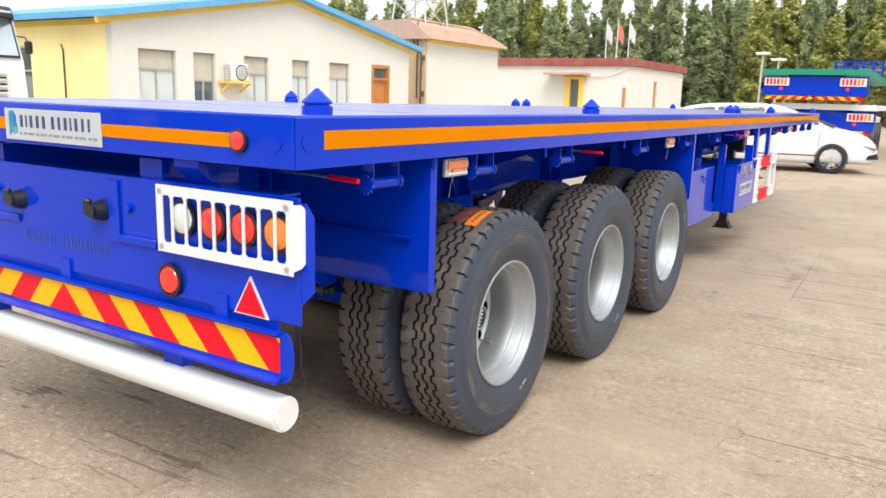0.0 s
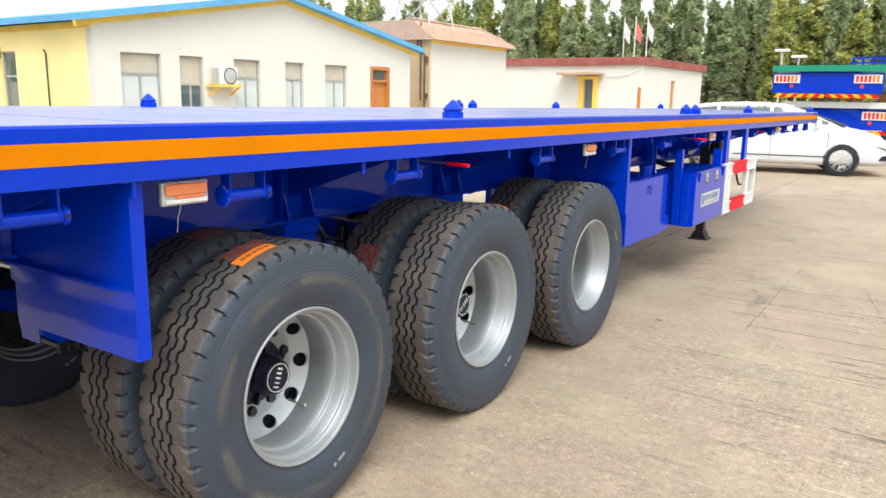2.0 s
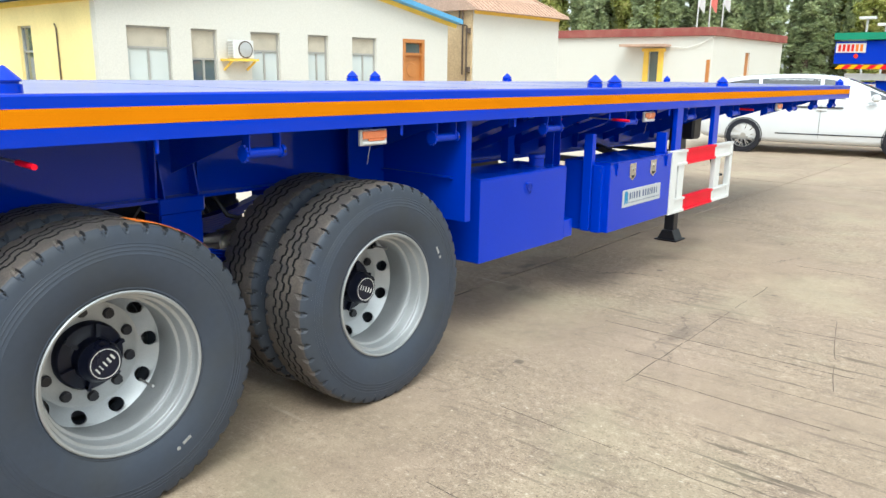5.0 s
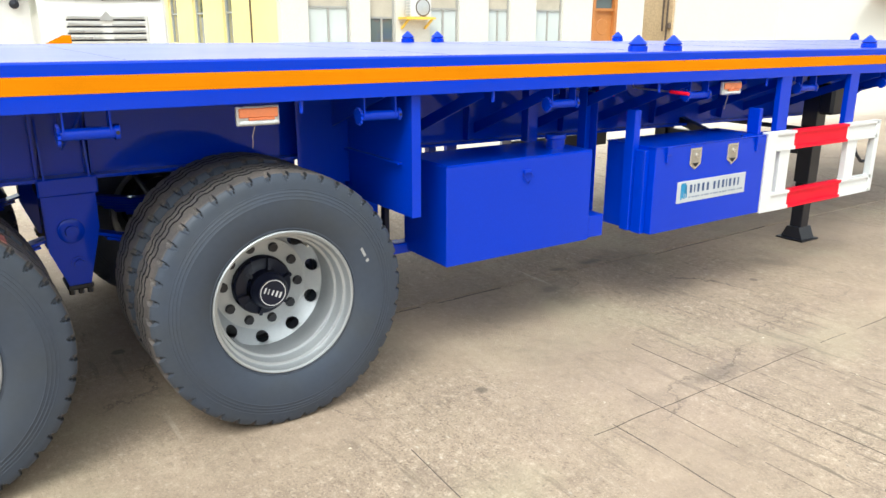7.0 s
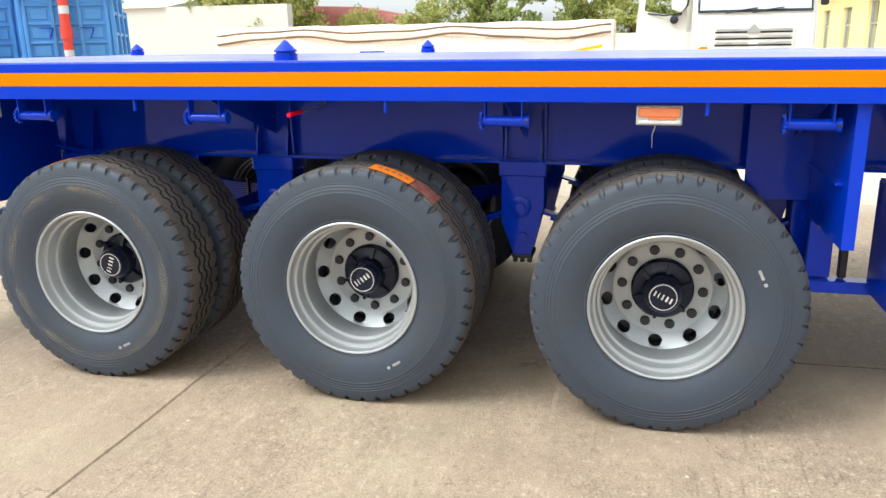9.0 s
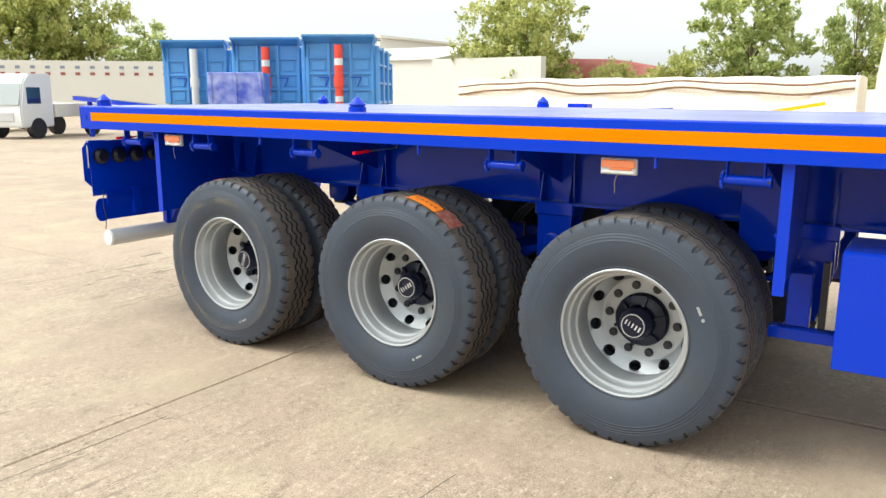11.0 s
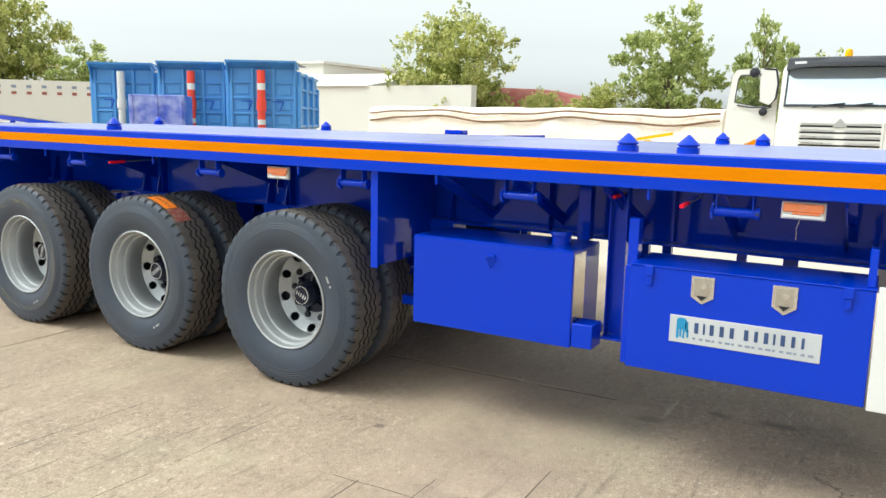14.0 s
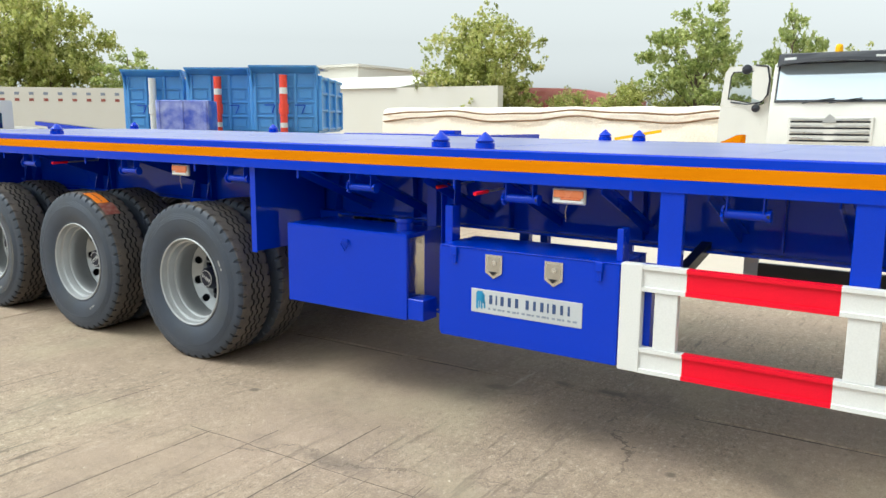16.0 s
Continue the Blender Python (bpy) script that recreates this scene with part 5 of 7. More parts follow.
def tree(at, height, spread, seed, leaf, shoots, leaves, size, narrow=False, base=0.25, label="", group=""):
    """A tapered trunk with limbs; each limb ends in lobes of the crown, set with leafy shoots and gaps between them."""
    rng = np.random.default_rng(seed)
    t = thing("tree", at, label, "tree", group)
    b = B()
    r0 = height * 0.018
    pts = [Vector((rng.normal() * 0.012 * height * k / 5, rng.normal() * 0.012 * height * k / 5, height * 0.88 * k / 5)) for k in range(6)]
    for k in range(5):
        cyl(b, pts[k], pts[k + 1], r0 * (1 - 0.17 * k), 8, r0 * (1 - 0.17 * (k + 1)))
    lobes = []
    count = 30 if narrow else 26
    for k in range(count):
        f = base + (1 - base) * (k + 0.5) / count
        prof = math.sin(math.pi * min(1, (f - base) / (1 - base) * 0.80 + 0.16)) ** 0.7
        a = 2.4 * k + rng.normal() * 0.5
        rad = spread * prof * ((0.15 + 0.5 * rng.random()) if narrow else (0.35 + 0.5 * rng.random()))
        c = Vector((rad * math.cos(a), rad * math.sin(a), height * f * (0.95 if narrow else 0.9)))
        lobes.append((c, spread * prof * (0.42 if narrow else 0.30 + 0.16 * rng.random())))
        start = pts[min(4, int(f * 5 / 0.95))]
        cyl(b, (start.x, start.y, max(height * 0.1, c.z - rad * 1.1)), c, r0 * 0.32, 5, r0 * 0.07)
    weight = np.array([q ** 2 for _, q in lobes])
    made = []
    for k in rng.choice(len(lobes), shoots, p=weight / weight.sum()):
        c, q = lobes[k]
        d = rng.normal(size=3)
        d[2] = abs(d[2]) * 0.9 + (0.5 if narrow else -0.1)
        d /= np.linalg.norm(d)
        o = np.array(c) + d * q * (0.25 + 0.6 * rng.random()) * np.array((1, 1, 1.6 if narrow else 0.85))
        grow = d * np.array((0.35, 0.35, 0.6) if narrow else (0.8, 0.8, 0.6)) + np.array((0, 0, 0.9 if narrow else 0.45))
        long = spread * (0.55 if narrow else 0.17) * (0.5 + 0.7 * rng.random()) * (1.9 if rng.random() < 0.06 else 1.0)
        made.append((o, o + grow * long, spread * (0.17 if narrow else 0.060) * (0.7 + 0.6 * rng.random())))
    bmesh.ops.translate(b, verts=b.verts[:], vec=Vector(at))
    part("trunk", b, BARK, t)
    me = sprays(rng, made, leaves, size)
    me.materials.append(leaf)
    c = new("crown", me)
    c.parent = t
    ORIGIN[c.name] = ORIGIN[t.name]
    return t


def copy_tree(t, at, turn, scale):
    c = copy_thing(t, pose(*at, 0, 0, turn))
    c.scale = (scale[0], scale[0], scale[1])
    return c


# ---- walls with openings ----
def wall_run(name, fixed, span, z0, z1, openings, axis, thick, material, label, parent):
    """A wall along axis ('y' or 'x') between span, at fixed, with rectangular openings (a, b, lo, hi) through it."""
    f0, f1 = fixed
    us = sorted({span[0], span[1], *(o[0] for o in openings), *(o[1] for o in openings)})
    vs = sorted({z0, z1, *(o[2] for o in openings), *(o[3] for o in openings)})
    hole = lambda u, v: any(o[0] < u < o[1] and o[2] < v < o[3] for o in openings)
    b = grid_solid(B(), us, vs, hole, lambda u, v, s: ((f0, f1)[s], u, v) if axis == "y" else (u, (f0, f1)[s], v))
    return part(name, b, material, parent, label, smooth=0)


office = thing("office_building", (-22, 19, 0), "single-storey office with white gable, yellow side and blue roof edge", "building")
OX, OY0, OY1 = -17.47, 12.61, 25.7
WINS = [(13.35, 14.55, 0.95, 2.56, "pale"), (15.14, 15.93, 0.2, 2.56, "dark"), (17.03, 18.05, 0.95, 2.56, "pale"), (19.10, 19.92, 0.95, 2.56, "pale"), (20.93, 22.03, 0.95, 2.56, "pale")]
wall_run("gable_wall", (OX - 0.25, OX), (OY0, OY1), 0, 2.9, [w[:4] for w in WINS] + [(23.3, 24.4, 0.1, 2.6)], "y", 0.25, WALLWHITE, "white rendered gable wall", office)
b = prism(B(), [(OY0, 2.9), (OY1, 2.9), (OY1, 3.25), (19.1, 4.40), (OY0, 3.27)], "x", OX - 0.25, OX)
part("gable_top", b, WALLWHITE, office, smooth=0)
wall_run("side_wall", (OY0, OY0 + 0.25), (-45, OX - 0.25), 0, 3.27, [(-22.0, -21.15, 0.95, 2.6), (-25.0, -23.9, 0.95, 2.6), (-28.0, -26.9, 0.95, 2.5), (-31, -29.9, 0.95, 2.5)], "x", 0.25, WALLYELLOW, "yellow rendered side wall", office)
b = B()
box(b, (-45, OY1 - 0.25, 0), (OX - 0.25, OY1, 3.2))
box(b, (-45, OY0 + 0.25, 0), (-44.8, OY1 - 0.25, 3.2))
part("back_wall", b, WALLWHITE, office, smooth=0)
for (ya, za), (yb, zb) in (((OY0 - 0.45, 3.23), (19.1, 4.44)), ((OY1 + 0.45, 3.21), (19.1, 4.44))):
    b = B()
    vs = [(-45.2, ya, za), (OX + 0.35, ya, za), (OX + 0.35, yb, zb), (-45.2, yb, zb)]
    lo = [b.verts.new(p) for p in vs]
    hi = [b.verts.new((p[0], p[1], p[2] + 0.16)) for p in vs]
    b.faces.new(lo)
    b.faces.new(hi)
    for i in range(4):
        b.faces.new((lo[i], lo[(i + 1) % 4], hi[(i + 1) % 4], hi[i]))
    roof = part("roof", b, ROOFBLUE, office, "blue sheet roof", smooth=0)
    b = beam(B(), (OX + 0.02, ya, za - 0.07), (OX + 0.02, yb, zb - 0.07), 0.06, 0.14)
    part("yellow_band", b, TRIMYELLOW, roof, smooth=0)
part("yellow_band", box(B(), (-45, OY0 - 0.05, 3.10), (OX, OY0, 3.24)), TRIMYELLOW, office)
BLIND = mat("beige_blind", (0.50, 0.45, 0.36), 0.7, var=0.08, scale=3, fine=60)
FRAMEGREY = mat("weathered_window_frame", (0.36, 0.35, 0.32), 0.5, var=0.1)
for a, c, lo, hi, kind in WINS:
    x = OX - 0.13
    w = part("window", box(B(), (x - 0.01, a, lo), (x, c, hi)), PALEPANE if kind == "pale" else PANE, office, "window with pale curtains" if kind == "pale" else "dark glass doorway")
    b = B()
    t = 0.05
    for lo_, hi_ in (((a, lo), (a + t, hi)), ((c - t, lo), (c, hi)), ((a + t, hi - t), (c - t, hi)), ((a + t, lo), (c - t, lo + t)), ((a + t, lo + (hi - lo) * 0.66), (c - t, lo + (hi - lo) * 0.66 + t)),
                    (((a + c) / 2 - t / 2, lo + t), ((a + c) / 2 + t / 2, lo + (hi - lo) * 0.66))):
        box(b, (x, lo_[0], lo_[1]), (x + 0.04, hi_[0], hi_[1]))
    part("frame", b, FRAMEGREY, w)
    part("blind", box(B(), (x, a + t, lo + (hi - lo) * 0.66 + t), (x + 0.006, c - t, hi - t)), BLIND, w, "drawn beige blind")
    part("sill", box(B(), (OX - 0.12, a - 0.05, lo - 0.06), (OX + 0.04, c + 0.05, lo)), WALLWHITE, w)
for a, c in ((-22.0, -21.15), (-25.0, -23.9), (-28.0, -26.9), (-31, -29.9)):
    y = OY0 + 0.13
    w = part("window", box(B(), (a, y, 0.95), (c, y + 0.01, 2.6)), PANE, office)
    b = B()
    for lo_, hi_ in (((a, 0.95), (a + 0.05, 2.6)), ((c - 0.05, 0.95), (c, 2.6)), ((a, 2.55), (c, 2.6)), ((a, 1.9), (c, 1.95))):
        box(b, (lo_[0], y - 0.04, lo_[1]), (hi_[0], y, hi_[1]))
    part("frame", b, ALU, w)
door = part("door", box(B(), (OX - 0.16, 23.3, 0.1), (OX - 0.10, 24.4, 2.6)), WOOD, office, "varnished orange wooden door with panels")
b = B()
box(b, (OX - 0.10, 23.3, 0.1), (OX + 0.03, 23.42, 2.6))
box(b, (OX - 0.10, 24.28, 0.1), (OX + 0.03, 24.4, 2.6))
box(b, (OX - 0.10, 23.42, 2.48), (OX + 0.03, 24.28, 2.6))
box(b, (OX - 0.10, 23.42, 2.05), (OX + 0.0, 24.28, 2.13))
part("frame", b, WOOD, door)
part("panel", lathe(B(), [(0.26, OX - 0.10), (0.24, OX - 0.08), (0.001, OX - 0.075)], 24, "x", (0, 23.85, 1.55)), WOOD, door)
part("transom", box(B(), (OX - 0.10, 23.45, 2.14), (OX - 0.09, 24.25, 2.46)), PANE, door)
ac = thing("air_conditioner", (OX + 0.25, 16.5, 1.75), "white outdoor air-conditioner unit on a yellow bracket", "air conditioner")
part("casing", box(B(), (OX + 0.06, 16.2, 1.80), (OX + 0.36, 16.86, 2.30), 0.02), WHITE, ac)
part("fan_grille", lathe(B(), [(0.20, OX + 0.36), (0.20, OX + 0.375), (0.17, OX + 0.38), (0.04, OX + 0.38), (0.001, OX + 0.39)], 28, "x", (0, 16.58, 2.05)), ALU, ac)
part("fan_ring", lathe(B(), [(0.235, OX + 0.358), (0.235, OX + 0.366), (0.20, OX + 0.366), (0.20, OX + 0.358)], 28, "x", (0, 16.58, 2.05)), DARKMETAL, ac)
for k in range(6):
    part("side_slat", box(B(), (OX + 0.10, 16.185, 1.84 + k * 0.075), (OX + 0.33, 16.2, 1.88 + k * 0.075)), ALU, ac)
b = B()
box(b, (OX, 16.0, 1.74), (OX + 0.45, 16.95, 1.80))
beam(b, (OX + 0.02, 16.1, 1.5), (OX + 0.42, 16.1, 1.75), 0.05, 0.05)
beam(b, (OX + 0.02, 16.85, 1.5), (OX + 0.42, 16.85, 1.75), 0.05, 0.05)
part("bracket", b, TRIMYELLOW, ac)
pipe = tagged(part("wall_pipe", tube(B(), [(-19.56, OY0 - 0.03, 0.3), (-19.56, OY0 - 0.03, 2.5), (-19.64, OY0 - 0.03, 2.6)], 0.022, 8), DARKMETAL), "thin drain pipe on the yellow wall", "pipe")

# second building: white front, brown side, tiled parapet
b2 = thing("white_building", (-21, 31, 0), "flat white building with a tiled parapet and brown side wall", "building")
part("wall", box(B(), (-26, 28.3, 0), (-18.3, 34.6, 3.88)), WALLWHITE, b2, smooth=0)
part("side_wall", box(B(), (-26, 28.2, 0), (-18.35, 28.3, 3.98)), BROWNWALL, b2, smooth=0)
part("yellow_band", box(B(), (-18.3, 28.3, 3.76), (-18.26, 34.6, 3.88)), TRIMYELLOW, b2)
b = prism(B(), [(-17.9, 3.88), (-19.1, 4.70), (-25.2, 4.70), (-26.4, 3.88)], "y", 28.0, 34.95)
for v in b.verts:
    if v.co.z > 4 and v.co.y > 31:
        v.co.y -= 1.4
part("parapet", b, TILE, b2, smooth=0)
part("ridge", tube(B(), [(-19.1, 28.0, 4.74), (-19.1, 33.5, 4.72), (-18.0, 34.9, 3.94)], 0.06, 8), TILE, b2)
for k in range(23):
    y = 28.15 + k * 0.29
    part("roof_tile", beam(B(), (-17.92, y, 3.91), (-18.75, y, 4.48), 0.07, 0.03), TILE, b2)
for x, z0, z1 in ((-18.72, 1.4, 4.6), (-18.52, 0.6, 3.3)):
    part("pipe", tube(B(), [(x, 28.12, z0), (x, 28.12, z1)], 0.035, 8), DARKMETAL, b2)
part("pipe", tube(B(), [(-18.9, 28.12, 4.2), (-18.9, 28.12, 3.35), (-18.54, 28.12, 3.3)], 0.035, 8), DARKMETAL, b2)
for z in (1.5, 3.0):
    part("junction_box", box(B(), (-18.46, 28.05, z), (-18.36, 28.2, z + 0.2), 0.01), DARKMETAL, b2)
# lattice mast on its roof
mast = thing("lattice_mast", (-19.9, 30.0, 4.3), "pale steel lattice mast on a roof", "mast")
corner = lambda s, t, z: Vector((-19.9 + s * (0.95 - 0.11 * z), 30.0 + t * (0.95 - 0.11 * z), 4.3 + z))
for s, t in ((1, 1), (1, -1), (-1, 1), (-1, -1)):
    part("leg", beam(B(), corner(s, t, 0), corner(s, t, 6.5), 0.07, 0.07), ALU, mast)
for k in range(5):
    z = k * 1.3
    for (s, t), (u, w) in (((1, -1), (-1, -1)), ((1, 1), (1, -1)), ((-1, 1), (1, 1)), ((-1, -1), (-1, 1))):
        part("brace", beam(B(), corner(s, t, z), corner(u, w, z + 1.3), 0.04, 0.04), ALU, mast)
        part("rung", beam(B(), corner(s, t, z + 0.2), corner(u, w, z + 0.2), 0.04, 0.04), ALU, mast)
b3 = thing("low_building", (-16, 41, 0), "low white building with a red-brown roof edge", "building")
B3X, B3Y, B3Z = -15.5, 46.0, 3.58
wall_run("wall", (B3Y, B3Y + 0.25), (-30, B3X), 0, B3Z, [(-19.2, -18.6, 0.1, 2.75)], "x", 0.25, WALLWHITE, "", b3)
wall_run("side_wall", (B3X - 0.25, B3X), (B3Y + 0.25, 58.0), 0, B3Z, [(51.2, 52.0, 0.9, 2.8)], "y", 0.25, WALLWHITE, "", b3)
part("roof_edge", box(B(), (-30, B3Y - 0.2, B3Z), (B3X + 0.2, 58.3, B3Z + 0.45), 0.02), ROOFRED, b3)
part("doorway", box(B(), (-19.2, B3Y + 0.15, 0.1), (-18.6, B3Y + 0.2, 2.75)), PANE, b3)
b = B()
box(b, (-19.5, B3Y - 0.10, 0.0), (-19.2, B3Y, 2.75))
box(b, (-18.6, B3Y - 0.10, 0.0), (-18.3, B3Y, 2.75))
box(b, (-19.6, B3Y - 0.16, 2.75), (-18.2, B3Y, 2.92))
part("door_frame", b, TRIMYELLOW, b3)
part("door_canopy", box(B(), (-20.6, B3Y - 1.1, 3.0), (-17.9, B3Y, 3.14), 0.01), TILE, b3)
part("side_strip", box(B(), (-15.78, B3Y - 0.03, 0.6), (-15.58, B3Y, 2.3)), WOOD, b3)
part("cable", tube(B(), [(-17.9, B3Y - 0.1, 3.0), (-17.0, B3Y - 0.1, 2.95), (-16.2, B3Y - 0.1, 3.15), (-15.5, B3Y - 0.1, 3.5)], 0.03, 6), CEMENT, b3)
part("window", box(B(), (B3X - 0.12, 51.2, 0.9), (B3X - 0.1, 52.0, 2.8)), WOOD, b3)

# flag poles, yard lamps
for x in (-22.3, -21.4, -20.45):
    f = thing("flag_pole", (x, 60, 0), "tall white flag pole with a small flag", "flag pole", "flag poles")
    part("pole", cyl(B(), (x, 60, 0), (x, 60, 7.8), 0.06, 10, 0.04), WHITE, f)
    b = B()
    for k in range(5):
        box(b, (x + 0.03 + k * 0.09, 59.99 + 0.03 * math.sin(k * 1.7), 6.3 - k * 0.12), (x + 0.13 + k * 0.09, 60.01 + 0.03 * math.sin(k * 1.7), 7.4 - k * 0.14))
    part("flag", b, FLAGRED if x == -21.4 else WHITE, f)
for x, z in ((-7.8, 4.15), (-6.98, 3.83)):
    f = thing("yard_lamp", (x, 45, 0), "grey yard lamp post with a flat solar head", "street lamp", "yard lamps")
    part("pole", cyl(B(), (x, 45, 0), (x, 45, z), 0.05, 10), ALU, f)
    part("head", box(B(), (x - 0.35, 44.8, z), (x + 0.35, 45.2, z + 0.12), 0.02), WHITE, f)

# ---- white car ----
def loft(sections):
    """A closed skin through sections of equal point count."""
    b = B()
    rows = [[b.verts.new(p) for p in s] for s in sections]
    n = len(rows[0])
    for p, q in zip(rows, rows[1:]):
        for i in range(n):
            b.faces.new((p[i], p[(i + 1) % n], q[(i + 1) % n], q[i]))
    b.faces.new(rows[0][::-1])
    b.faces.new(rows[-1])
    return b


def move(bm, m):
    bmesh.ops.transform(bm, matrix=m, verts=bm.verts[:])
    return bm


CARW = pose(-3.2, 20.95, 0, 0, 0, 14.3)
CARM = CARW @ Matrix.Diagonal((0.945, 1, 1, 1))
car = thing("people_carrier", (-3.2, 20.95, 0), "white people carrier with dark tinted windows", "car")


def eased(keys, steps=5):
    """Smooth rows between key rows of numbers."""
    k = np.array([keys[0], *keys, keys[-1]], float)
    rows = []
    for i in range(1, len(k) - 2):
        for q in range(steps):
            t = q / steps
            rows.append(0.5 * (2 * k[i] + (k[i + 1] - k[i - 1]) * t + (2 * k[i - 1] - 5 * k[i] + 4 * k[i + 1] - k[i + 2]) * t * t + (3 * k[i] - k[i - 1] - 3 * k[i + 1] + k[i + 2]) * t ** 3))
    return rows + [k[-2]]


def section(x, w, z0, zs, zt, wt):
    """Rounded cross-section of a car body: half width w at the sill and shoulder, wt at the top."""
    pts = [(-w * 0.86, z0), (-w * 0.96, z0 + 0.03), (-w, z0 + 0.10), (-w * 1.0, z0 + 0.5 * (zs - z0)), (-w * 0.985, zs - 0.08), (-w * 0.965, zs), (-(w * 0.5 + wt * 0.5) * 0.985, zs + (zt - zs) * 0.55), (-wt * 0.97, zt - 0.03), (-wt * 0.85, zt), (-wt * 0.4, zt + 0.012)]
    return [(x, y, z) for y, z in pts] + [(x, -y, z) for y, z in pts[::-1]]


BODY = [(-2.50, 0.80, 0.45, 0.85, 1.05, 0.70), (-2.42, 0.90, 0.30, 0.95, 1.12, 0.86), (-1.6, 0.94, 0.24, 0.98, 1.10, 0.90), (0.0, 0.94, 0.22, 0.95, 1.06, 0.90), (1.0, 0.94, 0.22, 0.95, 1.06, 0.88),
        (1.65, 0.93, 0.24, 0.90, 1.04, 0.80), (2.15, 0.89, 0.24, 0.80, 0.92, 0.70), (2.40, 0.82, 0.25, 0.68, 0.78, 0.62), (2.50, 0.70, 0.32, 0.58, 0.66, 0.52)]
part("body", move(loft([section(*r) for r in eased(BODY)]), CARM), CARWHITE, car, smooth=50)
TOP = [(-2.44, 1.05, 1.15, 0.84, 0.74), (-2.26, 1.06, 1.39, 0.85, 0.71), (-1.75, 1.05, 1.52, 0.87, 0.72), (-1.0, 1.03, 1.571, 0.87, 0.72), (-0.2, 1.02, 1.575, 0.87, 0.71), (0.35, 1.02, 1.51, 0.86, 0.68), (0.9, 1.01, 1.32, 0.83, 0.66), (1.62, 1.0, 1.05, 0.80, 0.64)]
top = []
for x, z0, zt, w0, wt in eased(TOP):
    pts = [(-w0, z0), (-w0 * 0.985, z0 + 0.15 * (zt - z0)), (-wt * 1.045, zt - 0.10), (-wt * 0.99, zt - 0.045), (-wt * 0.86, zt - 0.008), (-wt * 0.45, zt + 0.012)]
    top.append([(x, y, z) for y, z in pts] + [(x, -y, z) for y, z in pts[::-1]])
part("cabin", move(loft(top), CARM), CARWHITE, car, smooth=50)
CABIN = np.array(eased(TOP))


def cabin_side(x, z):
    """Half width of the cabin at x and height z, and the roof's height there."""
    z0, zt, w0, wt = (float(np.interp(x, CABIN[:, 0], CABIN[:, k])) for k in (1, 2, 3, 4))
    zs, ws = (z0, z0 + 0.15 * (zt - z0), zt - 0.10, zt - 0.045), (w0, w0 * 0.985, wt * 1.045, wt * 0.99)
    return float(np.interp(z, zs, ws)), zt


for s in (-1, 1):
    for xa, xb in ((-2.20, -1.38), (-1.31, -0.18), (-0.11, 1.12)):
        rows = []
        for k in range(9):
            x = xa + (xb - xa) * k / 8
            hi = cabin_side(x, 1.2)[1] - 0.075
            lo = min(1.115, hi - 0.02)
            rows.append([(x, s * (cabin_side(x, z)[0] + d), z) for z, d in ((lo, 0.009), ((lo + hi) / 2, 0.009), (hi, 0.009), (hi, -0.02), (lo, -0.02))])
        part("side_window", move(loft(rows), CARM), DARKPANE, car, smooth=20)
    b = B()
    for v0, v1 in (((-1.9, 0.945), (1.3, 0.945)),):
        box(b, (v0[0] + 0.95, s * v0[1] - 0.006, 0.405), (v1[0] - 0.1, s * v1[1] + 0.004, 0.425))
    part("trim_strip", move(b, CARM), BLACK, car)
    part("mirror", move(box(B(), (0.78, s * 0.88, 1.08), (0.95, s * 1.08, 1.22), 0.04), CARM), CARWHITE, car)
    part("headlight", move(prism(B(), [(1.95, 0.70), (2.43, 0.62), (2.40, 0.72), (2.0, 0.83)], "y", s * 0.70, s * 0.885), CARM), CLEARLENS, car)
    for dx in (-0.2, -1.2):
        part("door_handle", move(box(B(), (dx, s * 0.935, 0.88), (dx + 0.2, s * 0.96, 0.92), 0.01), CARM), CARWHITE, car)
b = B()
vs = [b.verts.new(p) for p in ((1.50, -0.70, 1.08), (1.50, 0.70, 1.08), (0.34, 0.60, 1.485), (0.34, -0.60, 1.485))]
ws = [b.verts.new(v.co + Vector((0.02, 0, 0.03))) for v in vs]
b.faces.new(vs)
b.faces.new(ws)
for i in range(4):
    b.faces.new((vs[i], vs[(i + 1) % 4], ws[(i + 1) % 4], ws[i]))
part("windscreen", move(b, CARM), DARKPANE, car, smooth=0)
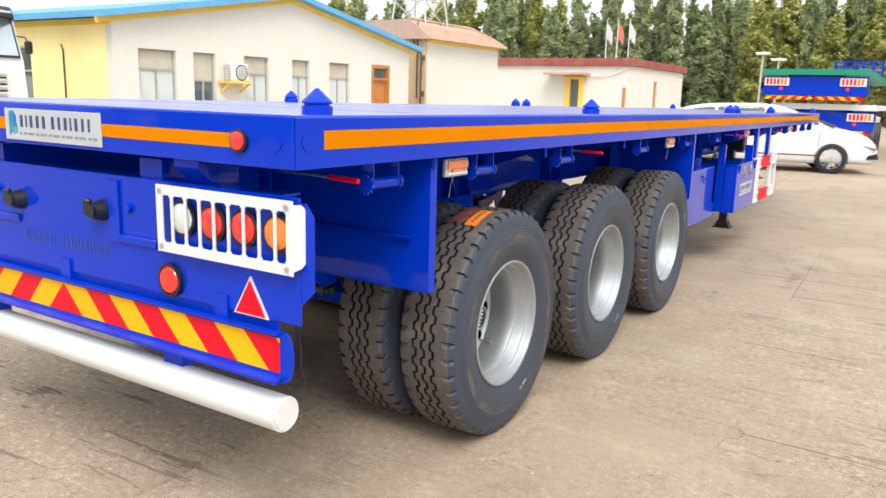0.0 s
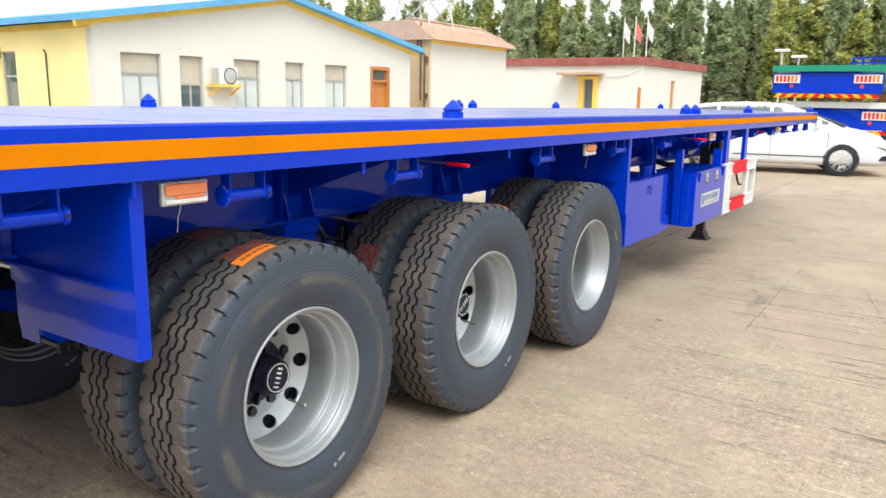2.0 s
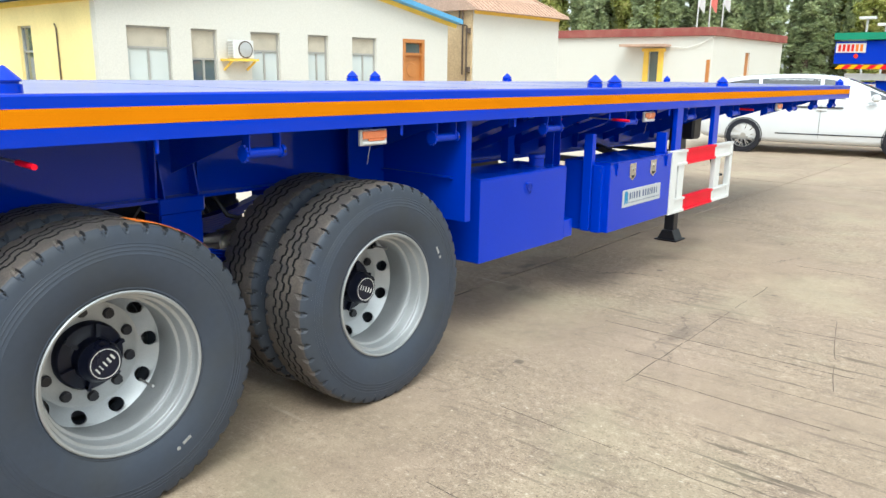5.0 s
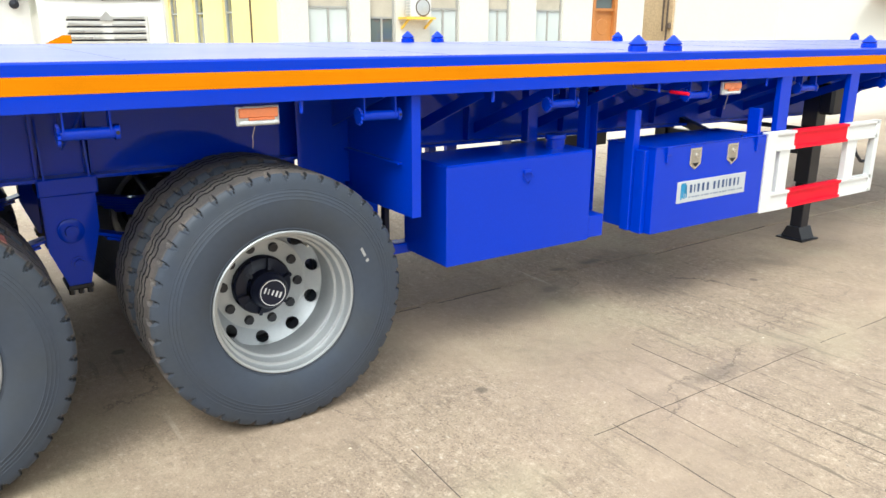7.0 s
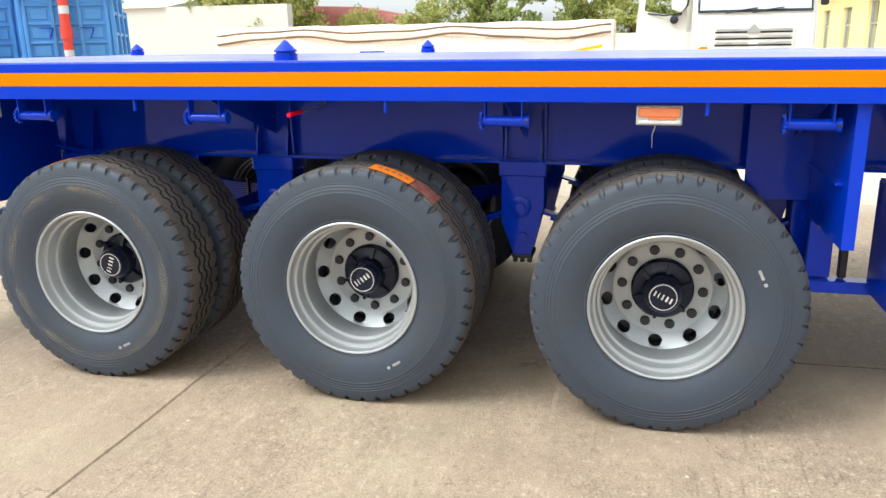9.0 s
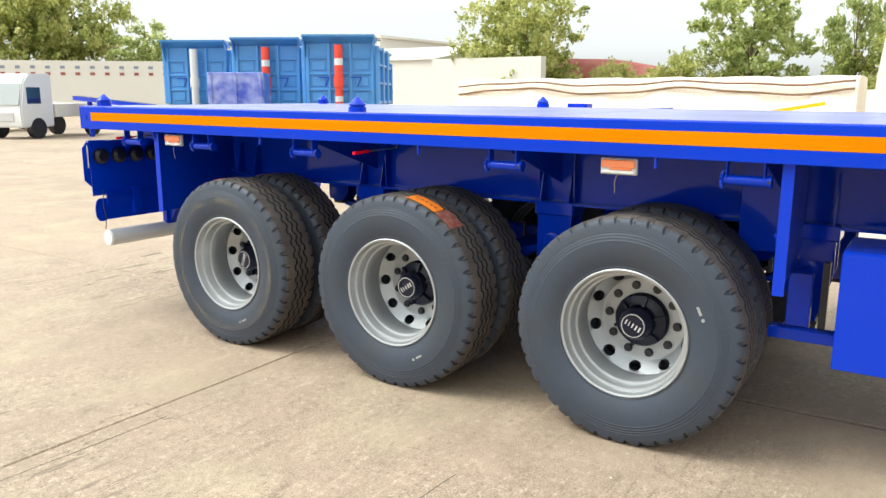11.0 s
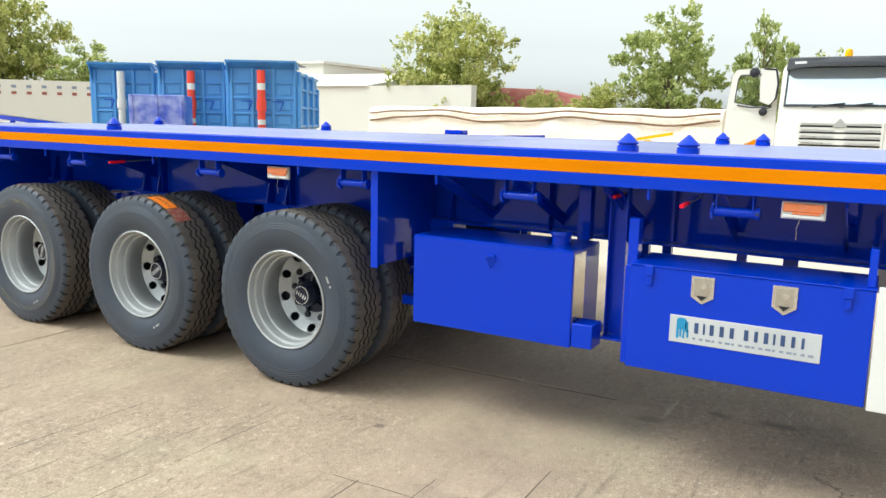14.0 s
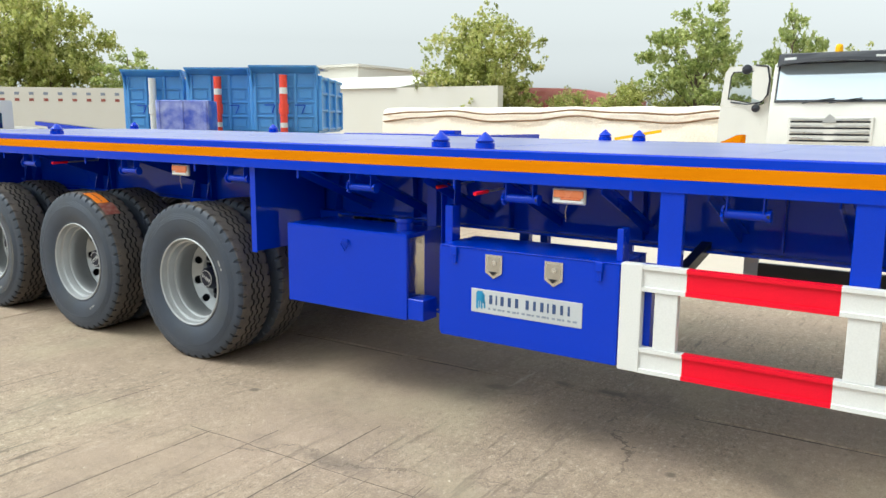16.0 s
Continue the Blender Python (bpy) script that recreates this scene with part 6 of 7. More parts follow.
for x in (-1.50, 1.36):
    for s in (-1, 1):
        b = lathe(B(), [(0.20, s * 0.74), (0.33, s * 0.75), (0.345, s * 0.80), (0.345, s * 0.90), (0.33, s * 0.95), (0.25, s * 0.955), (0.24, s * 0.93), (0.20, s * 0.90)], 32, "y", (x, 0, 0.345))
        w = part("wheel", move(b, CARW), BLACK, car)
        b = B()
        lathe(b, [(0.245, s * 0.935), (0.235, s * 0.945), (0.225, s * 0.925)], 32, "y", (x, 0, 0.345))
        for k in range(10):
            a = 2 * math.pi * k / 10
            beam(b, (x + 0.04 * math.cos(a), s * 0.93, 0.345 + 0.04 * math.sin(a)), (x + 0.235 * math.cos(a + 0.1), s * 0.94, 0.345 + 0.235 * math.sin(a + 0.1)), 0.016, 0.012, (0, 1, 0))
            beam(b, (x + 0.05 * math.cos(a), s * 0.928, 0.345 + 0.05 * math.sin(a)), (x + 0.235 * math.cos(a + 0.32), s * 0.936, 0.345 + 0.235 * math.sin(a + 0.32)), 0.012, 0.012, (0, 1, 0))
        cyl(b, (x, s * 0.92, 0.345), (x, s * 0.945, 0.345), 0.05, 16)
        part("rim", move(b, CARW), STEEL, w)
        part("wheel_arch", move(lathe(B(), [(0.358, s * 0.90), (0.362, s * 0.949), (0.345, s * 0.949)], 32, "y", (x, 0, 0.345)), CARW), BLACK, car)
for s in (-1, 1):
    for x in (-0.12, 1.12):
        part("door_seam", move(box(B(), (x, s * 0.925, 0.34), (x + 0.006, s * 0.9425, 1.0)), CARM), BLACK, car)
    part("waist_trim", move(box(B(), (-1.3, s * 0.912, 0.935), (0.3, s * 0.940, 0.96)), CARM), BLACK, car)
    part("air_intake", move(prism(B(), [(2.22, 0.36), (2.50, 0.38), (2.46, 0.50), (2.28, 0.46)], "y", s * 0.70, s * 0.885), CARM), BLACK, car)
    part("headlight_surround", move(prism(B(), [(1.90, 0.70), (2.44, 0.60), (2.44, 0.70), (1.98, 0.82)], "y", s * 0.69, s * 0.882), CARM), DARKPANE, car)


# ---- stacked trailers behind the car ----
def parked_rear(y, x0, x1, z, edge, name, label):
    """The rear end of a parked trailer whose deck top is at z."""
    t = thing(name, ((x0 + x1) / 2, y + 5, 0), label, "trailer")
    part("deck", box(B(), (x0, y - 0.1, z - 0.16), (x1, y + 12, z)), edge, t)
    part("chassis", box(B(), (x0 + 0.6, y + 0.4, z - 0.6), (x1 - 0.6, y + 11.8, z - 0.16)), BLUE, t)
    p = part("rear_panel", box(B(), (x0 + 0.02, y, z - 0.72), (x1 - 0.02, y + 0.02, z - 0.2)), BLUE, t)
    for s0 in (x0 + 0.05, x1 - 0.70):
        g = part("lamp_guard", box(B(), (s0, y - 0.03, z - 0.46), (s0 + 0.65, y - 0.02, z - 0.24)), WHITE, t)
        for k in range(6):
            part("lens", box(B(), (s0 + 0.05 + k * 0.095, y - 0.036, z - 0.43), (s0 + 0.11 + k * 0.095, y - 0.03, z - 0.27)), REDLENS if k < 4 else AMBERLENS, g)
    for s0 in (x0 + 0.5, x1 - 0.5):
        part("reflector", cyl(B(), (s0, y - 0.02, z - 0.54), (s0, y, z - 0.54), 0.05, 16), REDLENS, t)
    for k in range(18):
        a = x0 + 0.12 + k * (x1 - x0 - 0.24) / 18
        w = (x1 - x0 - 0.24) / 18
        lean = 0.05 if k < 9 else -0.05
        part("stripe", prism(B(), [(a - lean, z - 0.84), (a + w - lean, z - 0.84), (a + w + lean, z - 0.74), (a + lean, z - 0.74)], "y", y - 0.01, y), RED if k % 2 else YELLOW, p, smooth=0)
    return t


STX0, STX1, STY = -4.0, -1.31, 24.2
up_t = parked_rear(STY, STX0, STX1, 2.56, GREEN, "stacked_trailer", "blue trailer with green deck edge stacked on another")
lo_t = parked_rear(STY + 0.3, STX0 + 0.25, STX1 + 0.25, 1.62, WHITE, "carrying_trailer", "blue trailer with pale deck that carries another")
for x in (STX0 + 0.5, STX1 + 0.0):
    for yy in (27.5, 28.8, 30.1):
        part("wheel", lathe(B(), [(0.28, x - 0.14), (0.5, x - 0.15), (0.53, x - 0.1), (0.53, x + 0.1), (0.5, x + 0.15), (0.28, x + 0.14)], 32, "x", (0, yy, 0.53)), TYRE, lo_t)
for x in (STX0 + 0.9, STX1 - 0.7):
    for yy in (STY + 1.5, STY + 9):
        part("spacer", box(B(), (x - 0.1, yy, 1.62), (x + 0.1, yy + 0.3, 1.97)), WOOD, up_t)
for k in range(6):
    x = STX0 + 1.2 + k * (STX1 - STX0 - 1.26) / 5
    part("headboard_post", box(B(), (x, STY + 6, 2.56), (x + 0.06, STY + 6.06, 3.05)), BLUE, up_t)
for z in (2.58, 2.70, 2.86, 3.02):
    part("headboard_rail", box(B(), (STX0 + 1.2, STY + 6.005, z), (STX1, STY + 6.055, z + 0.05)), BLUE, up_t)

GREYPANE = glass("grey_windscreen", (0.30, 0.33, 0.33))
# the pale bluish base colour stands in for reflected sky
SKYPANE = glass("sky_coloured_windscreen", (0.50, 0.57, 0.63))
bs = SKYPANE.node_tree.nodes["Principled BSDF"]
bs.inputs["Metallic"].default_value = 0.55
TRUCKWHITE = mat("cream_white_truck_paint", (0.68, 0.66, 0.61), 0.3, var=0.03, scale=1.2, fine=120, bump=0.02, coat=0.4, amount=0.2)
SKIPBLUE = mat("faded_blue_skip_paint", (0.04, 0.08, 0.50), 0.35, var=0.1, scale=1.6, fine=30, col2=(0.40, 0.45, 0.74), amount=0.9, coat=0.6)
# ---- white truck facing the yard ----
TX, TY = -15.65, 8.15
truck = thing("white_truck", (TX - 1.1, TY, 0), "white truck cab with black sun visor and amber beacon", "truck")
b = B()
prism(b, [(TX, 0.55), (TX + 0.02, 1.2), (TX - 0.05, 2.0), (TX - 0.35, 2.92), (TX - 0.9, 3.05), (TX - 2.2, 3.05), (TX - 2.25, 0.9), (TX - 1.2, 0.55)], "y", TY - 1.2, TY + 1.2)
bmesh.ops.bevel(b, geom=b.edges[:], offset=0.06, segments=2, affect="EDGES", clamp_overlap=True)
part("cab", b, TRUCKWHITE, truck)
b = B()
prism(b, [(TX - 0.052, 2.12), (TX - 0.30, 2.87), (TX - 0.32, 2.87), (TX - 0.077, 2.12)], "y", TY - 1.06, TY + 1.06)
bmesh.ops.translate(b, verts=b.verts[:], vec=(0.02, 0, 0))
part("windscreen", b, SKYPANE, truck, "wide windscreen with the sky's reflection put into its colour")
b = B()
visor_plan = ((-1.12, -0.20, 2.80), (-0.98, 0.04, 2.85), (-0.3, 0.10, 2.89), (0.3, 0.10, 2.89), (0.98, 0.04, 2.85), (1.12, -0.20, 2.80))
rings = []
for yy, dx, zz in visor_plan:
    rings.append([b.verts.new(p) for p in ((TX - 0.34, TY + yy * 0.98, zz + 0.03), (TX + dx, TY + yy, zz), (TX + dx - 0.02, TY + yy, zz + 0.07), (TX - 0.10 + min(dx, 0) * 0.7, TY + yy * 0.98, 3.06), (TX - 0.36, TY + yy * 0.97, 3.10))])
for r0, r1 in zip(rings, rings[1:]):
    for i in range(5):
        b.faces.new((r0[i], r0[(i + 1) % 5], r1[(i + 1) % 5], r1[i]))
b.faces.new(rings[0])
b.faces.new(rings[-1])
bmesh.ops.recalc_face_normals(b, faces=b.faces[:])
visor = part("sun_visor", b, BLACK, truck, "black sun visor with swept corners", smooth=25)
for s in (-1, 1):
    part("marker_lamp", beam(B(), (TX + 0.02, TY + s * 0.72, 2.965), (TX - 0.01, TY + s * 0.95, 2.955), 0.03, 0.05), CLEARLENS, visor)
part("beacon", lathe(B(), [(0.075, 3.10), (0.075, 3.19), (0.055, 3.25), (0.001, 3.27)], 16, "z", (TX - 0.5, TY + 0.0, 0)), YELLOW, truck, "amber beacon")
part("beacon_stand", box(B(), (TX - 0.56, TY - 0.06, 3.03), (TX - 0.44, TY + 0.06, 3.10), 0.01), BLACK, truck)
b = prism(B(), [(TX - 0.044, 2.07), (TX - 0.315, 2.90), (TX - 0.34, 2.90), (TX - 0.076, 2.07)], "y", TY - 1.10, TY + 1.10)
bmesh.ops.translate(b, verts=b.verts[:], vec=(0.012, 0, 0))
part("screen_seal", b, BLACK, truck)
g = part("grille", box(B(), (TX - 0.02, TY - 0.80, 1.22), (TX + 0.035, TY + 0.80, 1.78), 0.02), TRUCKWHITE, truck)
for k in range(4):
    b = B()
    z = 1.30 + k * 0.13
    for s in (-1, 1):
        beam(b, (TX + 0.05, TY + s * 0.10, z + 0.02), (TX + 0.05, TY + s * 0.72, z + 0.04), 0.05, 0.035)
    part("grille_bar", b, STEEL, g)
    part("grille_gap", box(B(), (TX + 0.034, TY - 0.74, z - 0.035), (TX + 0.037, TY + 0.74, z)), BLACK, g)
part("badge", prism(B(), [(TY - 0.13, 1.66), (TY + 0.13, 1.66), (TY + 0.10, 1.74), (TY, 1.84), (TY - 0.10, 1.74)], "x", TX + 0.03, TX + 0.07), STEEL, g)
for s in (-1, 1):
    part("wiper", tube(B(), [(TX + 0.01, TY + s * 0.25 - 0.3, 2.05), (TX + 0.01, TY + s * 0.25, 2.11), (TX - 0.02, TY + s * 0.25 + 0.3, 2.15)], 0.012, 6), BLACK, truck)
    part("headlight", box(B(), (TX - 0.05, TY + s * 0.75, 0.85), (TX + 0.04, TY + s * 1.15, 1.05), 0.02), CLEARLENS, truck)
    if s > 0:
        part("mirror_arm", tube(B(), [(TX - 0.3, TY + 1.18, 2.52), (TX - 0.12, TY + 1.26, 2.50), (TX - 0.08, TY + 1.30, 2.40)], 0.015, 6), BLACK, truck)
    if s > 0:
        part("mirror", box(B(), (TX - 0.13, TY + 1.23, 2.17), (TX - 0.03, TY + 1.38, 2.43), 0.03), BLACK, truck)
    for yy in (TX - 1.3, TX - 5.0):
        part("wheel", lathe(B(), [(0.28, TY + s * 0.9), (0.5, TY + s * 0.88), (0.53, TY + s * 0.95), (0.53, TY + s * 1.15), (0.5, TY + s * 1.2), (0.28, TY + s * 1.18)], 28, "y", (yy, 0, 0.53)), BLACK, truck)
CLEARPANE = bpy.data.materials.new("clear_door_glass")
CLEARPANE.use_nodes = True
bs = CLEARPANE.node_tree.nodes["Principled BSDF"]
bs.inputs["Base Color"].default_value = (0.86, 0.90, 0.86, 1)
bs.inputs["Roughness"].default_value = 0.02
bs.inputs["Transmission Weight"].default_value = 1.0
bs.inputs["IOR"].default_value = 1.2
def door_ring(b, outer, inner, x0, x1):
    """A frame between two outlines of as many corners, x0 to x1 thick."""
    vs = [[b.verts.new((x, TY + y, z)) for y, z in ring] for x in (x0, x1) for ring in (outer, inner)]
    n = len(outer)
    for i in range(n):
        j = (i + 1) % n
        for p, q in ((0, 1), (2, 3), (0, 2), (1, 3)):
            b.faces.new((vs[p][i], vs[p][j], vs[q][j], vs[q][i]))
    bmesh.ops.recalc_face_normals(b, faces=b.faces[:])
    return b
hole = [(-2.17, 2.16), (-2.13, 2.66), (-2.08, 2.76), (-1.42, 2.78), (-1.39, 2.72), (-1.39, 2.06), (-1.46, 2.03)]
rim = [(-2.32, 2.02), (-2.25, 2.74), (-2.16, 2.87), (-1.38, 2.90), (-1.30, 2.82), (-1.29, 2.02), (-1.46, 1.98)]
d = part("open_door", door_ring(B(), rim, hole, TX - 0.6, TX - 0.52), TRUCKWHITE, truck, "cab door swung open", smooth=25)
part("lower_panel", prism(B(), [(TY - 2.36, 1.0), (TY - 1.29, 1.0), (TY - 1.29, 2.015), (TY - 1.46, 1.978), (TY - 2.32, 2.015)], "x", TX - 0.6, TX - 0.521), TRUCKWHITE, d)
inner = [(y * 0.97 - 0.053, z * 0.95 + 0.12) for y, z in hole]
part("glass_seal", door_ring(B(), hole, inner, TX - 0.575, TX - 0.513), BLACK, d)
b = B()
f = [b.verts.new((TX - 0.55, TY + y, z)) for y, z in inner]
g = [b.verts.new((TX - 0.54, TY + y, z)) for y, z in inner]
b.faces.new(f)
b.faces.new(g)
for i in range(len(f)):
    b.faces.new((f[i], f[i - 1], g[i - 1], g[i]))
bmesh.ops.recalc_face_normals(b, faces=b.faces[:])
part("door_glass", b, CLEARPANE, d)
part("side_mirror", prism(B(), [(TY - 1.62, 2.18), (TY - 1.40, 2.10), (TY - 1.31, 2.24), (TY - 1.28, 2.56), (TY - 1.34, 2.84), (TY - 1.56, 2.86), (TY - 1.64, 2.70)], "x", TX - 0.44, TX - 0.33), TRUCKWHITE, d, "white mirror housing")
part("mirror_edge", tube(B(), [(TX - 0.33, TY - 1.42, 2.09), (TX - 0.33, TY - 1.30, 2.24), (TX - 0.33, TY - 1.27, 2.56), (TX - 0.33, TY - 1.33, 2.85), (TX - 0.33, TY - 1.58, 2.88)], 0.022, 8), BLACK, d)
part("mirror_arm", tube(B(), [(TX - 0.52, TY - 2.10, 2.10), (TX - 0.45, TY - 1.75, 2.05), (TX - 0.38, TY - 1.40, 2.09)], 0.018, 8), BLACK, d)
part("top_mirror", lathe(B(), [(0.001, TX - 0.40), (0.10, TX - 0.42), (0.11, TX - 0.46), (0.001, TX - 0.5)], 18, "x", (0, TY - 1.78, 2.80)), BLACK, d)
part("round_mirror", lathe(B(), [(0.001, TX - 0.40), (0.08, TX - 0.42), (0.09, TX - 0.46), (0.001, TX - 0.5)], 18, "x", (0, TY - 1.55, 1.96)), BLACK, d)
part("bumper", box(B(), (TX - 0.2, TY - 1.2, 0.4), (TX + 0.08, TY + 1.2, 0.85), 0.05), TRUCKWHITE, truck)
part("frame", box(B(), (TX - 7, TY - 0.45, 0.7), (TX - 2.2, TY + 0.45, 1.0)), BLACK, truck)

# ---- tarpaulin load ----
tarp = thing("covered_load", (-20.2, 1.5, 0), "long load under a sandy tarpaulin tied with ropes", "trailer")
b = B()
rows = []
rng = np.random.default_rng(3)
ys = np.linspace(-6.0, 5.25, 40)
for i, y in enumerate(ys):
    s = 0.05 * math.sin(i * 0.9) + 0.03 * math.sin(i * 2.3)
    prof = [(-19.0, 0.9), (-18.98 + s * 0.5, 1.3), (-19.0 + s, 1.75), (-19.08, 2.0 + s * 0.2), (-19.3, 2.07 + s * 0.2), (-20.2, 2.10 + s * 0.3), (-21.2, 2.06), (-21.4, 1.6), (-21.4, 0.9)]
    rows.append([b.verts.new((x, y, z)) for x, z in prof])
for p, q in zip(rows, rows[1:]):
    for k in range(len(p) - 1):
        b.faces.new((p[k], p[k + 1], q[k + 1], q[k]))
b.faces.new(rows[0])
b.faces.new(rows[-1][::-1])
part("tarpaulin", b, TARP, tarp, smooth=50)
for z, a in ((1.92, 0.05), (1.72, 0.08)):
    pts = [(-18.93, y, z + a * math.sin(y * 1.3) - 0.02 * math.cos(y * 3.1)) for y in np.linspace(-5.9, 5.2, 50)]
    part("rope", tube(B(), pts, 0.03, 6), ROPE, tarp)
part("bed", box(B(), (-21.4, -6.0, 0.6), (-19.02, 5.25, 0.95)), BLUE, tarp)
for y in (-4.5, -3.2, 4.0):
    for x in (-21.3, -19.65):
        part("wheel", cyl(B(), (x, y, 0.5), (x + 0.6, y, 0.5), 0.5, 24), TYRE, tarp)

# ---- tipper bodies with red hoists ----
def tipper(at, turn, hoist):
    m0 = pose(*at, 0, 0, turn)
    t = thing("tipper_body", at, "light blue ribbed tipper body with a front hoist", "truck", "tipper bodies")
    W, L, z0, z1 = 1.32, 5.2, 1.22, 3.55
    b = B()
    box(b, (-0.06, -W, z0), (0, W, z1))
    for s in (-1, 1):
        box(b, (-L, s * W - 0.03, z0), (-0.06, s * W + 0.03, z1 - 0.1))
    box(b, (-L, -W, z0 - 0.08), (-0.06, W, z0))
    part("body", move(b, m0), BEDBLUE, t)
    part("top_lip", move(prism(B(), [(-0.3, z1 - 0.02), (0.06, z1 - 0.02), (0.48, z1 + 0.20), (0.50, z1 + 0.27), (0.2, z1 + 0.24), (-0.3, z1 + 0.06)], "y", -W - 0.05, W + 0.05), m0), BEDBLUE, t)
    part("top_cover", move(box(B(), (-2.2, -W - 0.03, z1 + 0.20), (0.0, W + 0.03, z1 + 0.27), 0.02), m0), ROLL, t)
    for s in (-1, 1):
        part("lip_gusset", move(prism(B(), [(0.0, z1 - 0.75), (0.16, z1 - 0.45), (0.30, z1 - 0.16), (0.48, z1 + 0.20), (0.0, z1)], "y", s * W - 0.02, s * W + 0.02), m0), BEDBLUE, t)
    for k in range(3):
        for q in range(3):
            yc, zc = -W + 0.08 + (k + 0.5) * (2 * W - 0.16) / 3, (1.53, 2.10, 2.70)[q]
            part("front_panel", move(box(B(), (0, yc - 0.26, zc - 0.17), (0.035, yc + 0.26, zc + 0.17), 0.03), m0), BEDBLUE, t)
    for k in range(4):
        y = -W + 0.08 + k * (2 * W - 0.16) / 3
        part("front_rib", move(box(B(), (0, y - 0.06, z0), (0.09, y + 0.06, z1), 0.02), m0), BEDBLUE, t)
    for s in (-0.62, 0.62):
        b = B()
        beam(b, (0.10, s - 0.22, 2.26), (0.10, s + 0.2, 2.26), 0.03, 0.03)
        beam(b, (0.10, s + 0.2, 2.26), (0.10, s + 0.06, 1.92), 0.03, 0.03)
        part("hinge_arm", move(b, m0), BLUE, t)
    for z in (1.75, 2.35, 2.95):
        part("front_rail", move(box(B(), (0, -W, z), (0.07, W, z + 0.09), 0.02), m0), BEDBLUE, t)
    for s in (-1, 1):
        for k in range(4):
            x = -0.12 - k * 1.62
            part("side_rib", move(box(B(), (x - 0.11, s * W, z0), (x + 0.11, s * (W + 0.16), z1 - 0.1 - (0.5 if k == 3 else 0)), 0.03), m0), BEDBLUE, t)
        for z in (1.25, 2.0, 2.7, 3.3):
            part("side_rail", move(box(B(), (-L, s * W, z), (-0.05, s * (W + 0.12), z + 0.12), 0.03), m0), BEDBLUE, t)
    h = part("hoist_cylinder", move(lathe(B(), [(0.001, 3.45), (0.16, 3.45), (0.16, 2.3), (0.19, 2.3), (0.19, 1.9), (0.15, 1.9), (0.15, 0.9)], 20, "z", (0.35, 0, 0)), m0), hoist, t, "hoist cylinder")
    part("hoist_band", move(lathe(B(), [(0.163, 2.95), (0.163, 2.7)], 20, "z", (0.35, 0, 0)), m0), WHITE, h)
    part("hoist_band", move(lathe(B(), [(0.153, 1.55), (0.153, 1.35)], 20, "z", (0.35, 0, 0)), m0), WHITE, h)
    part("subframe", move(box(B(), (-L, -0.6, 0.75), (1.0, 0.6, 1.12)), m0), BLACK, t)
    for x in (-1.2, -4.2, -5.5):
        for s in (-1, 1):
            part("wheel", move(cyl(B(), (x, s * 0.6, 0.5), (x, s * 1.2, 0.5), 0.5, 24), m0), TYRE, t)


ROLL = mat("pale_cover_roll", (0.62, 0.60, 0.54), 0.85, var=0.1)
HOIST = mat("orange_red_hoist_paint", (0.75, 0.06, 0.03), 0.4, var=0.08, scale=3)
tipper((-21.0, -12.55, 0), 31, HOIST)
tipper((-20.6, -16.0, 0), 31, HOIST)
tipper((-20.1, -19.7, 0), 31, WHITE)

# ---- white lorries, wall and sheds on the far side ----
def lorry(at, turn, label):
    m0 = pose(*at, 0, 0, turn)
    m0 = m0 @ Matrix.Diagonal((0.84, 0.84, 0.84, 1))
    t = thing("lorry", at, label, "truck")
    b = prism(B(), [(0, 0.5), (0.05, 1.2), (-0.2, 2.4), (-0.5, 2.75), (-1.9, 2.8), (-1.9, 0.5)], "y", -1.1, 1.1)
    bmesh.ops.bevel(b, geom=b.edges[:], offset=0.06, segments=2, affect="EDGES", clamp_overlap=True)
    part("cab", move(b, m0), CARWHITE, t)
    part("windscreen", move(prism(B(), [(0.06, 1.45), (-0.17, 2.35), (-0.2, 2.35), (0.02, 1.45)], "y", -1.0, 1.0), m0), GREYPANE, t)
    for s in (-1, 1):
        part("side_window", move(box(B(), (-1.15, s * 1.1 - 0.01, 1.5), (-0.35, s * 1.1 + 0.01, 2.2), 0.02), m0), DARKPANE, t)
        for x in (-0.9, -4.5):
            part("wheel", move(cyl(B(), (x, s * 0.85, 0.45), (x, s * 1.12, 0.45), 0.45, 20), m0), BLACK, t)
    part("grille", move(box(B(), (0.0, -0.7, 0.75), (0.07, 0.7, 1.15), 0.02), m0), ALU, t)
    part("load_box", move(box(B(), (-5.5, -1.1, 0.9), (-2.0, 1.1, 1.5), 0.03), m0), WALLWHITE, t)


lorry((-12.6, -21.3, 0), 20, "white lorry with dark cab windows")
lorry((-14.5, -27.5, 0), 20, "white lorry with dark cab windows")
wall = thing("yard_wall", (-38, -45, 0), "long white wall with small red openings along its top", "wall", kind="structure")
W0, W1 = Vector((-46.0, -37.0, 0)), Vector((-20.0, -66.0, 0))
b = beam(B(), W0 + Vector((0, 0, 2.1)), W1 + Vector((0, 0, 2.1)), 0.3, 4.2)
part("wall_face", b, WALLWHITE, wall, smooth=0)
dv = (W1 - W0).normalized()
nv = Vector((-dv.y, dv.x, 0))
if nv.dot(Vector((0, 0, 0)) - W0) < 0:
    nv = -nv
for k in range(26):
    for z in (3.2, 3.7):
        p = W0 + dv * (6 + k * 1.1) + nv * 0.16
        part("opening", beam(B(), p + Vector((0, 0, z)), p + dv * 0.35 + Vector((0, 0, z)), 0.03, 0.22), ROOFRED if z < 3.5 else GREYINK, wall)
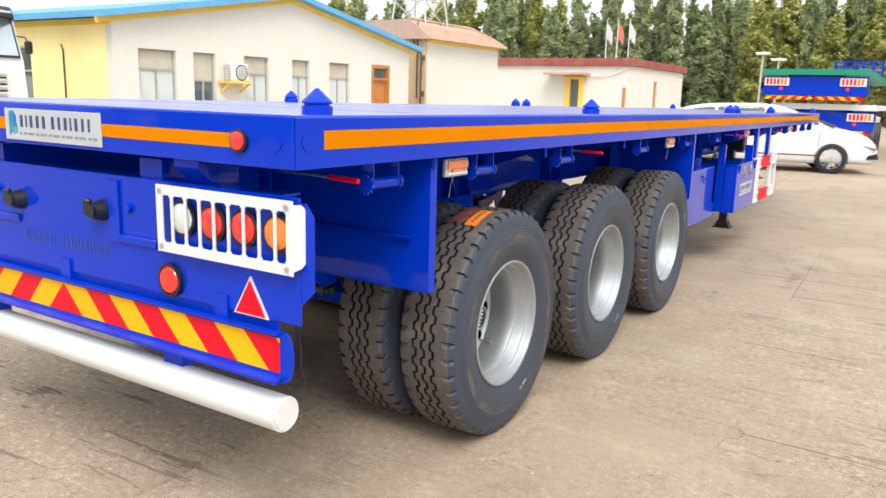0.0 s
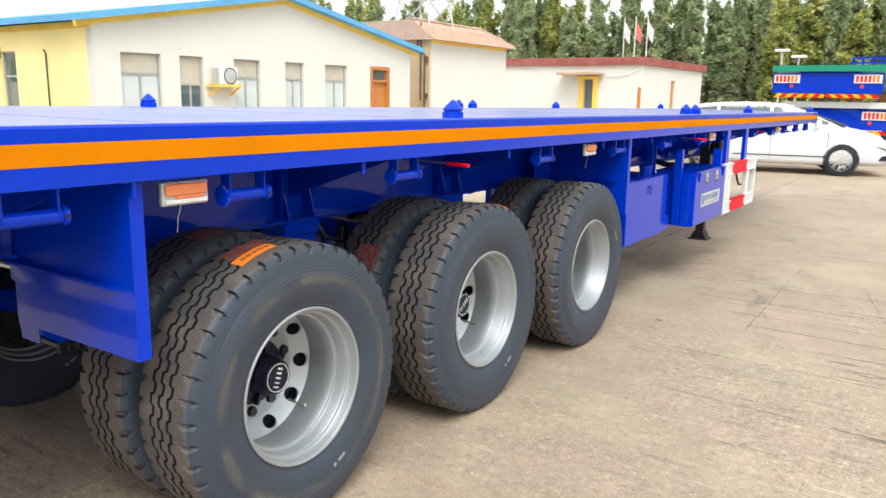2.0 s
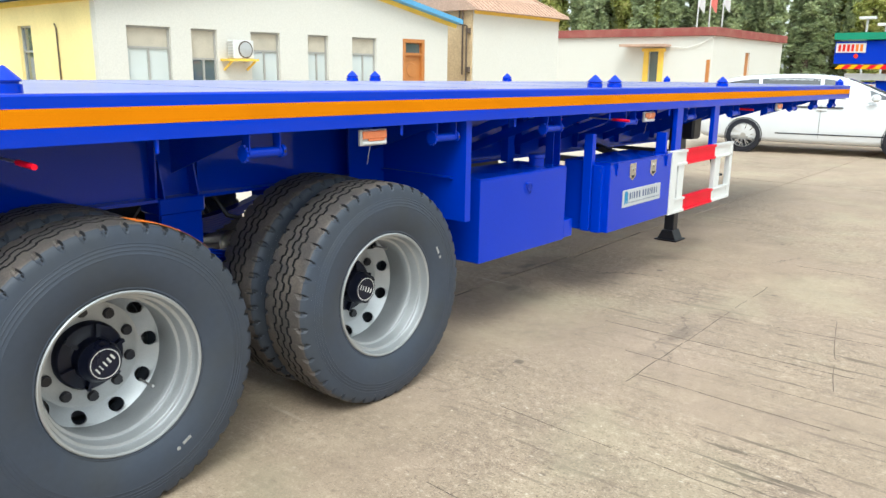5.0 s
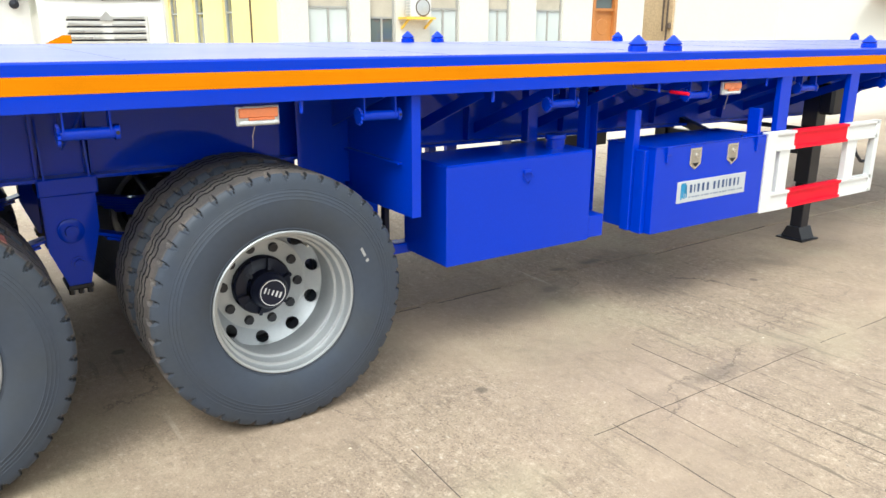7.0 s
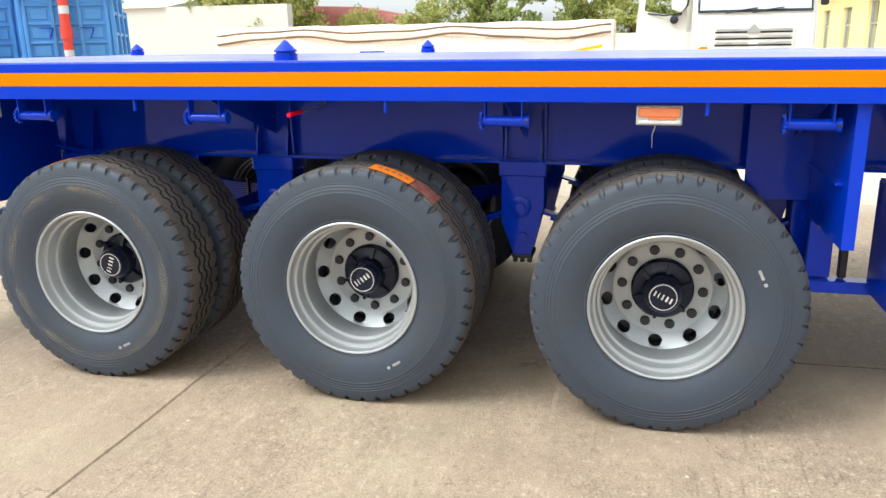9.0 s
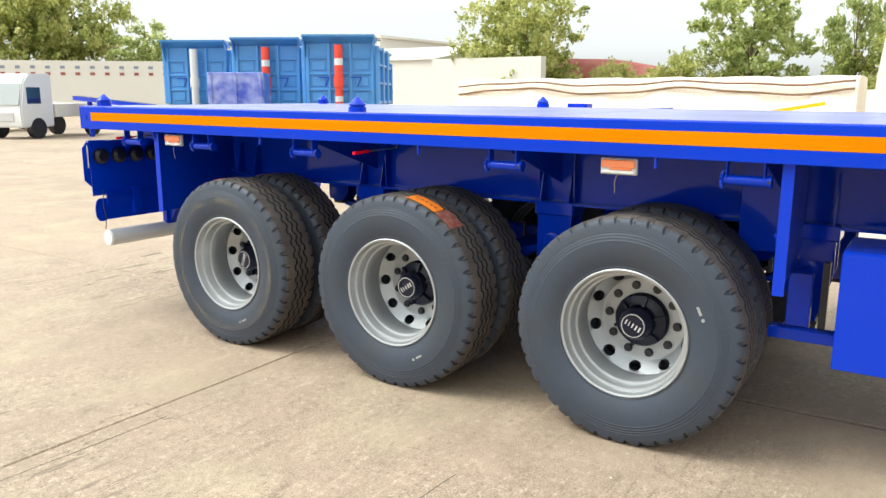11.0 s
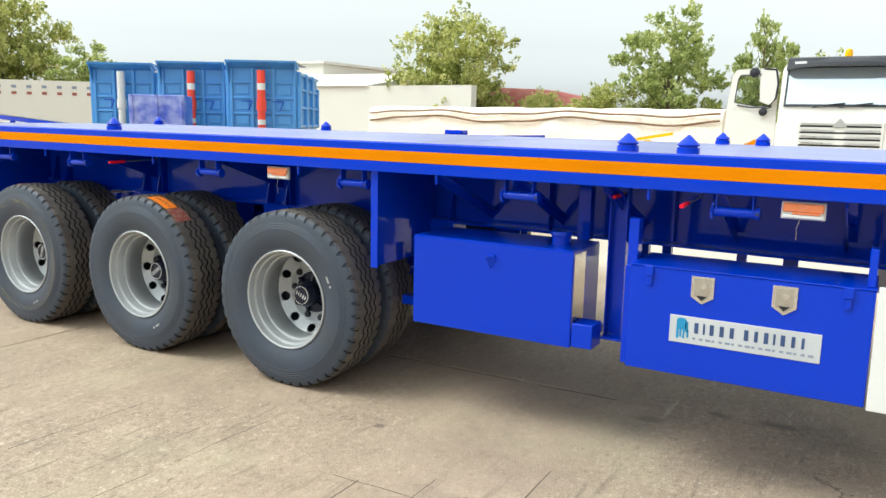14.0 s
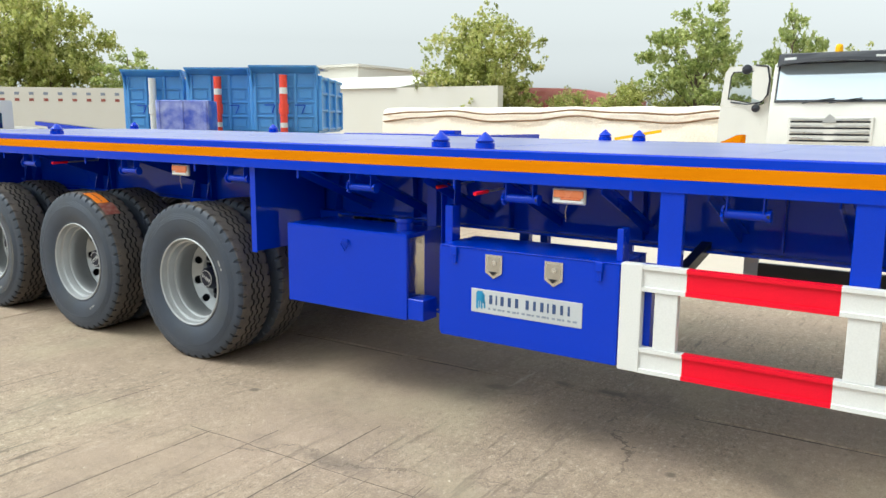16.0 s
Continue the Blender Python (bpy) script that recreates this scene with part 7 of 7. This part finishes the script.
shed = thing("white_shed", (-46, -22, 0), "large pale warehouse with a low roof", "building")
part("wall", box(B(), (-41.9, -45, 0), (-41.2, -14.0, 3.95)), WALLWHITE, shed, smooth=0)
part("roof", prism(B(), [(-41.0, 3.95), (-60.2, 3.95), (-50.5, 5.4)], "y", -45.2, -22), CEMENT, shed, smooth=0)
red = thing("red_roof_house", (-51, -13, 0), "far house with a faded red tiled roof", "building")
part("wall", box(B(), (-53, -17.5, 0), (-50.2, -8.3, 2.7)), CEMENT, red, smooth=0)
b = B()
vs = [b.verts.new(p) for p in ((-50, -17.8, 2.7), (-50, -8.2, 2.7), (-50.6, -8.4, 3.25), (-50.6, -12.9, 4.1), (-50.6, -17.8, 4.3))]
ws = [b.verts.new((v.co.x - 2.6, v.co.y, v.co.z)) for v in vs]
b.faces.new(vs)
b.faces.new(ws[::-1])
for i in range(5):
    b.faces.new((vs[i], ws[i], ws[(i + 1) % 5], vs[(i + 1) % 5]))
part("roof", b, ROOFRED, red, smooth=0)
hedge_wall = tagged(part("boundary_wall", box(B(), (-38.2, -13.5, 0), (-38, 12, 1.9)), CEMENT, None, smooth=0), "low pale boundary wall before the trees", "wall", kind="structure")

skip = thing("blue_skip", (-16.7, -13.6, 0), "blue painted steel skip before the tippers", "container")
SKM = pose(-16.7, -13.6, 0, 0, 0, 37)
part("body", move(box(B(), (-1.5, -0.95, 0.15), (0, 0.95, 2.35), 0.02), SKM), SKIPBLUE, skip)
for k in range(3):
    part("rib", move(box(B(), (0, -0.9 + k * 0.85, 0.15), (0.06, -0.8 + k * 0.85, 2.35), 0.01), SKM), SKIPBLUE, skip)
part("skid", move(box(B(), (-1.5, -0.7, 0), (0, 0.7, 0.15)), SKM), BLACK, skip)
low = thing("parked_flatbed", (-13, 0.5, 0), "low blue flatbed parked beyond the trailer", "trailer")
part("deck", box(B(), (-14.0, -1.3, 1.20), (-11.5, 2.4, 1.36), 0.01), BLUE, low)
part("deck_bracket", box(B(), (-12.4, 0.9, 1.36), (-12.1, 1.3, 1.44), 0.01), BLUE, low)
for x in (-13.6, -11.9):
    for y in (-0.8, 1.7):
        part("leg", box(B(), (x - 0.06, y - 0.06, 0), (x + 0.06, y + 0.06, 1.2)), BLUE, low)
ramp_t = thing("sloping_ramp_trailer", (-16, -19, 0), "blue trailer with a sloping ramp beam", "trailer")
b = beam(B(), (-15.7, -21.6, 1.46), (-15.4, -16.4, 1.18), 0.25, 0.16)
part("ramp_beam", b, BLUE, ramp_t)
for y, z in ((-20.5, 1.33), (-17.2, 1.15)):
    part("leg", box(B(), (-15.65, y - 0.06, 0), (-15.5, y + 0.06, z)), BLUE, ramp_t)

ware = thing("far_warehouse", (-66, -58, 0), "far pale warehouse with a shallow pale roof", "building")
part("wall", box(B(), (-75, -80, 0), (-60, -41, 7.2)), WALLWHITE, ware, smooth=0)
part("roof", box(B(), (-75.3, -80.3, 7.2), (-59.7, -40.7, 7.45)), WALLWHITE, ware, smooth=0)
arm = thing("yellow_barrier", (-14, 4.7, 0), "yellow barrier arm on a post", "barrier")
part("arm", beam(B(), (-14, 4.2, 1.28), (-14, 5.2, 1.46), 0.05, 0.06), YELLOW, arm)
part("post", box(B(), (-14.06, 4.64, 0), (-13.94, 4.76, 1.32)), YELLOW, arm)

trestle = thing("orange_trestle", (-13, 6.86, 0), "small orange slatted trestle beside the truck", "trestle")
for x in (-13.2, -12.85):
    part("side_frame", prism(B(), [(6.66, 1.26), (7.05, 1.26), (7.05, 1.42), (6.98, 1.42)], "x", x, x + 0.03), ORANGE, trestle)
    for y in (6.72, 7.0):
        part("leg", box(B(), (x, y - 0.02, 0), (x + 0.03, y + 0.02, 1.26)), ORANGE, trestle)
for k in range(5):
    part("slat", box(B(), (-13.17, 6.70 + k * 0.075, 1.265 + k * 0.030), (-12.85, 6.73 + k * 0.075, 1.30 + k * 0.030)), ORANGE, trestle)

# ---- an added unseen wall, near side, that keeps low sky light off the under-frame ----
sky_block = tagged(part("unseen_light_block_wall", box(B(), (17.0, -60, 0), (17.3, 70, 3.2)), CEMENT, None, smooth=0), "long plain cement wall added out of view to block low sky light", "wall", kind="structure")

# ---- trees ----
t1 = tree((-45, -17.3, 0), 9.6, 4.9, 11, LEAF3, 820, 24, 0.13, label="broad leafy tree with yellow-green leaves", base=0.12)
t2 = tree((-45, -2.6, 0), 9.2, 3.3, 12, LEAF, 760, 24, 0.115, label="broad dark green leafy tree", base=0.05)
copy_tree(t2, (-44.5, 2.6, 0), 120, (0.55, 0.9))
copy_tree(t1, (-46, -11.2, 0), 200, (0.4, 0.42))
copy_tree(t1, (-43, -5.5, 0), 80, (0.55, 0.45))
copy_tree(t1, (-44, 5.5, 0), 30, (0.7, 0.6))
for k in range(5):
    copy_tree(t1, (-41.5, -4.2 + k * 1.9, 0), 50 * k, (0.26, 0.24))
copy_tree(t1, (-36, -62, 0), 40, (1.35, 1.5))
copy_tree(t1, (-38.5, -60, 0), 115, (1.2, 1.4))
copy_tree(t2, (-41, -52, 0), 75, (1.1, 0.9))
copy_tree(t1, (-26, -70, 0), 175, (1.35, 1.6))
rng = np.random.default_rng(5)
pops = [tree((-40, 74, 0), 13.0, 1.15, 20, LEAF2, 420, 24, 0.15, narrow=True, base=0.05, group="row of poplars", label="tall narrow poplar in a row"),
        tree((-36.5, 75, 0), 14.0, 1.05, 21, LEAF2, 420, 24, 0.15, narrow=True, base=0.05, group="row of poplars", label="tall narrow poplar in a row"),
        tree((-33.5, 76, 0), 12.5, 1.3, 22, LEAF3, 420, 24, 0.15, narrow=True, base=0.05, group="row of poplars", label="tall narrow yellow-green poplar in a row")]
for i in range(62):
    x = -82 + i * 1.78 + rng.normal() * 0.35
    for j in range(2):
        k = 2 if rng.random() < 0.22 else (i + j) % 2
        copy_tree(pops[k], (x + j * 0.9, 71 + j * 5 + rng.normal() * 1.0, 0), rng.random() * 360, (1.15 + 0.4 * rng.random(), 0.68 + 0.40 * rng.random()))

# ---- concrete slabs, one by one ----
SLAB, SLAB_Y, GAP = 4.0, 8.0, 0.004


def slab_mesh(seed):
    """A slab with slightly broken edges."""
    rng = np.random.default_rng(seed)
    h, hy, n = SLAB / 2 - GAP / 2, SLAB_Y / 2 - GAP / 2, 14
    rim = []
    for s in range(4):
        for k in range(n):
            u, w = -h + 2 * h * k / n, -hy + 2 * hy * k / n
            j = 0 if k == 0 else abs(rng.normal()) * 0.004
            rim.append([(u, -hy + j), (h - j, w), (-u, hy - j), (-h + j, -w)][s])
    b = B()
    top = [b.verts.new((x * 0.9985, y * 0.9985, 0)) for x, y in rim]
    low = [b.verts.new((x, y, -0.008)) for x, y in rim]
    b.faces.new(top)
    m = len(rim)
    for i in range(m):
        b.faces.new((low[i], low[(i + 1) % m], top[(i + 1) % m], top[i]))
    me = bpy.data.meshes.new("concrete_slab")
    b.to_mesh(me)
    b.free()
    me.materials.append(CONCRETE)
    return me


slabs = [slab_mesh(k) for k in range(4)]
for i in range(-7, 4):
    for j in range(-4, 5):
        ob = new("concrete_slab", slabs[(i * 3 + j * 5) % 4])
        ob.parent = ground
        ob.location = (-2.25 + (i + 0.5) * SLAB, 3.89 + (j + 0.5) * SLAB_Y, 0)

# worn saw cuts and open cracks, each a row of short lengths that wander a little
rng = np.random.default_rng(17)
for x0, y0, x1, y1, wide in ((-0.6, 7.13, 2.6, 7.10, 0.005), (-0.58, 7.0, -0.62, 9.4, 0.004), (-0.9, 6.32, 1.8, 6.20, 0.004), (-0.8, 7.42, 1.5, 7.40, 0.004), (-1.15, 7.83, 2.4, 7.90, 0.007), (-0.7, 8.42, 1.4, 8.62, 0.005),
                             (-0.65, 10.24, 2.0, 10.38, 0.007), (-3.4, 15.38, 3.0, 15.9, 0.016), (-0.7, 5.56, 1.4, 5.46, 0.005), (-0.4, 4.03, 1.6, 3.97, 0.006), (0.0, 8.84, 0.28, 7.6, 0.004), (-2.2, 6.2, -2.23, 7.8, 0.009), (-2.2, 9.2, -2.26, 10.6, 0.010)):
    n = max(4, int(math.hypot(x1 - x0, y1 - y0) / 0.12))
    dx, dy = (x1 - x0) / n, (y1 - y0) / n
    size = math.hypot(dx, dy)
    off = np.cumsum(rng.normal(size=n + 1) * 0.004)
    off -= np.linspace(off[0], off[-1], n + 1)
    b = B()
    for k in range(n):
        if rng.random() < 0.10:
            continue
        p, q = ((x0 + dx * i - dy / size * off[i], y0 + dy * i + dx / size * off[i], -0.0022) for i in (k, k + 1))
        beam(b, p, q, wide * (0.6 + 0.8 * rng.random()), 0.006)
    part("saw_cut", b, JOINT, ground, smooth=0)

# crumbs of stone and dry leaf bits on the concrete
rng = np.random.default_rng(41)
vs, fs = [], []
for k in range(420):
    x, y = -1.2 + 4.6 * rng.random(), -1 + 13 * rng.random()
    s = 0.003 + 0.007 * rng.random() ** 2
    a = rng.random() * 6.283
    i = len(vs)
    for u, w in ((1, 0), (0.2, 0.7), (-1, 0.1), (-0.1, -0.6)):
        vs.append((x + s * (u * math.cos(a) - w * math.sin(a)), y + s * (u * math.sin(a) + w * math.cos(a)), 0.0005))
    vs.append((x, y, s * 0.7))
    fs += [(i, i + 1, i + 4), (i + 1, i + 2, i + 4), (i + 2, i + 3, i + 4), (i + 3, i, i + 4), (i + 3, i + 2, i + 1, i)]
me = bpy.data.meshes.new("stone_crumbs")
me.from_pydata(vs, [], fs)
me.materials.append(mat("pale_stone_crumbs", (0.55, 0.47, 0.36), 0.9, var=0.3, scale=3, fine=60, col2=(0.22, 0.14, 0.07), amount=0.9))
tagged(new("stone_crumbs", me), "small pale stone crumbs scattered over the concrete", "gravel", kind="stuff")
